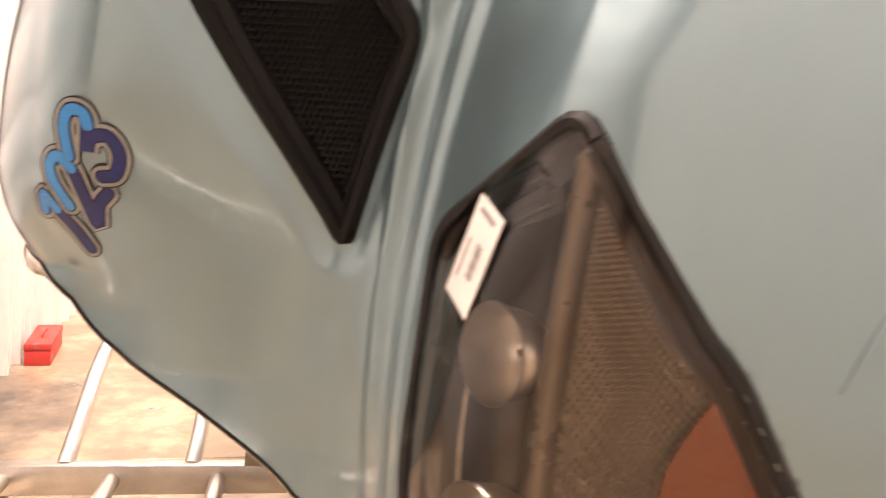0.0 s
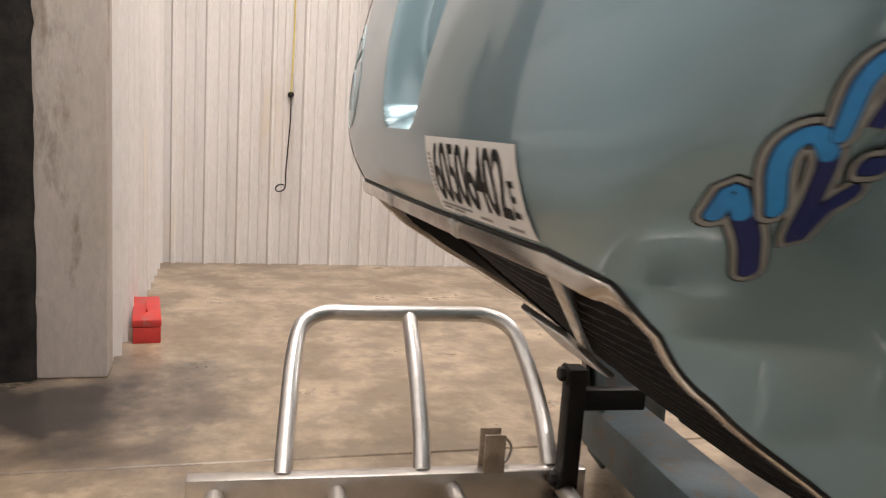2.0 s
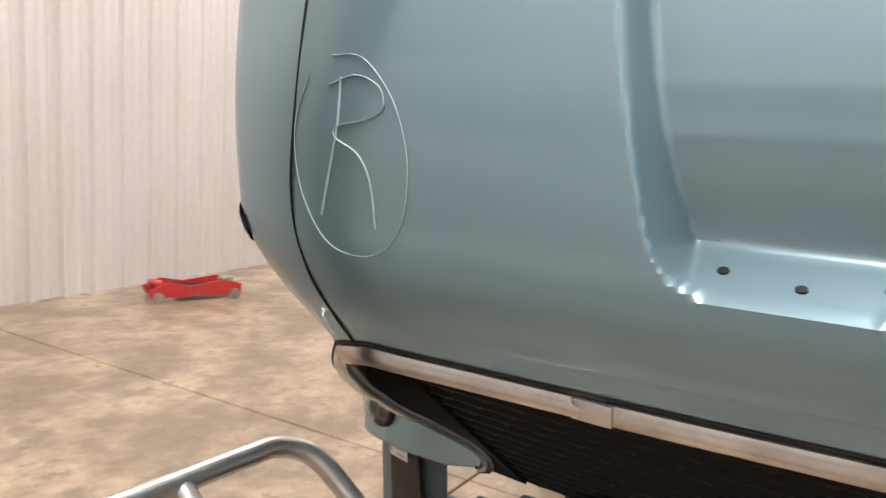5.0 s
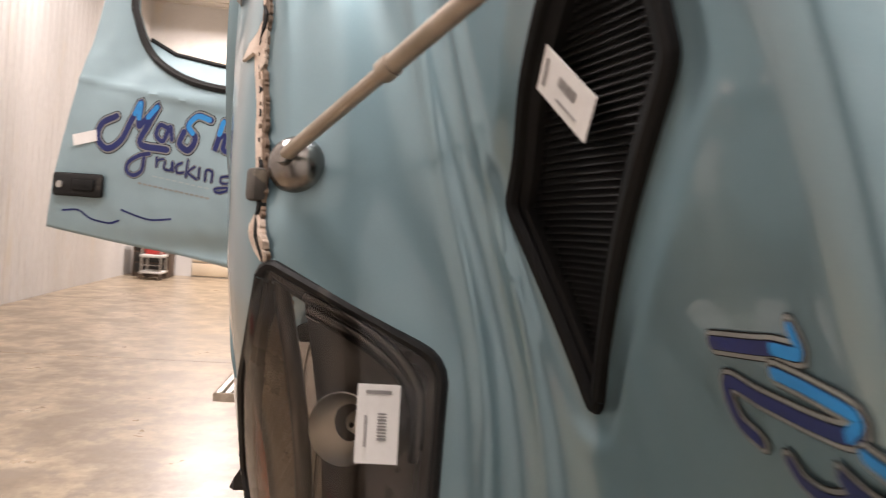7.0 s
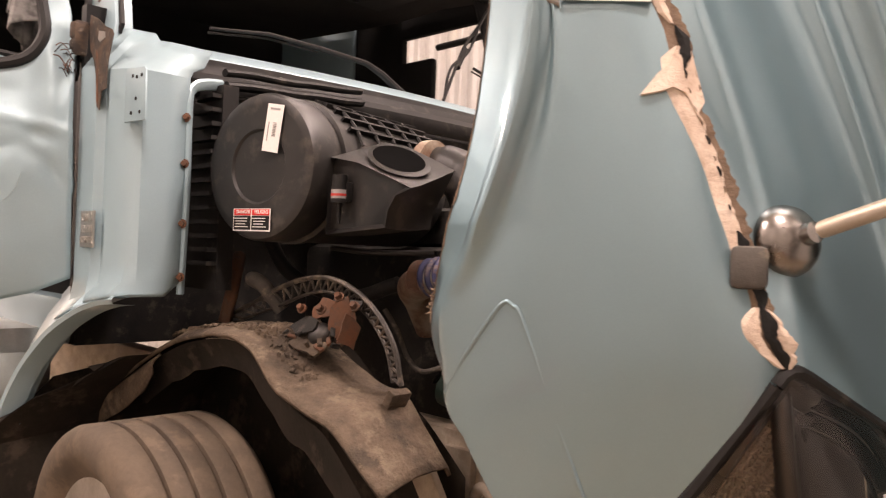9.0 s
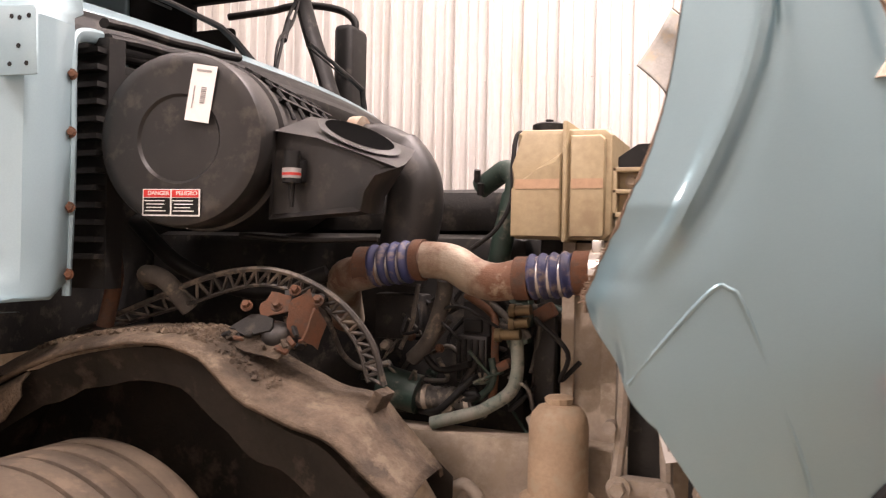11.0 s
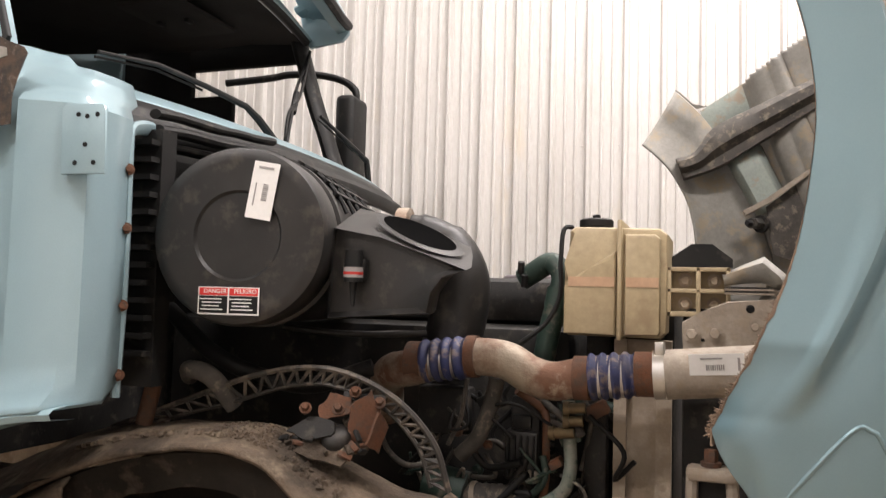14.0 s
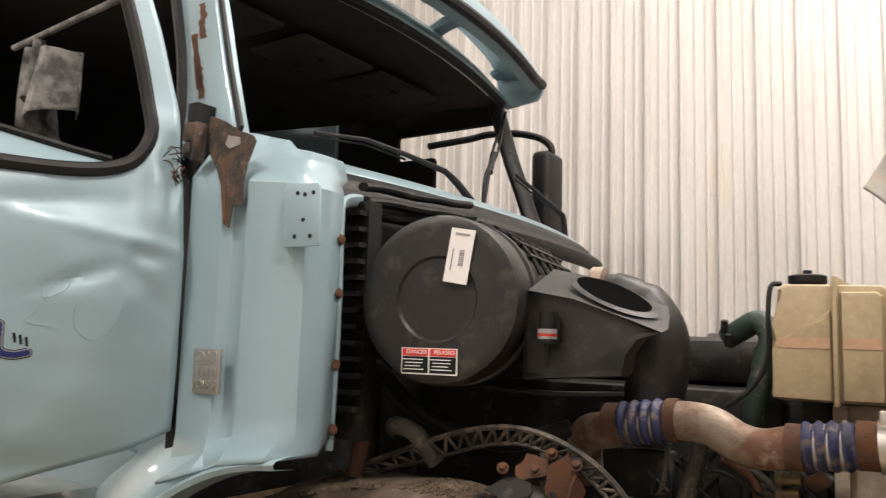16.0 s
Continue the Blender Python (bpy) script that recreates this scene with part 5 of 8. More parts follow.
# bolted bracket on the cowl corner
bm = bmesh.new()
mb = axes((0.112, -1.168, 1.592), (1, 0.10, 0), (0, 0, 1))
plate(bm, [(0, 0), (0.10, 0), (0.095, 0.13), (0.088, 0.138), (0.006, 0.142), (-0.004, 0.132)], 0.006, mb, 0.002)
plt = part("bracket_plate", bm, PAINT_OLD, cab)
for hx, hy in ((0.035, 0.118), (0.055, 0.114), (0.078, 0.117), (0.053, 0.058), (0.032, 0.022), (0.074, 0.022)):
    bm = bmesh.new()
    lathe(bm, [(0.005, 0.0062), (0.005, 0.0072)], mb @ Matrix.Translation((hx, hy, 0)), 10)
    part("bolt_hole", bm, INK, plt)
# flange with rusty bolts
bm = bmesh.new()
tube(bm, smooth_path([(0.125, -1.005, 1.14), (0.128, -1.0, 1.4), (0.125, -1.0, 1.66), (0.115, -0.985, 1.715), (0.10, -0.94, 1.735), (0.08, -0.88, 1.745)], 6), 0.018, 8, flat=0.55)
fl = part("flange", bm, PAINT_OLD, cab)
for z in (1.188, 1.335, 1.50, 1.627):
    bm = bmesh.new()
    bolt(bm, (0.138, -1.014, z), (0.75, -0.66, 0), 0.0085, 0.011)
    part("flange_bolt", bm, RUST, fl, "rusty bolt")
# badge plate with raised plain bars
bm = bmesh.new()
mg = axes((-0.118, -1.166, 1.311), (1, 0.0, 0), (0, 0, 1))
plate(bm, [(-0.047, -0.052), (0.047, -0.052), (0.047, 0.052), (-0.047, 0.052)], 0.005, mg, 0.002)
bd = part("maker_plate", bm, STEEL, cab, "small grey metal plate with raised lettering")
lettering("plate_word", "D13", 0.036, STEEL, bd, mg @ Matrix.Translation((0, 0.032, 0.006)), "", 0.001, 0.0, 1.25)
lettering("plate_word", "POWER", 0.030, STEEL, bd, mg @ Matrix.Translation((0, -0.032, 0.006)), "", 0.001, 0.0, 0.85)
for row, cols in ((0.0, 5),):
    for i in range(cols):
        bm = bmesh.new()
        w = 0.078 / cols
        x = -0.039 + w * (i + 0.5)
        box(bm, (x - w * 0.38, row - 0.011, 0.004), (x + w * 0.38, row + 0.011, 0.0075), mg, 0.0015)
        part("raised_bar", bm, STEEL, bd)

# firewall and cab shell
bm = bmesh.new()
box(bm, (-0.42, -1.10, 0.95), (-0.36, 1.10, 1.80))
part("firewall", bm, ENGINE_DARK, cab)
bm = bmesh.new()
ribbon(bm, [[(-0.035 - 0.11 * y * y, y, 1.862), (-0.05 - 0.11 * y * y, y, 1.872), (-0.10 - 0.10 * y * y, y, 1.905), (-0.17 - 0.10 * y * y, y, 1.915), (-0.30 - 0.05 * y * y, y, 1.88)] for y in [-1.1 + 2.2 * k / 22 for k in range(23)]])
cw = part("cowl_top", bm, PAINT_OLD, cab)
mod = cw.modifiers.new("thickness", "SOLIDIFY")
mod.thickness = 0.008
bm = bmesh.new()
ys_ = [-1.0 + 2.0 * k / 20 for k in range(21)]
ribbon(bm, [[(0.09 - 0.12 * y * y, y, 1.72), (0.085 - 0.12 * y * y, y, 1.775), (0.055 - 0.12 * y * y, y, 1.80), (0.035 - 0.12 * y * y, y, 1.79), (0.01 - 0.11 * y * y, y, 1.83), (-0.03 - 0.11 * y * y, y, 1.862)] for y in ys_])
cs_ = part("cowl_seal", bm, BLACK, cab, "ridged black rubber cowl seal")
mod = cs_.modifiers.new("thickness", "SOLIDIFY")
mod.thickness = 0.008
for dx, z, r in ((0.095, 1.787, 0.017), (0.105, 1.748, 0.020), (0.085, 1.715, 0.014)):
    bm = bmesh.new()
    tube(bm, [(dx - 0.02 * y * y + 0.004 * noise.noise((y * 9, z, 0)), y, z + 0.02 * (y + 0.845) / 0.36 + 0.005 * noise.noise((y * 7, z * 9, 2))) for y in [-0.87 + 0.50 * k / 16 for k in range(17)]], r, 10, flat=0.7)
    part("seal_fold", bm, BLACK, cs_, "folded black rubber")


def pillar(name, pts, r, mat, label=""):
    bm = bmesh.new()
    tube(bm, smooth_path(pts, 5), r, 12, flat=0.6)
    return part(name, bm, mat, cab, label)


for s in (1, -1):
    if s > 0:
        pillar("windshield_pillar", [(-0.35, s * 1.03, 1.88), (-0.42, s * 1.03, 2.0), (-0.475, s * 1.03, 2.15), (-0.537, s * 1.03, 2.305), (-0.617, s * 1.02, 2.565), (-0.64, s * 1.0, 2.66)], 0.06, BLACK, "black windshield pillar")
    bm = bmesh.new()
    # cab side behind the door opening and its lower sill
    if s > 0:
        box(bm, (-1.75, 1.09, 0.95), (-0.40, 1.14, 1.93), bevel=0.02)
    else:
        box(bm, (-2.6, -1.14, 0.95), (-1.68, -1.08, 2.75), bevel=0.02)
        box(bm, (-1.75, -1.14, 0.95), (-0.40, -1.06, 1.10), bevel=0.02)
    part("side_panel", bm, PAINT_OLD, cab)
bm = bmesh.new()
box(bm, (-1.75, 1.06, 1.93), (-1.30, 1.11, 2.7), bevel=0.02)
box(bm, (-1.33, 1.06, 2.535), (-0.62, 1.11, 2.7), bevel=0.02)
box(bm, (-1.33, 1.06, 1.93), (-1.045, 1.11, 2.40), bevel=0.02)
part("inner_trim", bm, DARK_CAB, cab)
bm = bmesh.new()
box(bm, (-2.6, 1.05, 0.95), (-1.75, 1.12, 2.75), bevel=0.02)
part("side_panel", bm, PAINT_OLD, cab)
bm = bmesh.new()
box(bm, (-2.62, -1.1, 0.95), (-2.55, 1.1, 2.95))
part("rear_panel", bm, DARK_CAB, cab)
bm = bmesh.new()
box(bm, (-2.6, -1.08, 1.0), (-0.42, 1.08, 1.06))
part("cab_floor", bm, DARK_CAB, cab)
# roof: outer shell and dark headliner with front rail
bm = bmesh.new()
ribbon(bm, [[(-0.45 - 0.10 * y * y, y, 2.66 - 0.04 * y * y), (-0.51 - 0.10 * y * y, y, 2.74 - 0.05 * y * y), (-1.0, y, 2.92 - 0.08 * y * y), (-1.8, y, 3.1 - 0.1 * y * y), (-2.6, y, 3.1 - 0.1 * y * y)] for y in [-1.06 + 2.12 * k / 20 for k in range(21)]])
rf = part("roof", bm, PAINT_OLD, cab)
mod = rf.modifiers.new("thickness", "SOLIDIFY")
mod.thickness, mod.offset = 0.02, -1
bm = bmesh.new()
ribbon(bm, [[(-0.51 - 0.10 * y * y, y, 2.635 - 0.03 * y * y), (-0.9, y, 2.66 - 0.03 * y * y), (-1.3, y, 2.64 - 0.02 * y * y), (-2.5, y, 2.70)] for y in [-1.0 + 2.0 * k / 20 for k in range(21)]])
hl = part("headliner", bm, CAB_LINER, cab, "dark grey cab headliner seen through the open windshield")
bm = bmesh.new()
tube(bm, [(-0.48 - 0.10 * y * y, y, 2.645 - 0.035 * y * y) for y in [-0.98 + 1.96 * k / 24 for k in range(25)]], 0.022, 8)
part("header_rail", bm, BLACK, cab)
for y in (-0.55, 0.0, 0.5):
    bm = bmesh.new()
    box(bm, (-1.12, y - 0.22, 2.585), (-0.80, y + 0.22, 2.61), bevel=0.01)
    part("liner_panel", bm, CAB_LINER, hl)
    for dx in (-0.9, -1.05):
        bm = bmesh.new()
        box(bm, (dx - 0.012, y - 0.02, 2.57), (dx + 0.012, y + 0.02, 2.587), bevel=0.003)
        part("clip", bm, BLACK, hl)
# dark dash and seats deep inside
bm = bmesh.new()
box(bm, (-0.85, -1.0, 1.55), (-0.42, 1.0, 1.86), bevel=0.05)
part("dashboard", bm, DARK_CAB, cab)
# sun visor
bm = bmesh.new()
rows_ = []
for k in range(25):
    y = -1.02 + 2.04 * k / 24
    x = -0.235 - 0.125 * y * y
    end = 0.03 * max(0.0, abs(y) - 0.85) / 0.17
    rows_.append([(x - 0.24, y, 2.84 - 0.04 * y * y - end), (x - 0.03, y, 2.80 - 0.04 * y * y), (x + 0.005, y, 2.715 - 0.04 * y * y + end), (x - 0.008, y, 2.665 - 0.04 * y * y + end), (x - 0.05, y, 2.655 - 0.04 * y * y + end), (x - 0.085, y, 2.75 - 0.04 * y * y), (x - 0.25, y, 2.815 - 0.04 * y * y - end)])
vs = ribbon(bm, rows_, True)
bm.faces.new(vs[0])
bm.faces.new(vs[-1][::-1])
vis = part("sun_visor", bm, PAINT_OLD, cab, "pale blue sun visor over the windshield")
for y in (-0.95, -0.33, 0.33, 0.95):
    bm = bmesh.new()
    tube(bm, smooth_path([(-0.36 - 0.125 * y * y, y, 2.79), (-0.48 - 0.05 * y * y, y, 2.78), (-0.56 - 0.05 * y * y, y, 2.75)], 4), 0.05, 8, flat=0.5)
    part("visor_arm", bm, PAINT_OLD, vis)
bm = bmesh.new()
plate(bm, [(-0.352, 2.665), (-0.357, 2.635), (-0.388, 2.603), (-0.563, 2.583), (-0.60, 2.65), (-0.63, 2.786), (-0.585, 2.735), (-0.545, 2.715), (-0.50, 2.735), (-0.47, 2.80), (-0.43, 2.80)], 0.02, axes((0, 1.015, 0), (1, 0, 0), (0, 0, 1)), 0.006)
part("visor_end", bm, PAINT_OLD, vis)
bm = bmesh.new()
tube(bm, [(-0.232 - 0.125 * y * y, y, 2.690 - 0.04 * y * y + 0.03 * max(0.0, abs(y) - 0.85) / 0.17) for y in [-1.0 + 2.0 * k / 24 for k in range(25)]], 0.024, 8)
part("visor_edge", bm, BLACK, vis, "dark rubber visor edge")
# wipers
for way in ([(-0.13, 0.075, 1.86), (-0.15, 0.053, 1.90), (-0.15, -0.073, 1.964), (-0.15, -0.15, 1.990), (-0.16, -0.36, 2.004), (-0.17, -0.567, 2.010), (-0.18, -0.783, 1.982)],
            [(-0.24, 1.07, 1.86), (-0.25, 1.063, 1.906), (-0.25, 1.03, 2.016), (-0.25, 0.90, 2.05), (-0.25, 0.768, 2.08), (-0.25, 0.555, 2.123)]):
    bm = bmesh.new()
    tube(bm, way, [0.017, 0.016, 0.014, 0.011, 0.009, 0.007, 0.005][:len(way)], 8)
    part("wiper", bm, BLACK, cab, "black bent wiper arm")
    bm = bmesh.new()
    tube(bm, [Vector(p) + Vector((-0.012, 0, -0.012)) for p in way[-3:]], 0.004, 6)
    part("wiper_blade", bm, BLACK, cab)
# left door mirror with its stays
bm = bmesh.new()
box(bm, (-0.55, 1.25, 1.93), (-0.44, 1.45, 2.42), bevel=0.035, seg=3)
mir = part("door_mirror", bm, BLACK, cab, "tall black door mirror on tube stays")
bm = bmesh.new()
tube(bm, smooth_path([(-1.25, 1.30, 2.535), (-1.0, 1.35, 2.56), (-0.877, 1.35, 2.571), (-0.703, 1.35, 2.557), (-0.557, 1.35, 2.517), (-0.48, 1.35, 2.46), (-0.47, 1.35, 2.40)], 5), 0.02, 10)
part("upper_stay", bm, BLACK, mir)
bm = bmesh.new()
tube(bm, smooth_path([(-0.44, 1.08, 1.98), (-0.44, 1.25, 1.92), (-0.47, 1.35, 1.90), (-0.49, 1.36, 1.95)], 5), 0.014, 8)
part("lower_stay", bm, BLACK, mir)
# dangling wiring in the windshield opening
bm = bmesh.new()
tube(bm, smooth_path([(-0.55, 0.98, 2.56), (-0.52, 0.88, 2.45), (-0.47, 0.72, 2.29), (-0.42, 0.60, 2.13), (-0.38, 0.50, 1.98)], 5), 0.008, 8)
tube(bm, smooth_path([(-0.55, 0.98, 2.56), (-0.50, 0.87, 2.46), (-0.46, 0.74, 2.27), (-0.42, 0.58, 2.15), (-0.40, 0.52, 1.97)], 5), 0.007, 8)
tube(bm, [(-0.465, 0.72, 2.28), (-0.435, 0.64, 2.17)], 0.016, 8)
part("wire_harness", bm, BLACK, cab, "dangling black wiring harness")

# right pillar: broad pressed metal with rust streaks and a dark gap behind it
pm = axes((0, -1.235, 0), (1, 0, 0), (0, 0.10, 0.995))
bm = bmesh.new()
plate(bm, [(-0.17, 1.86), (-0.165, 1.93), (-0.235, 2.10), (-0.31, 2.30), (-0.46, 2.66), (-0.60, 2.68), (-0.465, 2.34), (-0.40, 2.15), (-0.365, 1.99), (-0.36, 1.86)], 0.055, pm, 0.014)
rp = part("windshield_pillar", bm, PAINT_OLD, cab, "pale blue windshield pillar with rust streaks")
bm = bmesh.new()
plate(bm, [(-0.163, 1.90), (-0.15, 1.93), (-0.222, 2.10), (-0.298, 2.30), (-0.45, 2.66), (-0.465, 2.66), (-0.315, 2.30), (-0.24, 2.10), (-0.172, 1.93)], 0.012, pm @ Matrix.Translation((0, 0, 0.03)), 0.004)
part("screen_seal", bm, BLACK, rp)
bm = bmesh.new()
tube(bm, smooth_path([(-0.372, -1.095, 1.86), (-0.378, -1.09, 2.0), (-0.415, -1.075, 2.16), (-0.478, -1.06, 2.34), (-0.60, -1.02, 2.66)], 5), 0.016, 8)
part("door_seal_strip", bm, BLACK, rp)
rng = random.Random(5)
for x0, z0, h in ((-0.315, 2.05, 0.17), (-0.335, 2.20, 0.06), (-0.30, 2.02, 0.10), (-0.345, 2.26, 0.05)):
    bm = bmesh.new()
    n = 9
    left = [(x0 - 0.35 * h * k / n - 0.012 - 0.006 * rng.random(), z0 + h * k / n) for k in range(n + 1)]
    right = [(x0 - 0.35 * h * k / n + 0.004 + 0.010 * rng.random(), z0 + h * k / n) for k in range(n + 1)]
    plate(bm, left + right[::-1], 0.0008, pm @ Matrix.Translation((0, 0, 0.0552)))
    part("rust_streak", bm, RUST, rp, smooth=False)


def bare(name, pts, y, mat, thick=0.002):
    bm = bmesh.new()
    plate(bm, pts, thick, axes((0, y, 0), (1, 0, 0), (0, 0, 1)))
    return part(name, bm, mat, cab, "scraped patch of bare rusty metal at the pillar foot", smooth=False)


bare("bare_patch", [(-0.175, 1.89), (-0.16, 1.83), (-0.132, 1.792), (-0.114, 1.749), (-0.10, 1.659), (-0.078, 1.645), (-0.07, 1.698), (-0.035, 1.702), (-0.036, 1.756), (-0.024, 1.795), (0.0, 1.847), (-0.011, 1.861), (-0.06, 1.879), (-0.112, 1.909), (-0.166, 1.93)], -1.163, BARE)
bare("bright_scrape", [(-0.098, 1.872), (-0.055, 1.862), (-0.052, 1.845), (-0.09, 1.838), (-0.105, 1.85)], -1.1655, STEEL, 0.001)
bare("rust_edge", [(-0.114, 1.82), (-0.098, 1.80), (-0.094, 1.72), (-0.088, 1.66), (-0.10, 1.67), (-0.108, 1.75)], -1.1655, RUST, 0.001)
bm = bmesh.new()
for x, z, w, h, a in ((-0.20, 1.885, 0.04, 0.05, 8), (-0.205, 1.845, 0.03, 0.03, -10), (-0.18, 1.86, 0.014, 0.10, 4)):
    box(bm, (-w / 2, -0.02, -h / 2), (w / 2, 0.02, h / 2), Matrix.Translation((x, -1.185, z)) @ Matrix.Rotation(radians(a), 4, "Y"), 0.008)
part("bent_hinge", bm, BARE, cab, "bent dark hinge stub torn from the pillar")
bm = bmesh.new()
box(bm, (-0.275, -1.150, 1.10), (-0.238, -1.09, 1.98))
part("door_gap", bm, INK, cab)
rng = random.Random(21)
for i in range(22):
    p = Vector((-0.235 + rng.uniform(-0.015, 0.015), -1.19 + rng.uniform(-0.015, 0.015), 1.80 + rng.uniform(-0.05, 0.05)))
    q = p + Vector((rng.uniform(-0.045, 0.035), rng.uniform(-0.04, 0.0), rng.uniform(-0.035, 0.03)))
    bm = bmesh.new()
    tube(bm, smooth_path([p, (p + q) / 2 + Vector((rng.uniform(-0.01, 0.01), 0, 0.012)), q], 3), 0.0016, 4)
    part("wire_strand", bm, ENGINE_DARK if i % 3 else RUST, cab)

# ---- the open right door ----
HINGE, DOOR_OPEN = Vector((-0.235, -1.185, 0.0)), 68.0
door = new("cab_door", None)
door.parent = truck
door["label"] = "dented pale blue cab door standing open, window broken"
ang = radians(180 + DOOR_OPEN)
door.matrix_local = Matrix.Translation(HINGE) @ Matrix.Rotation(ang, 4, "Z")
# in the door's frame x runs from the hinge to the free edge and the outer skin faces +y
WINDOW = [(p.x, p.y) for p in smooth_path([(0.99, 2.12, 0), (0.936, 2.0, 0), (0.875, 1.915, 0), (0.76, 1.84, 0), (0.63, 1.79, 0), (0.48, 1.762, 0), (0.33, 1.757, 0), (0.20, 1.768, 0), (0.118, 1.80, 0), (0.078, 1.87, 0), (0.085, 1.95, 0), (0.11, 2.07, 0), (0.145, 2.2, 0), (0.21, 2.4, 0), (0.30, 2.57, 0), (0.42, 2.63, 0), (0.83, 2.62, 0), (0.95, 2.52, 0), (1.005, 2.3, 0), (0.99, 2.12, 0)], 4)][:-1]


def bump_at(x, z, cx, cz, rx, rz, turn=0.0):
    c, s_ = math.cos(radians(turn)), math.sin(radians(turn))
    a, b = (x - cx) * c + (z - cz) * s_, -(x - cx) * s_ + (z - cz) * c
    return math.exp(-(a / rx) ** 2 - (b / rz) ** 2)


def dent(x, z):
    """How far the crushed outer skin stands out: a long crease, sharp small dents and a buckled front edge."""
    fold = z - (1.592 + 0.172 * x)
    y = -0.11 * fold if fold > 0 else 0.04 * fold
    if fold > 0.14:
        y += 0.07 * (fold - 0.14)
    y += 0.005 * math.exp(-(fold / 0.012) ** 2)
    y -= 0.012 * bump_at(x, z, 0.22, 1.515, 0.09, 0.016, -22) + 0.012 * bump_at(x, z, 0.075, 1.575, 0.035, 0.016, 20)
    y -= 0.012 * bump_at(x, z, 0.04, 1.47, 0.05, 0.014, 55) + 0.008 * bump_at(x, z, 0.10, 1.525, 0.02, 0.03, -30)
    y += 0.012 * bump_at(x, z, 0.055, 1.74, 0.03, 0.12) - 0.018 * bump_at(x, z, 0.015, 1.83, 0.03, 0.06)
    y += 0.014 * bump_at(x, z, 0.6, 1.72, 0.2, 0.03, 6) - 0.014 * bump_at(x, z, 0.95, 1.86, 0.16, 0.06, -35)
    y += 0.012 * bump_at(x, z, 1.08, 1.98, 0.06, 0.12, 20) - 0.010 * bump_at(x, z, 0.3, 1.68, 0.16, 0.03, -8)
    y -= 0.03 * bump_at(x, z, 0.5, 1.08, 0.5, 0.06)
    return y + 0.006 * noise.noise((x * 5, z * 5, 2.0)) + 0.0025 * noise.noise((x * 14, z * 14, 5.0))


def door_y(x, z):
    return 0.03 * math.sin(math.pi * max(0.0, min(1, (z - 1.05) / 0.9))) + dent(x, min(z, 2.0)) - 0.10 * max(0.0, z - 1.9)


bm = bmesh.new()
nx, nz = 84, 110
cells, cut_out = {}, set()
for i in range(nx + 1):
    for k in range(nz + 1):
        f = i / nx
        z0 = keyed([(0.0, 1.165), (0.10, 1.12), (0.45, 1.03), (1.0, 1.085), (1.4, 1.135)], 1.37 * f)[0]
        z = z0 + (2.72 - z0) * k / nz
        back = keyed([(1.0, 1.40), (1.137, 1.375), (1.8, 1.215), (2.1, 1.165), (2.72, 1.08)], z)[0]
        front = keyed([(1.0, -0.02), (1.75, -0.005), (1.95, 0.01), (2.15, 0.06), (2.45, 0.16), (2.72, 0.30)], z)[0]
        x = front + (back - front) * f
        cells[i, k] = (x, z)
        if inside(WINDOW, x, z):
            cut_out.add((i, k))


def to_window(x, z):
    best = None
    for (a, b), (c, d) in zip(WINDOW, WINDOW[1:] + WINDOW[:1]):
        dx, dz = c - a, d - b
        t = max(0.0, min(1.0, ((x - a) * dx + (z - b) * dz) / (dx * dx + dz * dz)))
        p = (a + dx * t, b + dz * t)
        e = math.hypot(p[0] - x, p[1] - z)
        if best is None or e < best[0]:
            best = (e, p)
    return best[1]


made = {}
for (i, k), (x, z) in cells.items():
    if (i, k) in cut_out:
        if all((i + a, k + b) in cut_out or (i + a, k + b) not in cells for a in (-1, 0, 1) for b in (-1, 0, 1)):
            continue
        x, z = to_window(x, z)
    made[i, k] = bm.verts.new((x, door_y(x, z), z))
for i in range(nx):
    for k in range(nz):
        q = [(i, k), (i + 1, k), (i + 1, k + 1), (i, k + 1)]
        if all(c in made for c in q) and not all(c in cut_out for c in q):
            bm.faces.new([made[c] for c in q])
dskin = part("door_skin", bm, PAINT_OLD, door)
mod = dskin.modifiers.new("thickness", "SOLIDIFY")
mod.thickness, mod.offset = 0.045, -1
bm = bmesh.new()
loop = [(x, door_y(x, z) + 0.004, z) for x, z in WINDOW]
tube(bm, loop + [loop[0]], 0.017, 8, caps=False)
part("window_seal", bm, BLACK, door, "black rubber window seal")
# pale inner ledge of the window opening with its own dark edge
ledge = [(0.93, 1.99), (0.80, 1.925), (0.60, 1.885), (0.40, 1.85), (0.24, 1.822), (0.15, 1.81)]
bm = bmesh.new()
ribbon(bm, [[(x, door_y(x, z - 0.06) - 0.02, z - 0.055 - 0.05 * math.sin(3.4 * x)) for x, z in ledge], [(x, -0.085, z) for x, z in ledge], [(x, -0.10, z - 0.3) for x, z in ledge]])
part("window_ledge", bm, PAINT_OLD, door)
bm = bmesh.new()
tube(bm, [(x, -0.085, z + 0.004) for x, z in ledge], 0.010, 8)
part("ledge_seal", bm, BLACK, door)
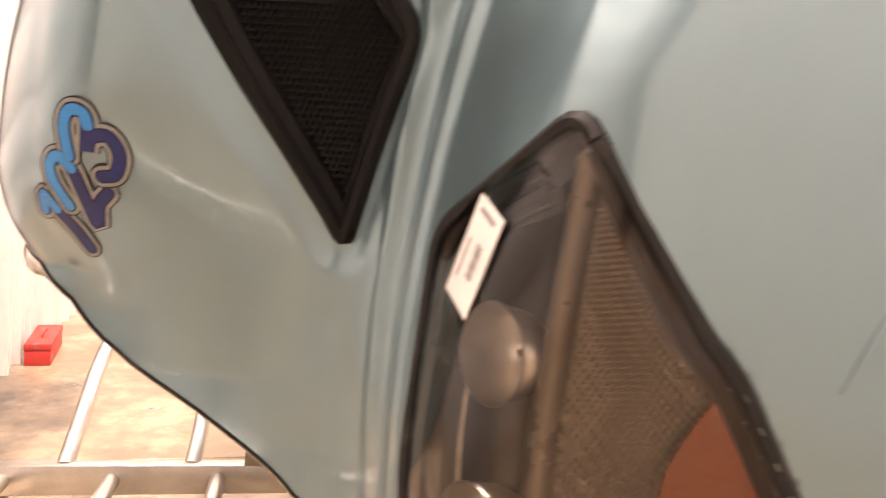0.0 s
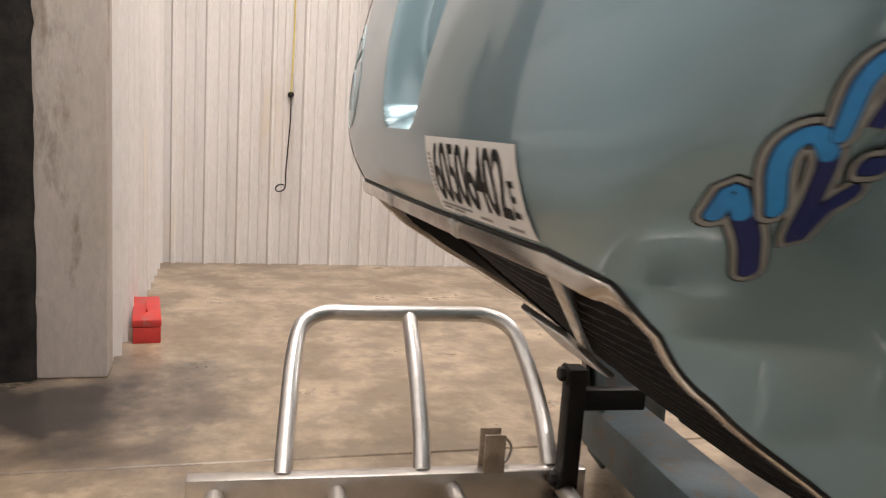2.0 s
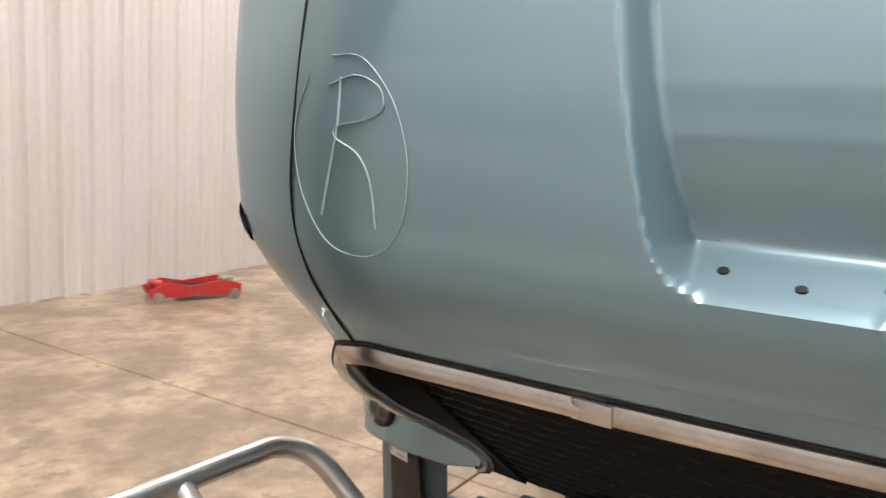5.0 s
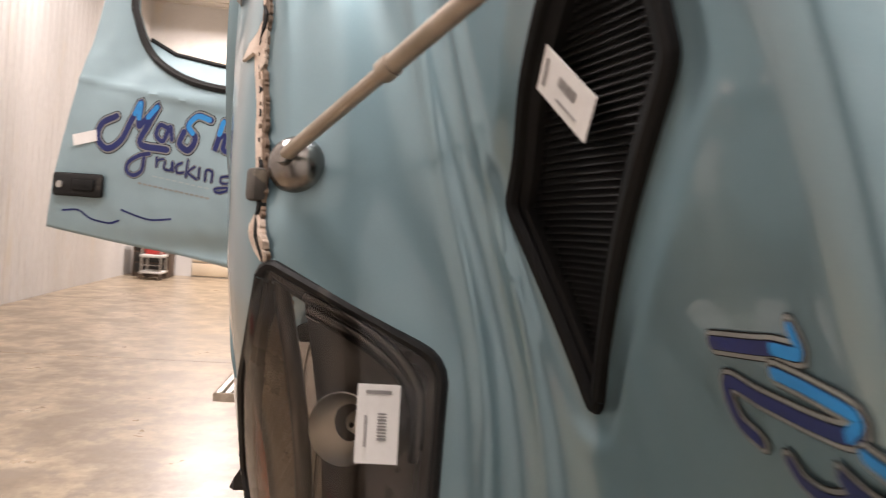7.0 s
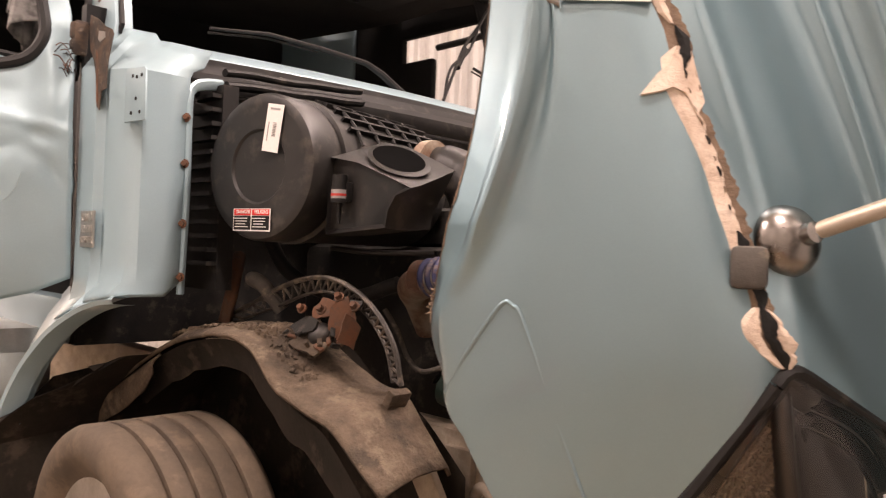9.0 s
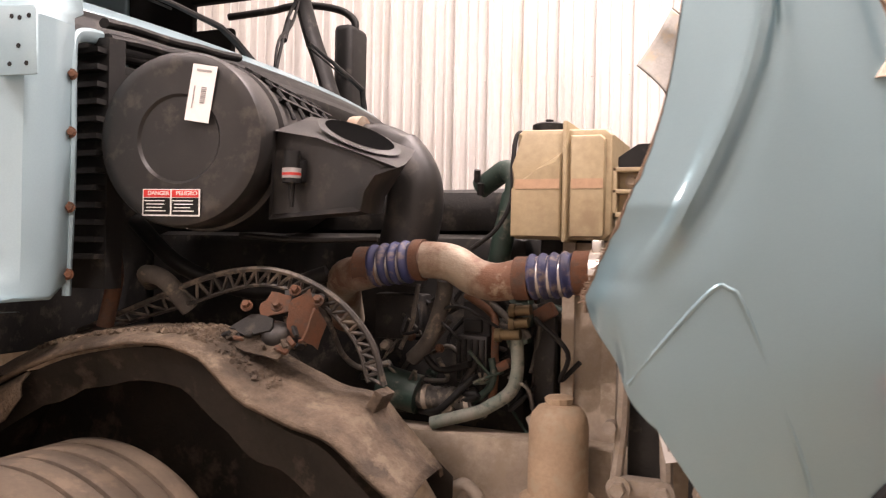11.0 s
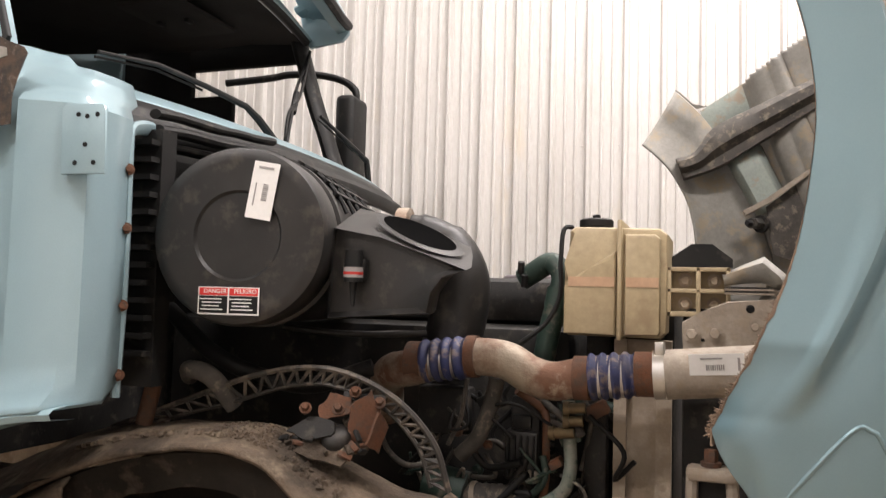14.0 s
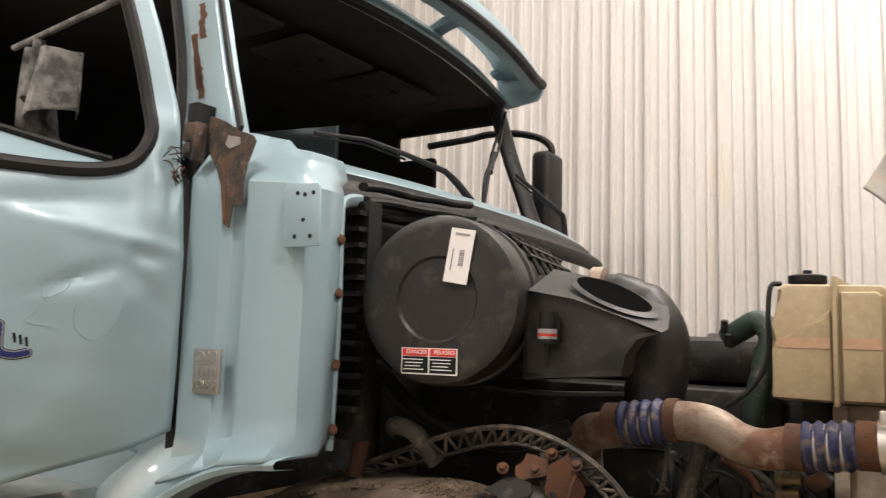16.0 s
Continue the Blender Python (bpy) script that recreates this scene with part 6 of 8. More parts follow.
# handle
bm = bmesh.new()
box(bm, (1.045, 0.012, 1.275), (1.31, 0.034, 1.378), Matrix.Rotation(radians(0), 4, "Y"), bevel=0.014)
hd = part("door_handle", bm, BLACK, door, "black recessed door handle")
bm = bmesh.new()
box(bm, (1.08, 0.03, 1.30), (1.20, 0.044, 1.352), bevel=0.01)
part("pull", bm, INK, hd)
bm = bmesh.new()
lathe(bm, [(0.016, 0), (0.016, 0.006), (0.006, 0.007)], Matrix.Translation((1.265, 0.034, 1.325)) @ Matrix.Rotation(radians(-90), 4, "X"), 14)
part("lock", bm, STEEL, hd)
# grey blind crumpled inside the cab behind the door opening
CLOTH = surface("grey_blind_cloth", (0.24, 0.235, 0.225), (0.08, 0.078, 0.075), rough=0.7, scale=14, contrast=(0.42, 0.6))
bm = bmesh.new()
rng = random.Random(12)
rows_ = []
for k in range(34):
    f = k / 33
    fold = 0.08 * math.sin(f * 15 + 0.8 * math.sin(f * 6)) + 0.03 * math.sin(f * 37)
    x = -1.38 + 0.22 * f + 0.04 * math.sin(f * 9)
    rows_.append([(x + 0.05 * math.sin(5 * z + 9 * f), -1.0 + fold * (0.5 + 1.2 * (2.42 - z)), z - 0.10 * f * (2.42 - z) / 0.3) for z in (2.40 - 0.06 * f, 2.35, 2.30, 2.24, 2.20 - 0.03 * math.sin(f * 11), 2.15 - 0.05 * math.sin(f * 11 + 1))])
ribbon(bm, rows_)
bl = part("crumpled_blind", bm, CLOTH, cab, "crumpled grey blind hanging in the cab")
mod = bl.modifiers.new("thickness", "SOLIDIFY")
mod.thickness = 0.003
bm = bmesh.new()
tube(bm, [(-1.42, -1.03, 2.385), (-0.70, -1.03, 2.435)], 0.011, 8)
part("blind_rod", bm, CLOTH, cab)
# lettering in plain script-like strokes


def stroke(points, r, mat, lift=0.0):
    """A flat painted line of half width r with round ends on the door's outer skin."""
    bm = bmesh.new()
    path = smooth_path([(x, 0.0, z) for x, z in points], 6)
    rows_ = []
    for k, p in enumerate(path):
        t = (path[min(k + 1, len(path) - 1)] - path[max(k - 1, 0)]).normalized()
        n = Vector((-t.z, 0, t.x)) * r
        rows_.append([bm.verts.new((q.x, door_y(q.x, q.z) + 0.0012 + lift, q.z)) for q in (p - n, p, p + n)])
    for a, b in zip(rows_, rows_[1:]):
        for m_ in (0, 1):
            bm.faces.new((a[m_], b[m_], b[m_ + 1], a[m_ + 1]))
    for p in (path[0], path[-1]):
        fan = [bm.verts.new((p.x + r * math.cos(t), door_y(p.x, p.z) + 0.0011 + lift, p.z + r * math.sin(t))) for t in (2 * math.pi * q / 12 for q in range(12))]
        bm.faces.new(fan)
    part("script_stroke", bm, mat, door)


SCRIPT = [
    ([(0.997, 1.635), (1.069, 1.60), (1.087, 1.536), (1.038, 1.493), (0.973, 1.528), (0.921, 1.618), (0.876, 1.701), (0.883, 1.607), (0.868, 1.605), (0.787, 1.687), (0.838, 1.596), (0.868, 1.519), (0.735, 1.50)], 1.0),
    ([(0.728, 1.587), (0.773, 1.604), (0.791, 1.56), (0.753, 1.537), (0.726, 1.60), (0.713, 1.544)], 0.7),
    ([(0.527, 1.631), (0.591, 1.647), (0.637, 1.603), (0.598, 1.555), (0.628, 1.502), (0.673, 1.528), (0.656, 1.578)], 1.0),
    ([(0.465, 1.63), (0.502, 1.505), (0.479, 1.561), (0.453, 1.565), (0.463, 1.514), (0.429, 1.50)], 0.8),
    ([(0.819, 1.48), (0.869, 1.471), (0.924, 1.439), (0.934, 1.403), (0.901, 1.384), (0.858, 1.407), (0.846, 1.461)], 0.62),
    ([(0.783, 1.464), (0.783, 1.423), (0.777, 1.453), (0.748, 1.46)], 0.36),
    ([(0.741, 1.449), (0.745, 1.42), (0.713, 1.416), (0.704, 1.451), (0.703, 1.411)], 0.36),
    ([(0.659, 1.448), (0.684, 1.435), (0.681, 1.406), (0.65, 1.408)], 0.36),
    ([(0.629, 1.461), (0.637, 1.391)], 0.36),
    ([(0.596, 1.434), (0.625, 1.409), (0.586, 1.383)], 0.36),
    ([(0.571, 1.43), (0.574, 1.387)], 0.36),
    ([(0.543, 1.38), (0.537, 1.421), (0.508, 1.417), (0.511, 1.376)], 0.36),
    ([(0.421, 1.404), (0.464, 1.396), (0.462, 1.373), (0.425, 1.376), (0.415, 1.405)], 0.36),
    ([(0.417, 1.388), (0.424, 1.353), (0.471, 1.332), (0.491, 1.348), (0.382, 1.361)], 0.36),
    ([(0.365, 1.405), (0.362, 1.352), (0.335, 1.34), (0.306, 1.345)], 0.45),
]
for pts, w in SCRIPT:
    stroke(pts, 0.024 * w, INK, 0.0)
    stroke(pts, 0.020 * w, DECAL_GREY, 0.001)
    stroke(pts, 0.0135 * w, DECAL_NAVY, 0.0022)
for pts in ([(0.905, 1.648), (0.878, 1.695), (0.882, 1.63)], [(0.835, 1.635), (0.795, 1.678)], [(0.535, 1.632), (0.591, 1.645), (0.632, 1.607), (0.612, 1.575)], [(0.467, 1.625), (0.483, 1.575)]):
    stroke(pts, 0.0115, DECAL_BLUE, 0.0034)
for x0, z0, n in ((0.335, 1.385, 3),):
    for k in range(n):
        stroke([(x0 - 0.012 * k, z0 - 0.004 * k), (x0 - 0.012 * k - 0.003, z0 - 0.016 - 0.004 * k)], 0.003, INK, 0.0)
for k in range(14):
    x = 0.875 - 0.026 * k
    stroke([(x, 1.352 - 0.0034 * k), (x - 0.014, 1.350 - 0.0034 * k)], 0.0042, DECAL_GREY)
for k in range(9):
    x = 0.80 - 0.032 * k
    stroke([(x, 1.385 - 0.0045 * k), (x - 0.018, 1.383 - 0.0045 * k)], 0.0032, CHALK)
stroke([(1.277, 1.211), (1.191, 1.216), (1.126, 1.182), (1.033, 1.169), (0.981, 1.183)], 0.0045, DECAL_NAVY)
stroke([(0.963, 1.231), (0.887, 1.21), (0.812, 1.197), (0.711, 1.207)], 0.0045, DECAL_NAVY)
bm = bmesh.new()
plate(bm, [(-0.063, -0.025), (0.063, -0.025), (0.063, 0.025), (-0.063, 0.025)], 0.001, Matrix.Translation((1.152, door_y(1.152, 1.535) + 0.008, 1.535)) @ Matrix.Rotation(radians(180), 4, "Z") @ Matrix.Rotation(radians(90), 4, "X") @ Matrix.Rotation(radians(12), 4, "Z"))
part("paper_tag", bm, LABEL_WHITE, door, "small white paper tag")


# wax pencil figures on the door
def door_mark(points):
    bm = bmesh.new()
    path = smooth_path([(x, 0.0, z) for x, z in points], 6)
    tube(bm, [Vector((p.x, door_y(p.x, p.z) + 0.0005, p.z)) for p in path], 0.0013, 6, flat=0.4)
    part("wax_mark", bm, CHALK, door)


door_mark([(0.268, 1.404), (0.316, 1.412), (0.289, 1.446), (0.27, 1.49), (0.241, 1.518), (0.238, 1.49), (0.282, 1.466), (0.288, 1.495), (0.262, 1.522)])
door_mark([(0.18, 1.492), (0.218, 1.45), (0.214, 1.401), (0.176, 1.377), (0.136, 1.413), (0.118, 1.465)])
# rear part of the fender, under the cowl and behind the wheel
bm = bmesh.new()
path = smooth_path([(0.15, -1.16, 1.130), (0.05, -1.165, 1.118), (-0.06, -1.18, 1.085), (-0.17, -1.21, 1.02), (-0.26, -1.245, 0.92), (-0.315, -1.272, 0.81), (-0.335, -1.28, 0.74)], 5)
rows_ = []
for p in path:
    out = (p - Vector((0.16, p.y, 0.50))).normalized()
    rows_.append([p + Vector((0, 0.05, 0)) + out * 0.010, p + Vector((0, 0.0, 0)) + out * 0.012, p + Vector((0, -0.035, 0)) + out * 0.008, p + Vector((0, -0.045, 0)), p + Vector((0, -0.04, 0)) - out * 0.012, p + Vector((0, 0.02, 0)) - out * 0.016])
ribbon(bm, rows_)
fx = part("fender_extension", bm, PAINT_OLD, truck, "pale blue rear fender lip curving behind the wheel")
bm = bmesh.new()
rows_ = []
for p in path[4:]:
    rows_.append([p + Vector((0.0, -0.01, 0)), p + Vector((-0.06, -0.0, 0.03)), p + Vector((-0.16, 0.06, 0.08)), p + Vector((-0.26, 0.12, 0.12))])
ribbon(bm, rows_)
sk = part("side_skirt", bm, PAINT_OLD, truck, "pale blue curved skirt panel below the door")
mod = sk.modifiers.new("thickness", "SOLIDIFY")
mod.thickness = 0.008
# aluminium step fairing with punched treads
bm = bmesh.new()
plate(bm, [(-1.75, 0.42), (-0.56, 0.42), (-0.50, 0.50), (-0.50, 0.92), (-0.56, 0.99), (-1.75, 0.99)], 0.34, axes((0, -1.12, 0), (1, 0, 0), (0, 0, 1)), 0.03)
st = part("step_fairing", bm, ALU, truck, "polished aluminium tank fairing with steps")
for z, y in ((0.86, -1.51), (0.47, -1.60)):
    tread = part("step_tread", bmesh.new(), ALU, st, "punched aluminium step tread")
    for k in range(5):
        bm = bmesh.new()
        box(bm, (-1.0, y + 0.04 * k, z - 0.01), (-0.50, y + 0.04 * k + 0.026, z + 0.008), bevel=0.003)
        part("tread_bar", bm, ALU, tread)
    bm = bmesh.new()
    box(bm, (-1.0, y - 0.01, z - 0.03), (-0.49, y, z + 0.006))
    box(bm, (-0.50, y - 0.01, z - 0.03), (-0.485, -1.40, z + 0.006))
    part("tread_edge", bm, FRAME_GREY, tread)
rl = part("rear_liner", bmesh.new(), LINER_AND_SHADE, truck, "torn black liner behind the front wheel")
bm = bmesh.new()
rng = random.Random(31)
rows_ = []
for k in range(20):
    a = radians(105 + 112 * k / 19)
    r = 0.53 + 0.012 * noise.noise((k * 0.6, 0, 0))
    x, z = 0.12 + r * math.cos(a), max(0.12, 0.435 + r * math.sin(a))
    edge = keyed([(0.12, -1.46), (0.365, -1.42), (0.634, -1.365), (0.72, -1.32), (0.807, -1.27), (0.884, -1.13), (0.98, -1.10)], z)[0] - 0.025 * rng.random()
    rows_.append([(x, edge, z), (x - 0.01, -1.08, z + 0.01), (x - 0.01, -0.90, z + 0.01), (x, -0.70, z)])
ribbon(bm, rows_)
part("liner_sheet", bm, LINER_AND_SHADE, rl)
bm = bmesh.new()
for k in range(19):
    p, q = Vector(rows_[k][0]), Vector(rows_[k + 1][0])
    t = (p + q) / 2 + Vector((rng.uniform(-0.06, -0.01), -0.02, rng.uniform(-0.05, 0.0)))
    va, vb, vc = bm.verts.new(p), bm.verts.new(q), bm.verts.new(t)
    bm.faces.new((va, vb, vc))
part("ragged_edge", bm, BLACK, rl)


# Dark sheet added to fill the gap behind the wheel with shade.
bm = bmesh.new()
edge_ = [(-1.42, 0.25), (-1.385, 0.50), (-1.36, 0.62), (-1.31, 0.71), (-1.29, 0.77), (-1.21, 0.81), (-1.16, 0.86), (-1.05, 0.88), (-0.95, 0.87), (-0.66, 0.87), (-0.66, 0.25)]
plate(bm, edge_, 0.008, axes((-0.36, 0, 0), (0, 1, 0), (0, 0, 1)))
part("arch_shade_sheet", bm, LINER_AND_SHADE, rl)


# ---- engine bay ----
# air cleaner: ribbed drum lying across the bay
AX = Vector((-0.2, 0.98, 0.0)).normalized()
AC = Vector((0.350, -0.915, 1.492))
drum_m = Matrix.Translation(AC) @ AX.to_track_quat("Z", "Y").to_matrix().to_4x4()
bm = bmesh.new()
R = 0.198
lathe(bm, [(0.02, 0.007), (0.06, 0.0068), (0.094, 0.006), (0.100, 0.0), (0.165, 0.001), (R - 0.022, 0.0), (R - 0.006, 0.006), (R, 0.02), (R, 0.10), (R - 0.008, 0.104), (R - 0.008, 0.12), (R + 0.004, 0.124), (R + 0.004, 0.15), (R - 0.002, 0.155), (R - 0.002, 0.62), (R - 0.03, 0.66), (0.05, 0.67)], drum_m, 64)
ac = part("air_cleaner", bm, BLACK_SATIN, truck, "large dusty black plastic air cleaner drum with warning label")
for k in range(16):
    a = radians(-20 + k * 11)
    bm = bmesh.new()
    q = drum_m @ Matrix.Rotation(a, 4, "Z")
    box(bm, (R - 0.004, -0.004, 0.17), (R + 0.012, 0.004, 0.60), q)
    part("rib", bm, BLACK, ac)
for zz in (0.2, 0.28, 0.36, 0.44, 0.52):
    bm = bmesh.new()
    tube(bm, [drum_m @ Vector(((R + 0.006) * math.cos(radians(t)), (R + 0.006) * math.sin(radians(t)), zz)) for t in range(-25, 160, 8)], 0.006, 6)
    part("hoop", bm, BLACK, ac)
for t in (60, 20):
    bm = bmesh.new()
    q = drum_m @ Matrix.Rotation(radians(t), 4, "Z")
    box(bm, (R, -0.014, 0.09), (R + 0.022, 0.014, 0.17), q, 0.005)
    part("latch", bm, BLACK, ac)
face_x = Vector((AX.y, -AX.x, 0))


def on_drum(dx, dz, lift):
    return axes(AC + face_x * dx + Vector((0, 0, dz)) - AX * lift, face_x, (0, 0, 1))


def sign(parent, name, w, h, m, mat, label, thick=0.0012):
    bm = bmesh.new()
    plate(bm, [(-w / 2, -h / 2), (w / 2, -h / 2), (w / 2, h / 2), (-w / 2, h / 2)], thick, m)
    return part(name, bm, mat, parent, label, smooth=False)


def bars(parent, rows_, m, mat, lift=0.0016):
    for x, y, w, h in rows_:
        bm = bmesh.new()
        plate(bm, [(x - w / 2, y - h / 2), (x + w / 2, y - h / 2), (x + w / 2, y + h / 2), (x - w / 2, y + h / 2)], 0.0006, m @ Matrix.Translation((0, 0, lift)))
        part("print_bar", bm, mat, parent, smooth=False)


lm = on_drum(-0.012, -0.142, 0.003)
wl = sign(ac, "warning_label", 0.138, 0.060, lm, LABEL_WHITE, "red, black and white warning label")
bars(wl, [(-0.034, 0.020, 0.064, 0.016), (0.034, 0.020, 0.064, 0.016)], lm, RED_LABEL)
bars(wl, [(-0.034, -0.008, 0.064, 0.037), (0.034, -0.008, 0.064, 0.037)], lm, INK)
bars(wl, [(-0.040 + 0.068 * c + 0.003 * (k % 2), 0.004 - 0.0075 * k, 0.050 - 0.006 * (k % 3), 0.0022) for c in (0, 1) for k in range(4)], lm, LABEL_WHITE, 0.0024)
lettering("label_word", "DANGER", 0.013, LABEL_WHITE, wl, lm @ Matrix.Translation((-0.030, 0.0205, 0.0026)))
lettering("label_word", "PELIGRO", 0.013, LABEL_WHITE, wl, lm @ Matrix.Translation((0.038, 0.0205, 0.0026)))
tm = on_drum(0.055, 0.098, 0.004) @ Matrix.Rotation(radians(-9), 4, "Z")


def stock_tag(parent, m, w=0.058, h=0.125):
    t = sign(parent, "stock_tag", w, h, m, LABEL_WHITE, "white paper stock tag with a bar code")
    bars(t, [(0.006, -0.02 + 0.0042 * k, 0.012, 0.0022 + 0.0012 * (k % 3 == 0)) for k in range(9)], m, INK_GREY)
    bars(t, [(0.0, h * 0.40, w * 0.6, 0.005), (-w * 0.28, -0.01, 0.003, h * 0.4)], m, INK_GREY)
    return t


stock_tag(ac, tm)
# intake scoop: closed horn, mouth's inner shade painted as black disc; restriction gauge, elbow
side_ = [(0.52, 1.318), (0.66, 1.329), (0.752, 1.336), (0.760, 1.378), (0.785, 1.412), (0.838, 1.432), (0.745, 1.466), (0.640, 1.502), (0.53, 1.522)]
bm = bmesh.new()
rows_ = []
for y, f in ((-0.80, 0.90), (-0.815, 1.0), (-0.79, 1.03), (-0.70, 1.0), (-0.62, 0.95), (-0.60, 0.88)):
    rows_.append([(0.53 + (x - 0.53) * f - 0.30 * (y + 0.8) * 0.6, y, 1.44 + (z - 1.44) * (f if z < 1.43 else 1.0) + (0.32 * (y + 0.80) if z > 1.43 else 0.0)) for x, z in side_])
vs = ribbon(bm, rows_, True)
bm.faces.new(vs[0])
bm.faces.new(vs[-1][::-1])
sc = part("intake_horn", bm, BLACK_SATIN, ac)
for f0, f1, lift, mat, nm in ((1.0, 0.84, 0.004, BLACK_SATIN, "mouth_rim"), (0.84, 0.0, 0.0085, MOUTH_SHADE, "mouth_shade_disc")):
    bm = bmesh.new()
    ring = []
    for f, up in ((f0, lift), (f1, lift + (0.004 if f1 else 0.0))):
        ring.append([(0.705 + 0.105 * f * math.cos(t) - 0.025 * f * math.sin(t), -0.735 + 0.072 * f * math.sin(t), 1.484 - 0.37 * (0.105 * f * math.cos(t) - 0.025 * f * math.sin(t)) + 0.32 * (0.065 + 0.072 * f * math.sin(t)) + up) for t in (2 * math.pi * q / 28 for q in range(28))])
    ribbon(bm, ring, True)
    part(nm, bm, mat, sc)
bm = bmesh.new()
tube(bm, [(0.588, -0.825, 1.44), (0.588, -0.825, 1.468)], 0.019, 16)
tube(bm, [(0.588, -0.825, 1.398), (0.588, -0.825, 1.44)], 0.021, 16)
tube(bm, [(0.588, -0.825, 1.345), (0.588, -0.825, 1.398)], [0.004, 0.009], 10)
box(bm, (0.575, -0.82, 1.40), (0.612, -0.80, 1.45), bevel=0.004)
gz = part("restriction_gauge", bm, BLACK, ac, "small black air restriction gauge with red line")
bm = bmesh.new()
tube(bm, [(0.588, -0.825, 1.408), (0.588, -0.825, 1.430)], 0.0218, 16)
part("printed_band", bm, INK_GREY, gz)
bm = bmesh.new()
tube(bm, [(0.588, -0.825, 1.414), (0.588, -0.825, 1.420)], 0.0222, 16)
part("red_line", bm, RED_BOX, gz)
bm = bmesh.new()
tube(bm, smooth_path([(0.545, -0.47, 1.525), (0.60, -0.46, 1.522), (0.665, -0.45, 1.495), (0.708, -0.45, 1.435), (0.716, -0.45, 1.37), (0.702, -0.45, 1.29), (0.67, -0.45, 1.18)], 6), [0.060] * 6 + [0.066] * 6 + [0.074] * 25, 24)
part("intake_elbow", bm, BLACK_SATIN, truck, "smooth black rubber intake elbow")
bm = bmesh.new()
tube(bm, [(0.555, -0.49, 1.515), (0.585, -0.485, 1.515)], 0.085, 22)
part("hose_clamp", bm, PIPE_TAN, ac)

# charge air pipe with blue hoses and clamps
CP = [(0.50, -0.40, 1.06), (0.525, -0.47, 1.14), (0.568, -0.54, 1.182), (0.635, -0.57, 1.198), (0.72, -0.57, 1.222), (0.80, -0.57, 1.232), (0.87, -0.57, 1.226), (0.93, -0.57, 1.195), (0.985, -0.57, 1.185), (1.05, -0.57, 1.198), (1.13, -0.57, 1.207), (1.21, -0.57, 1.212), (1.30, -0.57, 1.222), (1.42, -0.57, 1.235)]
bm = bmesh.new()
tube(bm, smooth_path(CP, 6), 0.0445, 24)
pipe = part("charge_air_pipe", bm, PIPE_TAN, truck, "heat-stained metal charge air pipe with ribbed blue hoses")


def bellows(x0, x1, z0, z1):
    bm = bmesh.new()
    n = 4
    pts, rad = [], []
    for k in range(n * 8 + 1):
        t = k / (n * 8)
        pts.append((x0 + (x1 - x0) * t, -0.57, z0 + (z1 - z0) * t))
        rad.append(0.0495 + 0.004 * math.sin(2 * math.pi * n * t))
    tube(bm, pts, rad, 28)
    h = part("blue_hose", bm, HOSE_BLUE, pipe, "ribbed blue silicone hose")
    for k in range(1, n):
        t = k / n
        c = Vector((x0 + (x1 - x0) * t, -0.57, z0 + (z1 - z0) * t))
        bm = bmesh.new()
        tube(bm, [c - Vector((0.0035, 0, 0)), c + Vector((0.0030, 0, 0))], 0.0500, 28)
        part("wire_ring", bm, STEEL, h)


bellows(0.665, 0.775, 1.214, 1.229)
bellows(1.065, 1.165, 1.199, 1.209)
for x0, x1, z, mat in ((0.625, 0.665, 1.211, RUST), (0.775, 0.80, 1.231, RUST), (1.03, 1.065, 1.195, RUST), (1.165, 1.205, 1.211, RUST)):
    bm = bmesh.new()
    tube(bm, [(x0, -0.57, z), (x1, -0.57, z + 0.001)], 0.0500, 28)
    part("hose_band", bm, mat, pipe, "rusty hose band")
bm = bmesh.new()
tube(bm, [(1.205, -0.57, 1.2115), (1.23, -0.57, 1.213)], 0.0540, 28)
box(bm, (1.207, -0.60, 1.255), (1.229, -0.575, 1.285), bevel=0.003)
part("band_clamp", bm, ALU, pipe, "bright metal band clamp")
bm = bmesh.new()
tube(bm, [(1.23, -0.57, 1.213), (1.50, -0.57, 1.24)], 0.0545, 24)
part("cooler_outlet", bm, CAST, pipe)
stock_tag(pipe, axes((1.335, -0.628, 1.245), (0, -0.12, 0.99), (-1, 0, 0)) @ Matrix.Rotation(radians(184), 4, "Z"), 0.045, 0.11)

# expansion tank
bm = bmesh.new()
prof = [(0.990, 1.565), (1.005, 1.578), (1.20, 1.572), (1.222, 1.555), (1.228, 1.44), (1.224, 1.30), (1.21, 1.286), (1.005, 1.288), (0.988, 1.30), (0.982, 1.41), (1.005, 1.438), (1.06, 1.47), (1.012, 1.475), (0.998, 1.50)]
plate(bm, [(x, z) for x, z in [(0.995, 1.288), (1.212, 1.286), (1.226, 1.30), (1.228, 1.53), (1.21, 1.545), (1.01, 1.55), (0.998, 1.54), (0.998, 1.46), (0.985, 1.42), (0.985, 1.30)]], 0.235, axes((0, -0.245, 0), (1, 0, 0), (0, 0, 1)), 0.012)
tank = part("expansion_tank", bm, TANK, truck, "yellowed translucent plastic coolant expansion tank")
bm = bmesh.new()
m = axes((0, -0.478, 0), (1, 0, 0), (0, 0, 1))
plate(bm, [(0.988, 1.292), (1.11, 1.290), (1.11, 1.49), (1.05, 1.45), (1.0, 1.42), (0.988, 1.405)], 0.025, m, 0.012)
part("lower_bulge", bm, TANK, tank)
bm = bmesh.new()
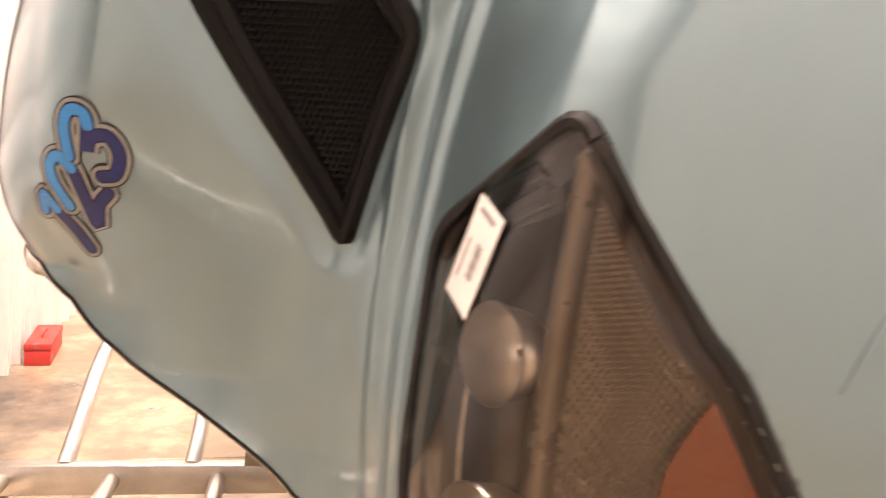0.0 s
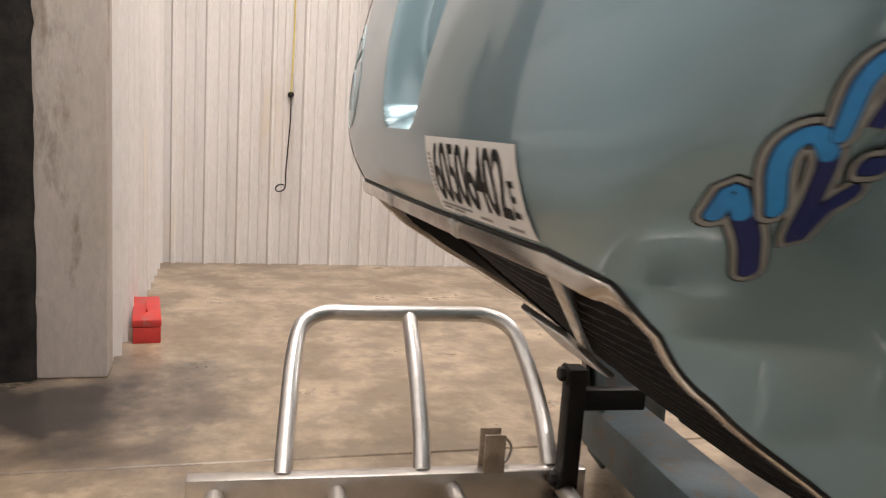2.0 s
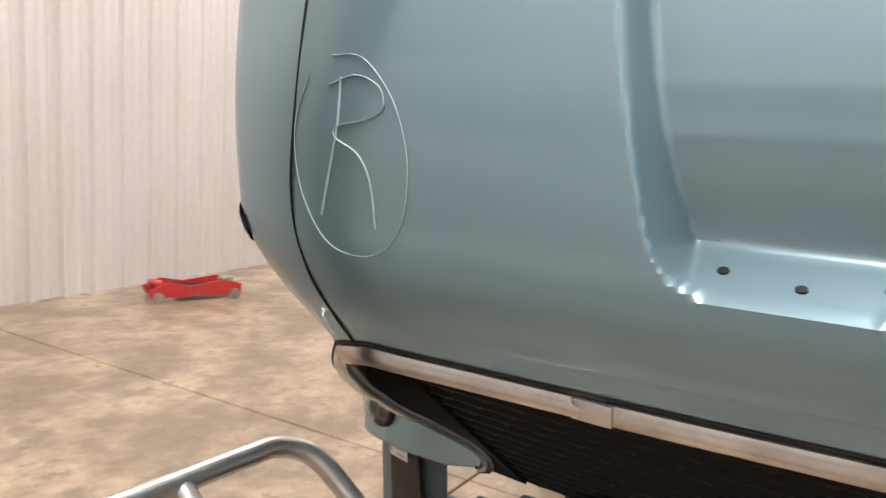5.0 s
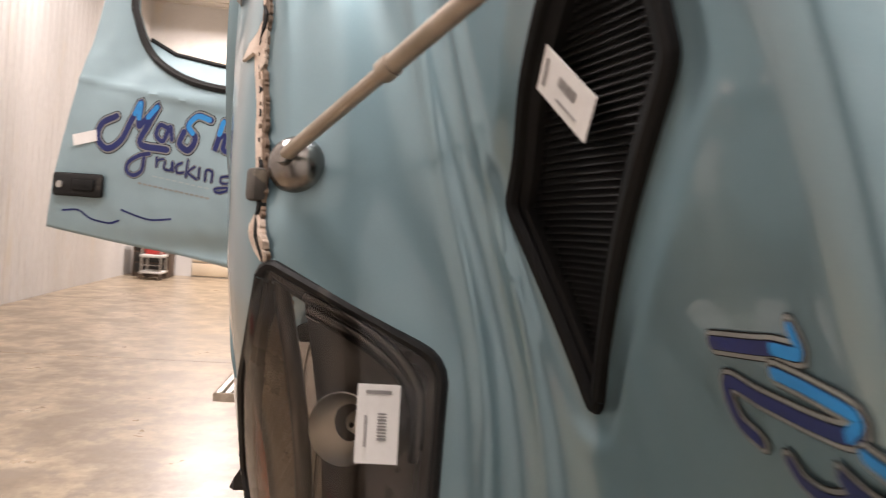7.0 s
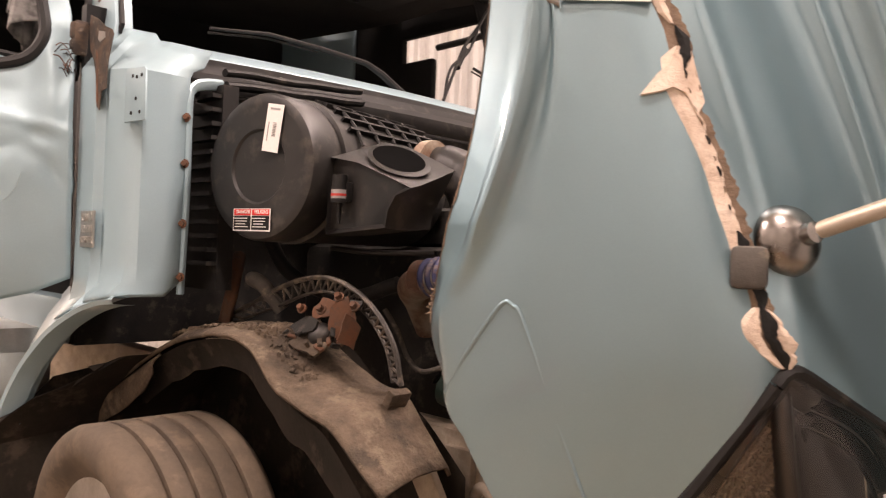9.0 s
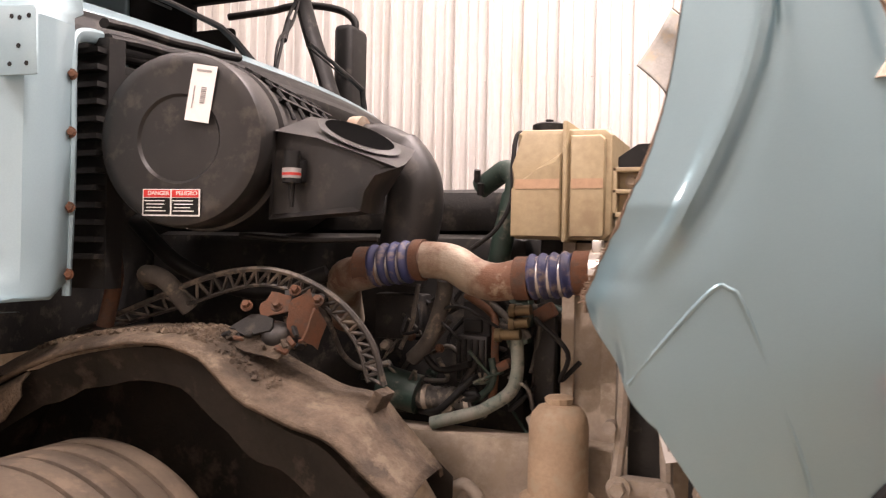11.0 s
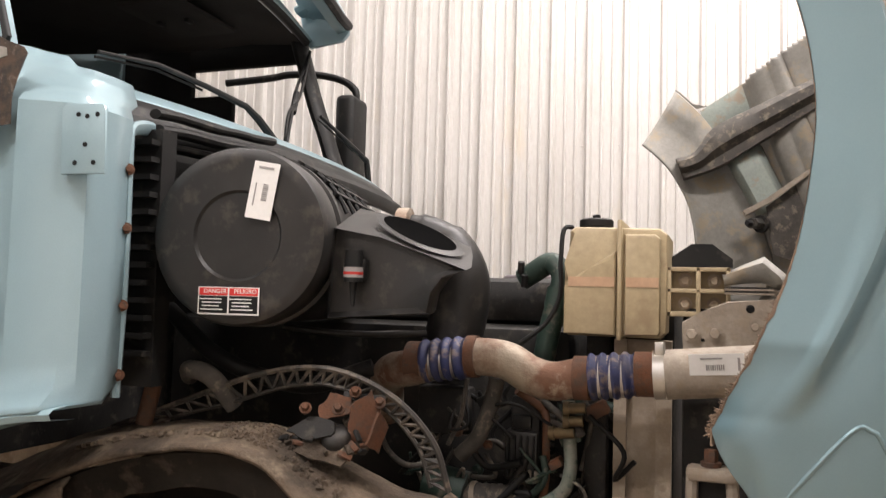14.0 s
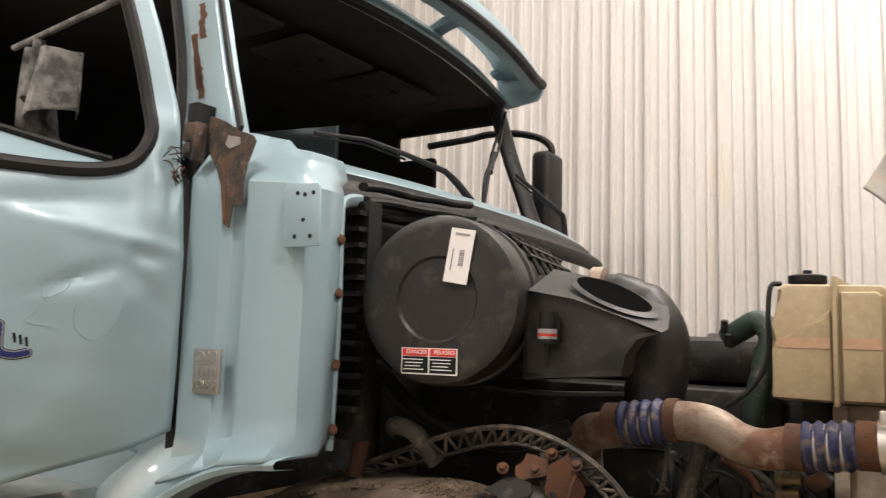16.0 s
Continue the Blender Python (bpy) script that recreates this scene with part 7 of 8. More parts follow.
plate(bm, [(1.13, 1.292), (1.205, 1.292), (1.212, 1.30), (1.212, 1.52), (1.20, 1.53), (1.13, 1.53)], 0.018, m, 0.01)
part("front_bulge", bm, TANK, tank)
bm = bmesh.new()
box(bm, (1.113, -0.498, 1.28), (1.124, -0.24, 1.565), bevel=0.004)
part("seam_flange", bm, TANK, tank)
for x0, x1, y in ((1.0, 1.108, -0.5045), (1.134, 1.208, -0.4975)):
    bm = bmesh.new()
    box(bm, (x0, y, 1.405), (x1, y + 0.004, 1.428))
    part("coolant_band", bm, COOLANT, tank, "pinkish coolant stain line")
bm = bmesh.new()
lathe(bm, [(0.038, 0.0), (0.038, 0.012), (0.043, 0.014), (0.043, 0.03), (0.036, 0.034), (0.01, 0.034), (0.01, 0.044), (0.004, 0.046)], Matrix.Translation((1.045, -0.36, 1.546)), 20)
part("cap", bm, BLACK, tank, "black screw cap")
bm = bmesh.new()
tube(bm, smooth_path([(0.985, -0.36, 1.56), (0.965, -0.38, 1.55), (0.962, -0.40, 1.47), (0.965, -0.42, 1.38), (0.93, -0.43, 1.31), (0.87, -0.44, 1.26)], 5), 0.006, 8)
part("overflow_hose", bm, BLACK, tank)
# ribbed mount of the tank
mt = part("tank_mount", bmesh.new(), TANK, tank)
for x0, z0, x1, z1 in ((1.225, 1.34, 1.365, 1.352), (1.225, 1.395, 1.365, 1.405), (1.225, 1.445, 1.365, 1.455), (1.225, 1.34, 1.235, 1.455), (1.29, 1.34, 1.30, 1.455), (1.355, 1.34, 1.365, 1.455)):
    bm = bmesh.new()
    box(bm, (x0, -0.47, z0), (x1, -0.43, z1), bevel=0.002)
    part("mount_rib", bm, TANK, mt)
bm = bmesh.new()
box(bm, (1.225, -0.432, 1.34), (1.365, -0.425, 1.455))
part("mount_web", bm, TANK, mt)
for x, z in ((1.265, 1.37), (1.33, 1.37), (1.265, 1.425), (1.33, 1.425)):
    bm = bmesh.new()
    bolt(bm, (x, -0.434, z), (0, -1, 0), 0.011, 0.012)
    part("mount_bolt", bm, FRAME_GREY, mt)
bm = bmesh.new()
plate(bm, [(1.235, 1.455), (1.37, 1.455), (1.37, 1.475), (1.325, 1.51), (1.28, 1.51), (1.235, 1.48)], 0.008, axes((0, -0.445, 0), (1, 0, 0), (0, 0, 1)))
part("black_bracket", bm, BLACK, tank)

# radiator side channel
bm = bmesh.new()
plate(bm, [(1.10, -0.30), (1.10, -0.42), (1.13, -0.42), (1.13, -0.40), (1.20, -0.40), (1.20, -0.43), (1.235, -0.43), (1.235, -0.30)], 0.56, Matrix.Translation((0, 0, 0.72)))
rad = part("radiator", bm, FRAME_GREY, truck, "dusty radiator side channel")
bm = bmesh.new()
box(bm, (1.11, -0.38, 0.70), (1.24, 0.55, 1.42), bevel=0.01)
part("core", bm, ENGINE_DARK, rad)
bm = bmesh.new()
box(bm, (1.02, -0.35, 0.75), (1.09, 0.5, 1.35), bevel=0.02)
part("fan_shroud", bm, ENGINE_DARK, rad)

# oil canister
bm = bmesh.new()
cm = Matrix.Translation((1.147, -0.62, 0.0))
lathe(bm, [(0.075, 0.56), (0.075, 0.695), (0.083, 0.70), (0.083, 0.725), (0.066, 0.735), (0.0645, 0.88), (0.060, 0.905), (0.046, 0.922), (0.03, 0.928)], cm, 36)
can = part("oil_canister", bm, FILTER_TAN, truck, "dust-covered tan filter canister with a knurled top")
bm = bmesh.new()
rings = lathe(bm, [(0.029, 0.926), (0.029, 0.941), (0.025, 0.945)], cm, 24)
for k, v in enumerate(rings[1]):
    if k % 2:
        v.co.x += (v.co.x - 1.147) * 0.12
        v.co.y += (v.co.y + 0.62) * 0.12
part("knurled_nut", bm, FILTER_TAN, can)

# frame rail and crossmember
bm = bmesh.new()
for s in (-1, 1):
    box(bm, (-2.5, s * 0.46 - 0.045, 0.54), (1.9, s * 0.46 + 0.045, 0.81), bevel=0.012)
rail = part("frame_rail", bm, FRAME_GREY, truck, "dusty steel chassis rails")
bm = bmesh.new()
box(bm, (0.70, -0.53, 0.60), (0.80, -0.508, 0.77), bevel=0.004)
part("rail_plate", bm, FRAME_GREY, rail)

# hood hinge bracket by the canister
bm = bmesh.new()
hb = [(1.275, 1.02), (1.28, 0.75), (1.285, 0.735)]
tube(bm, smooth_path([(1.288, -0.63, 1.02), (1.285, -0.63, 0.90), (1.275, -0.64, 0.78)], 4), 0.013, 8)
tube(bm, smooth_path([(1.365, -0.63, 1.02), (1.372, -0.63, 0.90), (1.378, -0.64, 0.78)], 4), 0.013, 8)
box(bm, (1.275, -0.655, 1.005), (1.378, -0.60, 1.035), bevel=0.012)
box(bm, (1.262, -0.66, 0.755), (1.392, -0.615, 0.795), bevel=0.014)
hb = part("hinge_bracket", bm, CAST, truck, "dusty cast hinge bracket with bolts")
for at in ((1.285, -0.665, 0.775), (1.372, -0.665, 0.775), (1.455, -0.665, 0.785)):
    bm = bmesh.new()
    bolt(bm, at, (0, -1, 0), 0.017, 0.02)
    part("bracket_bolt", bm, CAST, hb)
bm = bmesh.new()
bolt(bm, (1.325, -0.63, 1.035), (0, 0, 1), 0.014, 0.03)
part("top_bolt", bm, RUST, hb)
bm = bmesh.new()
box(bm, (1.42, -0.66, 0.66), (1.50, -0.55, 0.83), bevel=0.02)
box(bm, (1.29, -0.60, 0.76), (1.37, -0.56, 1.01), bevel=0.01)
part("inner_web", bm, ENGINE_DARK, hb)
bm = bmesh.new()
tube(bm, [(1.262, -0.66, 0.895), (1.262, -0.63, 0.895)], 0.014, 14)
part("ear", bm, CAST, hb)
stock_tag(hb, axes((1.392, -0.685, 0.90), (0.95, -0.1, -0.05), (0.1, 0, 1)) @ Matrix.Rotation(radians(18), 4, "Z"), 0.052, 0.105)

# engine masses deep in the bay
bm = bmesh.new()
box(bm, (-0.30, -0.30, 0.62), (0.98, 0.30, 1.30), bevel=0.04)
eng = part("engine_block", bm, ENGINE_DARK, truck, "oily dark diesel engine block")
bm = bmesh.new()
box(bm, (-0.30, -0.24, 1.30), (0.95, 0.24, 1.43), bevel=0.04)
part("valve_cover", bm, ENGINE_DARK, eng)
bm = bmesh.new()
box(bm, (0.72, -0.05, 1.33), (0.99, 0.35, 1.445), bevel=0.01)
part("grey_cover", bm, surface("purple_grey_panel", (0.19, 0.165, 0.17), rough=0.6), eng)


def hose(name, pts, r, mat, label="", parent=None):
    bm = bmesh.new()
    tube(bm, smooth_path(pts, 6), r, 14)
    return part(name, bm, mat, parent or eng, label)


hose("coolant_pipe", [(0.84, -0.30, 1.425), (0.875, -0.31, 1.445), (0.925, -0.33, 1.468), (0.957, -0.35, 1.435), (0.948, -0.36, 1.37), (0.925, -0.36, 1.28), (0.905, -0.36, 1.15)], 0.029, ENGINE_GREEN, "dark green coolant pipe")
hose("pipe_coupling", [(0.952, -0.353, 1.40), (0.944, -0.36, 1.35)], 0.032, ENGINE_GREEN)
for x, z in ((0.842, 1.44), (0.852, 1.405)):
    hose("pipe_fitting", [(x, -0.33, z), (x + 0.004, -0.34, z + 0.03)], 0.009, BLACK)
hose("corroded_line", [(1.001, -0.48, 1.13), (1.007, -0.48, 1.023), (1.008, -0.48, 0.965), (0.991, -0.48, 0.916), (0.935, -0.485, 0.875), (0.90, -0.49, 0.859), (0.795, -0.50, 0.826)], 0.016, CORRODED, "pale green corroded coolant line")
hose("return_hose", [(0.835, -0.53, 1.19), (0.829, -0.51, 1.160), (0.810, -0.50, 1.099), (0.782, -0.50, 1.028), (0.735, -0.49, 0.980)], 0.020, HOSE_GREY, "dusty grey rubber hose")
hose("rusty_line", [(0.880, -0.50, 1.15), (0.928, -0.46, 1.109), (0.944, -0.46, 1.082), (0.944, -0.46, 1.016), (0.945, -0.46, 0.947), (0.938, -0.46, 0.880)], 0.010, RUST, "rusty steel line")
hose("pump_body", [(0.64, -0.46, 0.905), (0.745, -0.46, 0.885)], 0.050, ENGINE_GREEN, "green enamelled pump body")
bm = bmesh.new()
pts, rads = [], []
for k in range(49):
    t = k / 48
    pts.append((0.745 + 0.15 * t, -0.46, 0.880 + 0.006 * t))
    rads.append(0.0285 + (0.0022 if (k // 3) % 2 else 0.0))
tube(bm, pts, rads, 20)
part("ribbed_hose", bm, HOSE_GREY, eng, "dusty ribbed rubber hose")
for x in (0.76, 0.875):
    hose("hose_clip", [(x, -0.46, 0.881), (x + 0.012, -0.46, 0.882)], 0.033, CAST)
bm = bmesh.new()
box(bm, (0.838, -0.455, 0.925), (0.922, -0.40, 1.045), bevel=0.006)
ecu = part("control_module", bm, BLACK_SATIN, eng, "black finned control module")
for k in range(5):
    bm = bmesh.new()
    box(bm, (0.846 + 0.016 * k, -0.462, 0.935), (0.852 + 0.016 * k, -0.452, 1.035))
    part("fin", bm, BLACK, ecu)
bm = bmesh.new()
box(bm, (0.855, -0.45, 1.05), (0.905, -0.40, 1.085), bevel=0.006)
part("connector", bm, BLACK, ecu)
for x0, x1, z in ((1.0, 1.045, 1.115), (1.0, 1.04, 1.085), (0.965, 1.02, 1.055)):
    hose("brass_fitting", [(x0, -0.50, z), (x1, -0.50, z + 0.004)], 0.013, BRASS, "tarnished brass fitting")
    hose("hex_nut", [(x0 - 0.006, -0.50, z), (x0 + 0.008, -0.50, z)], 0.017, BRASS)
hose("plug", [(1.065, -0.41, 1.118), (1.10, -0.41, 1.112)], 0.013, ENGINE_GREEN, "dark green wiring plug")
hose("wire", [(0.753, -0.50, 1.17), (0.742, -0.50, 1.10), (0.735, -0.50, 1.066), (0.706, -0.50, 1.005)], 0.006, HOSE_GREY)
hose("wire_loop", [(0.52, -0.60, 1.12), (0.543, -0.57, 1.06), (0.568, -0.55, 0.988), (0.624, -0.55, 0.957), (0.701, -0.55, 0.976)], 0.007, HOSE_GREY)
hose("filter_hose", [(0.892, -0.60, 0.60), (0.896, -0.62, 0.66), (0.902, -0.62, 0.704), (0.930, -0.62, 0.724), (0.962, -0.62, 0.703), (0.975, -0.62, 0.66), (1.0, -0.62, 0.645), (1.07, -0.62, 0.645)], 0.015, CAST, "dusty hose into the canister")
for lo, hi, mat in (((0.85, -0.44, 0.93), (0.925, -0.40, 1.13), ENGINE_DARK), ((0.97, -0.46, 1.07), (1.03, -0.40, 1.14), ENGINE_GREEN), ((0.985, -0.48, 1.15), (1.03, -0.43, 1.18), PIPE_TAN), ((1.03, -0.42, 0.80), (1.085, -0.36, 1.10), ENGINE_DARK),
                    ((0.86, -0.46, 0.935), (0.93, -0.43, 0.955), CAST), ((0.60, -0.44, 1.02), (0.74, -0.38, 1.14), ENGINE_DARK)):
    bm = bmesh.new()
    box(bm, lo, hi, bevel=0.008)
    part("engine_fitting", bm, mat, eng)
hose("heater_hose", [(0.10, -0.72, 1.16), (0.16, -0.80, 1.185), (0.22, -0.80, 1.17), (0.26, -0.76, 1.10)], 0.022, HOSE_GREY, "dusty grey hose")
hose("firewall_pipe", [(0.0, -0.75, 1.25), (0.06, -0.80, 1.17), (0.05, -0.82, 1.05)], 0.02, RUST)

# vertical slotted panel behind the drum
bm = bmesh.new()
box(bm, (-0.06, -0.90, 1.15), (0.13, -0.85, 1.74))
slot = part("slotted_panel", bm, BLACK, truck, "black slotted panel behind the air cleaner")
for k in range(13):
    z = 1.22 + 0.04 * k
    bm = bmesh.new()
    box(bm, (0.0, -0.93, z), (0.125, -0.88, z + 0.012))
    part("slat", bm, BLACK, slot)

# ---- front wheel and inner fender ----
WX, WY, WR = 0.16, -1.075, 0.405
wheel = part("front_wheel", bmesh.new(), RUBBER, truck, "dusty worn front truck wheel")
bm = bmesh.new()
wm = Matrix.Translation((WX, WY, WR)) @ Matrix.Rotation(radians(90), 4, "X")
prof = [(0.27, -0.15), (0.32, -0.186), (0.36, -0.19), (0.388, -0.178), (0.398, -0.166)]
for k in range(5):
    x0 = -0.160 + 0.066 * k
    prof += [(0.402, x0), (0.405, x0 + 0.005), (0.405, x0 + 0.048), (0.402, x0 + 0.053)]
    if k < 4:
        prof += [(0.387, x0 + 0.055), (0.387, x0 + 0.063)]
prof += [(0.398, 0.166), (0.388, 0.178), (0.36, 0.19), (0.32, 0.186), (0.27, 0.15)]
lathe(bm, prof, wm, 72, cap=False)
part("tyre", bm, RUBBER, wheel, "dusty black tyre with straight grooves")
bm = bmesh.new()
lathe(bm, [(0.27, 0.15), (0.262, 0.12), (0.24, 0.05), (0.19, 0.03), (0.12, 0.05), (0.05, 0.06), (0.02, 0.06)], wm, 40)
part("rim", bm, STEEL, wheel)

# fender liner: arched mud-caked shell over the wheel
arc = [(-0.62, 0.60), (-0.42, 0.76), (-0.19, 0.880), (0.051, 0.990), (0.21, 1.033), (0.35, 1.050), (0.465, 1.034), (0.575, 0.962), (0.681, 0.912), (0.765, 0.888), (0.84, 0.835), (0.93, 0.76)]
back_arc = [(-0.72, 0.72), (-0.56, 0.83), (-0.34, 0.93), (-0.14, 1.01), (0.05, 1.04), (0.20, 1.052), (0.43, 1.047), (0.605, 0.97), (0.70, 0.94), (0.775, 0.93), (0.83, 0.88), (0.92, 0.79)]
arc = [(p.x, p.z) for p in smooth_path([(x, 0, z) for x, z in arc], 4)]
back_arc = [(p.x, p.z) for p in smooth_path([(x, 0, z) for x, z in back_arc], 4)]
bm = bmesh.new()
rows_ = []
for f, dz in ((0.0, -0.006), (0.06, 0.0), (0.25, 0.006), (0.5, 0.009), (0.75, 0.006), (0.95, 0.0), (1.0, -0.02)):
    rows_.append([(a[0] + (b[0] - a[0]) * f, -1.0 + 0.26 * f + (0.03 * max(0.0, a[0] - 0.6) / 0.2) * (1 - f), a[1] + (b[1] - a[1]) * f + dz + 0.007 * noise.noise((a[0] * 11, f * 5, 1.0))) for a, b in zip(arc, back_arc)])
ribbon(bm, rows_)
# The second material darkens the underside as arch shade.
liner = part("fender_liner", bm, [DIRT, LINER_AND_SHADE], truck, "mud-caked arched fender liner over the front wheel")
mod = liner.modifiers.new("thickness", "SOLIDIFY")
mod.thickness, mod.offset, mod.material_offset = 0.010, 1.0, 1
# skirt hanging below the front edge, coloured dark for the lip's shade
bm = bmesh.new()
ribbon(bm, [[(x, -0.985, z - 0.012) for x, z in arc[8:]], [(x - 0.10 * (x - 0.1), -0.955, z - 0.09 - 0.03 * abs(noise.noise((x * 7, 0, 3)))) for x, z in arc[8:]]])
part("lip_shade_skirt", bm, LINER_AND_SHADE, liner)
# tan brace that runs down to the chassis
bm = bmesh.new()
plate(bm, [(0.705, 0.865), (0.768, 0.888), (0.822, 0.846), (0.93, 0.690), (1.0, 0.58), (0.92, 0.58), (0.863, 0.672), (0.785, 0.785), (0.72, 0.79)], 0.02, axes((0, -0.73, 0), (1, 0, 0), (0, 0, 1)), 0.004)
part("chassis_brace", bm, FRAME_GREY, truck, "dusty tan steel brace down to the chassis rail")
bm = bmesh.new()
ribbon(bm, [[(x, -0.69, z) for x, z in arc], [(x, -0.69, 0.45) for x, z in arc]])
part("inner_wall", bm, LINER_AND_SHADE, liner)
bm = bmesh.new()
rows_ = []
for k in range(9):
    x = -0.42 + 0.43 * k / 8
    zt = keyed([(b, c) for b, c in arc], x)[0] - 0.01
    drop = (0.10 + 0.015 * noise.noise((x * 8, 0, 0))) * (1 if k < 8 else 0.55)
    rows_.append([(x, -1.0, zt), (x, -1.022, zt - 0.02), (x + 0.004, -1.028, zt - drop * 0.6), (x, -1.02, zt - drop)])
ribbon(bm, rows_)
lf = part("liner_flap", bm, DIRT, liner, "bent muddy liner flap")
mod = lf.modifiers.new("thickness", "SOLIDIFY")
mod.thickness = 0.006
# lattice strip
LAT = smooth_path([(-0.07, -0.79, 1.03), (0.143, -0.79, 1.111), (0.329, -0.79, 1.179), (0.474, -0.79, 1.205), (0.586, -0.79, 1.191), (0.694, -0.79, 1.14), (0.773, -0.79, 1.059), (0.807, -0.79, 0.965)], 7)
bm = bmesh.new()
tube(bm, LAT, 0.007, 6)
lat = part("lattice_strip", bm, LATTICE, truck, "curved black plastic lattice strip above the liner")
mid = Vector((0.36, -0.79, 0.98))
low = [p + (mid - p).normalized() * 0.044 + Vector((0, 0.012, 0)) for p in LAT]
bm = bmesh.new()
tube(bm, low, 0.005, 6)
part("lower_cord", bm, LATTICE, lat)
bm = bmesh.new()
for k in range(0, len(LAT) - 1):
    tube(bm, [LAT[k], low[k + 1]] if k % 2 else [low[k], LAT[k + 1]], 0.0042, 5)
part("web", bm, LATTICE, lat)
bm = bmesh.new()
box(bm, (-0.012, -0.03, -0.03), (0.012, 0.03, 0.03), Matrix.Translation((0.800, -0.80, 0.93)) @ pose(0, 0, 0, 0, 30, 0), 0.004)
part("end_bracket", bm, DIRT, lat)

# rusty broken mount on the liner
rng = random.Random(5)
mount = part("broken_mount", bmesh.new(), RUST, truck, "broken rusty iron mount lying on the liner")


def torn_plate(pts, origin, xa, ya, mat, thick=0.006, bend=0.0):
    bm = bmesh.new()
    ragged = []
    for (a, b), (c, d) in zip(pts, pts[1:] + pts[:1]):
        for q in range(3):
            t = q / 3
            ragged.append((a + (c - a) * t + rng.uniform(-0.003, 0.003), b + (d - b) * t + rng.uniform(-0.003, 0.003)))
    plate(bm, ragged, thick, axes(origin, xa, ya))
    part("torn_plate", bm, mat, mount)


torn_plate([(0, 0), (0.06, -0.01), (0.075, 0.05), (0.06, 0.10), (0.02, 0.085), (0.005, 0.05)], (0.60, -0.85, 1.06), (0.75, 0.5, 0.1), (0.15, 0.1, 1), RUST)
torn_plate([(0, 0), (0.07, 0.01), (0.075, 0.04), (0.03, 0.06), (0.0, 0.035)], (0.535, -0.85, 1.095), (0.9, 0.3, 0.2), (-0.2, 0.3, 1), RUST)
torn_plate([(0, 0), (0.05, -0.01), (0.11, 0.02), (0.10, 0.05), (0.03, 0.045)], (0.47, -0.87, 1.075), (0.9, -0.2, -0.15), (0.1, 0.6, 0.8), ENGINE_DARK)
torn_plate([(0, 0), (0.11, -0.01), (0.13, 0.03), (0.02, 0.05)], (0.50, -0.90, 1.035), (0.95, 0.1, -0.1), (0, 0.7, 0.7), DIRT)
torn_plate([(0, 0), (0.04, -0.03), (0.06, 0.03), (0.02, 0.07)], (0.645, -0.86, 1.06), (0.3, 0.9, 0.1), (0.3, 0, 1), RUST)
torn_plate([(0, 0), (0.09, 0.0), (0.09, 0.022), (0.0, 0.02)], (0.57, -0.82, 1.14), (0.93, 0.2, -0.1), (0, 0.5, 0.8), ENGINE_DARK)
bm = bmesh.new()
lathe(bm, [(0.030, -0.03), (0.033, -0.012), (0.030, 0.002), (0.022, 0.010), (0.010, 0.014), (0.004, 0.0145)], Matrix.Translation((0.58, -0.865, 1.072)) @ pose(0, 0, 0, 50, 0, 20), 20)
part("rubber_bush", bm, BLACK_SATIN, mount)
for k in range(26):
    c = Vector((0.56 + rng.uniform(-0.09, 0.08), -0.855 + rng.uniform(-0.04, 0.03), 1.045 + rng.uniform(-0.02, 0.05)))
    bm = bmesh.new()
    box(bm, (-0.010, -0.006, -0.004), (0.006 + 0.018 * rng.random(), 0.006, 0.004), Matrix.Translation(c) @ pose(0, 0, 0, rng.uniform(-60, 60), rng.uniform(-60, 60), rng.uniform(0, 180)), 0.0015)
    part("iron_scrap", bm, (RUST, DIRT, ENGINE_DARK)[k % 3], mount)
for at in ((0.505, -0.865, 1.125), (0.655, -0.815, 1.140), (0.60, -0.82, 1.160), (0.58, -0.86, 1.128)):
    bm = bmesh.new()
    bolt(bm, at, (0.3, -0.8, 0.5), 0.009, 0.016)
    part("rusty_bolt", bm, RUST, mount)
# crumbs of mud on the liner
bm = bmesh.new()
for k in range(900):
    x = rng.uniform(-0.05, 0.62)
    y = rng.uniform(-0.95, -0.78)
    z = 0.5 * (keyed([(b, c) for b, c in arc], x)[0] + keyed([(b, c) for b, c in back_arc], x)[0]) - 0.004
    r = rng.uniform(0.0015, 0.006)
    box(bm, (-r, -r, -r * 0.6), (r, r, r * 0.7), Matrix.Translation((x, y, z + 0.020)) @ pose(0, 0, 0, rng.uniform(0, 90), rng.uniform(0, 90), rng.uniform(0, 90)))
mud = part("dried_mud", bm, DIRT, truck, "", smooth=False)
mud["kind"] = "stuff"

# ---- inside of the left fender, seen across the bay ----
def sheet(name, pts, y, mat, label="", thick=0.008, bulge=0.0, parent=None):
    bm = bmesh.new()
    plate(bm, pts, thick, axes((0, y, 0), (1, 0, bulge), (0, 0, 1)), 0.0025)
    return part(name, bm, mat, parent or hood, label)


PALE = surface("pale_green_primer", (0.34, 0.385, 0.345), (0.27, 0.31, 0.28), rough=0.5, scale=6, grain=90, bump=0.1, dust=(0.33, 0.28, 0.21), dust_amount=0.12)
inner = [(1.028, 2.06), (1.085, 2.01), (1.139, 1.951), (1.18, 1.885), (1.213, 1.819), (1.235, 1.745), (1.248, 1.675), (1.256, 1.60), (1.27, 1.50), (1.30, 1.38)]
outer = [(1.166, 2.303), (1.255, 2.215), (1.325, 2.12), (1.393, 1.983), (1.435, 1.89), (1.474, 1.799), (1.52, 1.69), (1.556, 1.583), (1.55, 1.49), (1.50, 1.38)]
bm = bmesh.new()
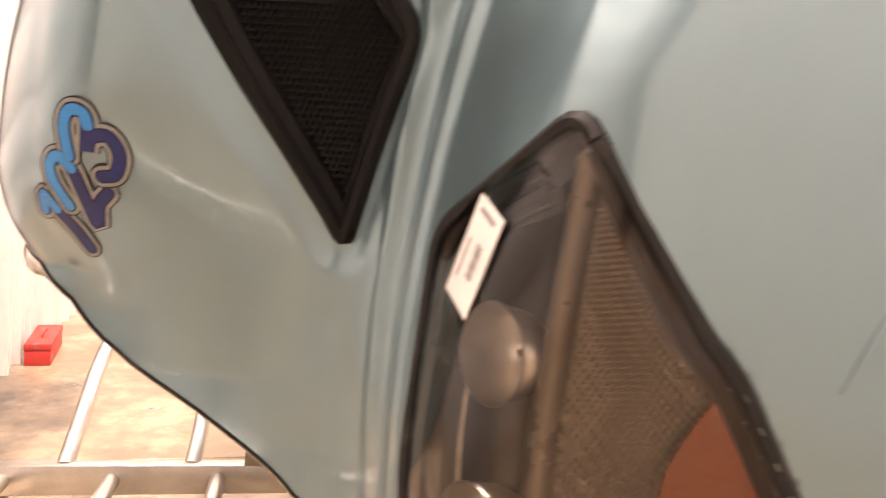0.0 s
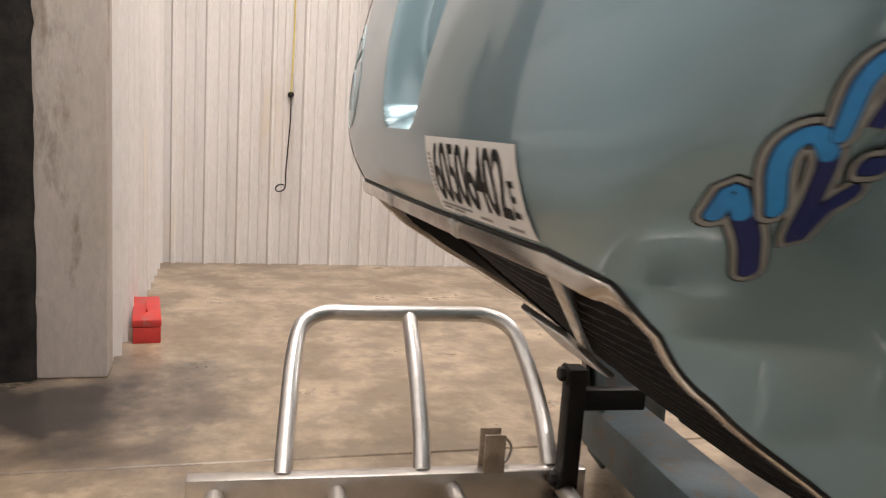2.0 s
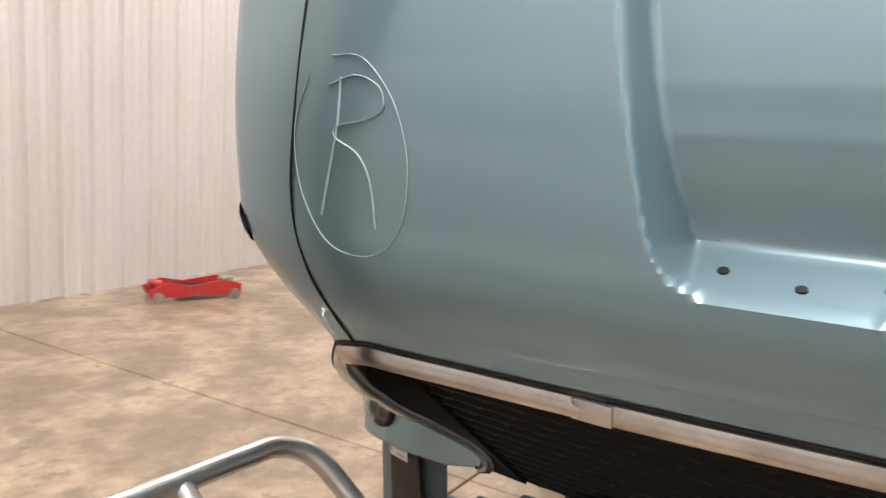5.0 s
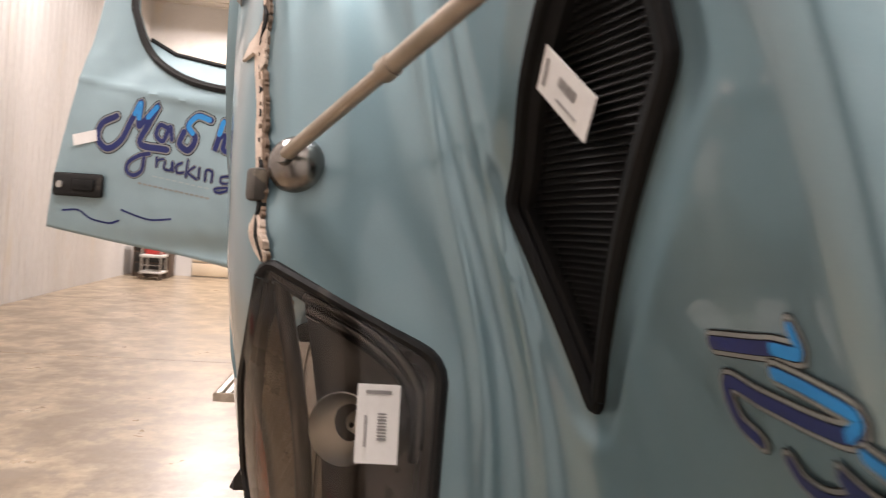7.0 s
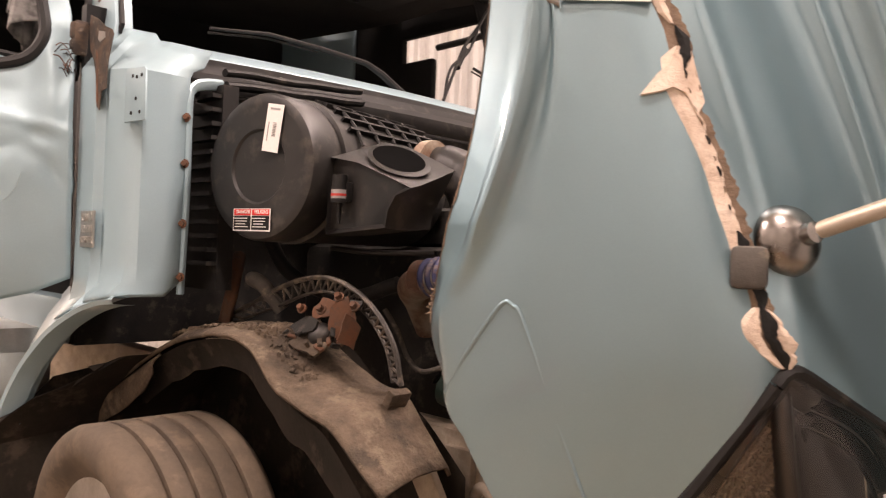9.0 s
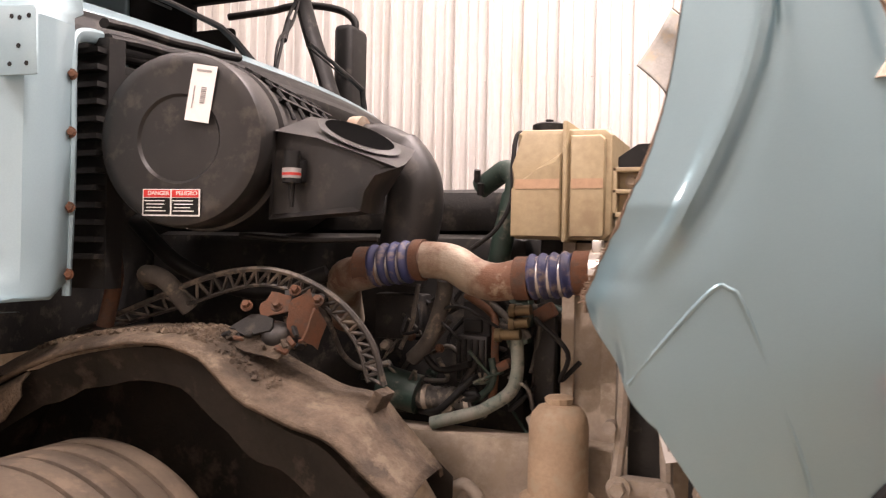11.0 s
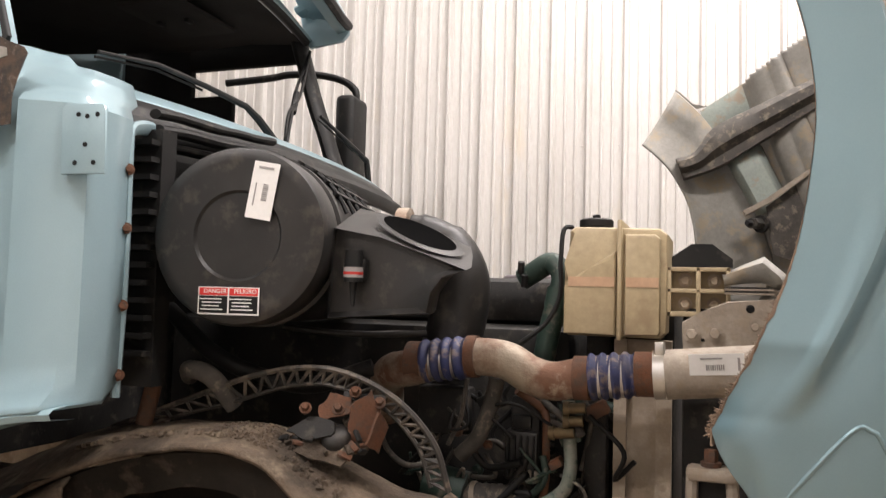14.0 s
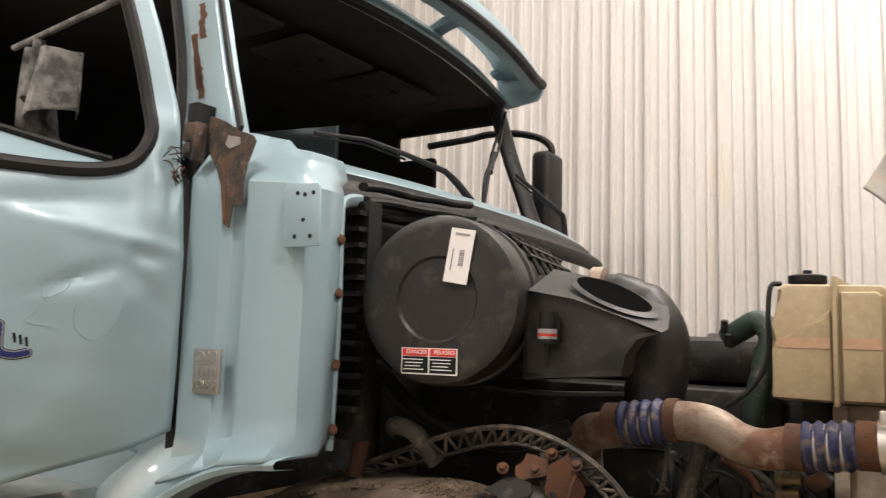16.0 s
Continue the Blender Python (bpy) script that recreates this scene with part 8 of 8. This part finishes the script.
ri, ro = smooth_path([(x, 1.12, z) for x, z in inner], 5), smooth_path([(x, 1.17, z) for x, z in outer], 5)
ribbon(bm, [[a, a.lerp(b, 0.04) + Vector((0, 0.012, 0)), a.lerp(b, 0.35) + Vector((0, 0.03 + 0.006 * noise.noise(a * 9), 0)), a.lerp(b, 0.7) + Vector((0, 0.03 + 0.006 * noise.noise(b * 8), 0)), b] for a, b in zip(ri, ro)])
fl = part("inner_flange", bm, UNDER, hood, "bare grey-beige inner fender flange")
mod = fl.modifiers.new("thickness", "SOLIDIFY")
mod.thickness = 0.008
sheet("flange_tab", [(1.166, 2.303), (1.255, 2.215), (1.30, 2.225), (1.24, 2.235), (1.185, 2.295)], 1.15, UNDER)
sheet("upper_panel", [(1.27, 2.215), (1.45, 2.327), (1.664, 2.459), (1.80, 2.54), (1.80, 2.38), (1.69, 2.312), (1.50, 2.21), (1.30, 2.10)], 1.19, PALE, "pale green inside of the fender top")
# pressed channel: a folded dark strip with a lit ridge
bm = bmesh.new()
top_ = smooth_path([(1.173, 1.06, 1.985), (1.25, 1.055, 2.01), (1.323, 1.05, 2.108), (1.50, 1.03, 2.192), (1.691, 1.01, 2.277), (1.82, 1.0, 2.335)], 4)
low_ = smooth_path([(1.205, 1.06, 1.90), (1.29, 1.055, 1.925), (1.377, 1.05, 1.962), (1.53, 1.03, 2.055), (1.689, 1.01, 2.150), (1.82, 1.0, 2.225)], 4)
ribbon(bm, [[a + Vector((0, 0.09, 0.0)), a, a.lerp(b, 0.22) + Vector((0, -0.028, 0)), a.lerp(b, 0.55) + Vector((0, -0.030, 0)), a.lerp(b, 0.75) + Vector((0, 0.006, 0)), b, b + Vector((0, 0.07, 0.0))] for a, b in zip(top_, low_)])
ch = part("hood_brace", bm, HOSE_GREY, hood, "dark grey pressed hood brace")
mod = ch.modifiers.new("thickness", "SOLIDIFY")
mod.thickness = 0.005
bm = bmesh.new()
ribbon(bm, [[Vector(a), Vector(a).lerp(Vector(b), 0.2) + Vector((0, -0.035, 0)), Vector(a).lerp(Vector(b), 0.8) + Vector((0, -0.035, 0)), Vector(b)] for a, b in (((1.37, 1.12, 1.985), (1.51, 1.12, 2.045)), ((1.42, 1.12, 1.89), (1.555, 1.12, 1.945)), ((1.47, 1.12, 1.79), (1.60, 1.12, 1.85)), ((1.50, 1.12, 1.74), (1.62, 1.12, 1.80)))])
lg = part("brace_leg", bm, PALE, hood, "pale green upright rib")
mod = lg.modifiers.new("thickness", "SOLIDIFY")
mod.thickness = 0.006
sheet("brace_plate", [(1.53, 1.775), (1.60, 1.83), (1.683, 1.894), (1.76, 1.93), (1.74, 1.62), (1.637, 1.55), (1.556, 1.581)], 1.07, HOSE_GREY, "dark grey steel plate", 0.012)
sheet("plate_fold", [(1.45, 1.735), (1.542, 1.786), (1.683, 1.894), (1.76, 1.94), (1.76, 1.965), (1.68, 1.915), (1.53, 1.805), (1.44, 1.755)], 1.045, CAST, "", 0.03)
bm = bmesh.new()
bolt(bm, (1.515, 1.055, 1.703), (-0.6, -0.8, 0), 0.024, 0.05)
bolt(bm, (1.475, 1.02, 1.703), (-0.6, -0.8, 0), 0.014, 0.03)
part("brace_bolt", bm, ENGINE_DARK, hood, "dark rusty bolt")
# Flat dark brown sheet stands in for the opening behind the brace.
sheet("brown_backing", [(1.46, 2.02), (1.72, 2.15), (1.72, 1.90), (1.57, 1.84)], 1.20, surface("brown_pressed_board", (0.075, 0.052, 0.032), (0.05, 0.035, 0.022), rough=0.85, spec=0.2), "brown pressed board")
# stacked thin plates and the casting that carries the pipe
for k in range(4):
    bm = bmesh.new()
    box(bm, (1.352, -0.50, 1.394 + 0.0045 * k), (1.455 - 0.012 * (k % 2), -0.44, 1.397 + 0.0045 * k))
    part("thin_plate", bm, (CAST, ENGINE_DARK)[k % 2], truck, "thin stacked grey plate")
cs = sheet("support_casting", [(1.261, 1.328), (1.30, 1.352), (1.359, 1.377), (1.456, 1.384), (1.50, 1.38), (1.50, 1.28), (1.416, 1.268), (1.264, 1.255)], -0.50, CAST, "grey cast support bracket with two bolts", 0.02, 0.0, truck)
for x, z in ((1.282, 1.303), (1.331, 1.306)):
    bm = bmesh.new()
    bolt(bm, (x, -0.522, z), (0, -1, 0), 0.0125, 0.014)
    part("casting_bolt", bm, CAST, cs)
for x, z in ((1.405, 1.362), (1.415, 1.322), (1.306, 1.29)):
    bm = bmesh.new()
    lathe(bm, [(0.009 if z > 1.3 else 0.004, 0.0), (0.007 if z > 1.3 else 0.003, 0.002)], axes((x, -0.5215, z), (1, 0, 0), (0, 0, 1)), 14)
    part("casting_hole", bm, INK if x < 1.41 else CAST, cs)
bm = bmesh.new()
ribbon(bm, [[(1.345, -0.44, 1.440), (1.39, -0.43, 1.462), (1.438, -0.44, 1.482), (1.478, -0.45, 1.446), (1.50, -0.45, 1.42)], [(1.348, -0.475, 1.436), (1.39, -0.48, 1.452), (1.432, -0.485, 1.466), (1.466, -0.485, 1.436), (1.48, -0.48, 1.415)], [(1.352, -0.47, 1.412), (1.39, -0.475, 1.418), (1.43, -0.48, 1.42), (1.455, -0.48, 1.412), (1.47, -0.47, 1.405)]])
sh = part("bent_shield", bm, UNDER, truck, "bent grey metal shield")
mod = sh.modifiers.new("thickness", "SOLIDIFY")
mod.thickness = 0.004

# Dark plate added to block the bright wall beside the radiator.
bm = bmesh.new()
box(bm, (1.26, -0.44, 0.60), (1.62, -0.40, 1.36), bevel=0.01)
part("gap_filler_plate", bm, ENGINE_DARK, truck, "dark plate added to fill the gap beside the radiator")

# wiring and small lines strung about the engine
rng = random.Random(77)
for k in range(34):
    x, z = rng.uniform(0.60, 1.08), rng.uniform(0.86, 1.14)
    y = rng.uniform(-0.50, -0.38)
    pts = [(x, y, z)]
    for j in range(3):
        pts.append((pts[-1][0] + rng.uniform(-0.09, 0.09), y + rng.uniform(-0.03, 0.03), pts[-1][2] + rng.uniform(-0.10, 0.06)))
    hose("wire", pts, rng.choice((0.004, 0.006, 0.009)), rng.choice((BLACK, BLACK, ENGINE_GREEN, HOSE_GREY)))
for k in range(14):
    at = Vector((rng.uniform(0.62, 1.08), -0.45 + rng.uniform(-0.03, 0.05), rng.uniform(0.84, 1.16)))
    bm = bmesh.new()
    if k % 2:
        bolt(bm, at, (rng.uniform(-0.5, 0.5), -1, rng.uniform(-0.2, 0.6)), rng.uniform(0.008, 0.014), 0.02)
    else:
        w = rng.uniform(0.015, 0.035)
        box(bm, (-w, -0.02, -w * 0.7), (w, 0.02, w * 0.7), Matrix.Translation(at) @ pose(0, 0, 0, 0, rng.uniform(-30, 30), 0), 0.005)
    part("engine_fitting", bm, rng.choice((ENGINE_DARK, ENGINE_GREEN, CAST, RUST)), eng)
hose("firewall_hose", [(-0.05, -0.62, 1.32), (0.15, -0.66, 1.20), (0.35, -0.60, 1.14), (0.52, -0.55, 1.19)], 0.022, BLACK)
hose("cross_pipe", [(0.30, -0.62, 1.285), (0.48, -0.62, 1.275), (0.66, -0.55, 1.28)], 0.008, BLACK_SATIN)


# ---- stock tags on the front ----
def quad_tag(parent, centre, x_axis, y_axis, w, h):
    return stock_tag(parent, axes(centre, x_axis, y_axis), w, h)


stock_tag(hood, skin_frame(2.10, 0.82, 1.385, -1, -0.012, 51), 0.056, 0.113)
quad_tag(hood, tuple(on_skin(column_at(1.875, 1.03, 1.037), 1.037, 1, 0.006)), tuple(skin_frame(1.875, 1.03, 1.037, 1).to_3x3() @ Vector((0.9, -0.42, 0))), tuple(skin_frame(1.875, 1.03, 1.037, 1).to_3x3() @ Vector((0.42, 0.9, 0))), 0.056, 0.108)
quad_tag(hood, tuple(on_skin(column_at(1.885, 0.98, 0.963), 0.963, -1, 0.006)), tuple(skin_frame(1.885, 0.98, 0.963, -1).to_3x3() @ Vector((1, 0.03, 0))), tuple(skin_frame(1.885, 0.98, 0.963, -1).to_3x3() @ Vector((-0.03, 1, 0))), 0.058, 0.106)
quad_tag(hood, tuple(on_skin(column_at(1.63, 1.24, 1.615), 1.615, -1, 0.004)), tuple(skin_frame(1.63, 1.24, 1.615, -1).to_3x3() @ Vector((0.1, 1, 0))), tuple(skin_frame(1.63, 1.24, 1.615, -1).to_3x3() @ Vector((-1, 0.1, 0))), 0.045, 0.11)

# dark lamp panel on the right bumper end with its own tag
bm = bmesh.new()
plate(bm, [(-0.07, -0.14), (0.05, -0.14), (0.055, 0.10), (-0.05, 0.12)], 0.012, axes((1.765, -0.995, 0.43), (-0.25, -0.97, 0), (0.1, 0, 1)), 0.004)
fog = part("fog_lamp_panel", bm, BLACK_SATIN, truck, "black fog lamp panel in the bumper end")
stock_tag(fog, axes((1.778, -1.0, 0.45), (0.25, 0.97, 0), (0.1, 0, 1)) @ Matrix.Rotation(radians(90), 4, "Z"), 0.045, 0.07)


# ---- grille guard folded forward in front of the truck ----
guard = thing("grille_guard", "tubular aluminium grille guard folded down before the truck", "grille guard")
for s in (-1, 1):
    bm = bmesh.new()
    box(bm, (1.86, s * 0.70 - 0.025, 0.085), (2.93, s * 0.70 + 0.025, 0.178), bevel=0.004)
    up = part("upright", bm, ALU, guard, "flat brushed aluminium upright")
    bm = bmesh.new()
    P = [(2.69, s * 0.71, 0.165), (2.68, s * 0.85, 0.27), (2.665, s * 1.0, 0.40), (2.64, s * 1.09, 0.475), (2.57, s * 1.135, 0.503), (2.48, s * 1.14, 0.503), (2.30, s * 1.14, 0.503), (2.14, s * 1.14, 0.503), (2.05, s * 1.135, 0.50), (1.98, s * 1.09, 0.47), (1.95, s * 1.0, 0.39), (1.94, s * 0.85, 0.27), (1.95, s * 0.72, 0.165)]
    tube(bm, smooth_path(P, 6), 0.025, 16)
    loop = part("wing_loop", bm, ALU, guard, "bent aluminium tube loop")
    bm = bmesh.new()
    tube(bm, smooth_path([(2.32, s * 0.71, 0.165), (2.31, s * 0.80, 0.235), (2.305, s * 0.95, 0.36), (2.305, s * 1.135, 0.495)], 6), 0.025, 16)
    part("middle_tube", bm, ALU, guard)
    bm = bmesh.new()
    box(bm, (2.10, s * 0.70 - 0.03, 0.175), (2.16, s * 0.70 - 0.022, 0.285), bevel=0.003)
    part("latch_ear", bm, FRAME_GREY, guard, "dark latch ear")
    bm = bmesh.new()
    box(bm, (2.10, s * 0.70 + 0.022, 0.175), (2.16, s * 0.70 + 0.03, 0.285), bevel=0.003)
    part("latch_ear", bm, FRAME_GREY, guard, "dark latch ear")
    bm = bmesh.new()
    tube(bm, smooth_path([(2.115, s * 0.70 - 0.03, 0.24), (2.09, s * 0.70 - 0.05, 0.25), (2.06, s * 0.70 - 0.05, 0.22), (2.075, s * 0.70 - 0.04, 0.18), (2.11, s * 0.70 - 0.03, 0.19)], 5), 0.004, 6)
    part("pin_ring", bm, STEEL, guard)
for x in (2.86, 2.55, 2.24, 1.93):
    bm = bmesh.new()
    tube(bm, [(x, -0.70, 0.13), (x, 0.70, 0.13)], 0.025, 16)
    part("cross_tube", bm, ALU, guard)
# black hinge arms to the truck
for s in (-1, 1):
    bm = bmesh.new()
    box(bm, (1.90, s * 0.66 - 0.03, 0.06), (1.95, s * 0.66 + 0.03, 0.48), bevel=0.006)
    box(bm, (1.72, s * 0.66 - 0.02, 0.36), (1.92, s * 0.66 + 0.02, 0.42), bevel=0.006)
    arm = part("hinge_arm", bm, BLACK, guard, "black steel hinge arm")
    for bz in (0.46, 0.16):
        bm = bmesh.new()
        bolt(bm, (1.95, s * 0.66, bz), (1, 0, 0), 0.02, 0.02)
        part("arm_bolt", bm, ENGINE_DARK, arm)
    for fx in (2.88, 1.90):
        bm = bmesh.new()
        box(bm, (fx - 0.03, s * 0.70 - 0.024, 0.0), (fx + 0.03, s * 0.70 + 0.024, 0.086))
        part("rest_foot", bm, FRAME_GREY, guard)
# painted front crossmember under the grille, with the hood's shade in its colour
bm = bmesh.new()
box(bm, (1.56, -1.0, 0.12), (1.75, 1.0, 0.265), bevel=0.02)
part("bumper_beam", bm, BEAM_SHADED, truck, "blue painted front beam")
for s in (-1, 1):
    bm = bmesh.new()
    rows_ = []
    for z in (0.08, 0.2, 0.35, 0.5, 0.6):
        rows_.append([(1.77 - 0.1 * (0.6 - z), s * 0.88, z), (1.76 - 0.1 * (0.6 - z), s * 1.02, z), (1.70 - 0.1 * (0.6 - z), s * 1.13, z), (1.58, s * 1.18, z), (1.35, s * 1.20, z)])
    ribbon(bm, rows_)
    b = part("bumper_end", bm, BEAM_SHADED, truck, "blue bumper end under the headlight")
    mod = b.modifiers.new("thickness", "SOLIDIFY")
    mod.thickness = 0.012
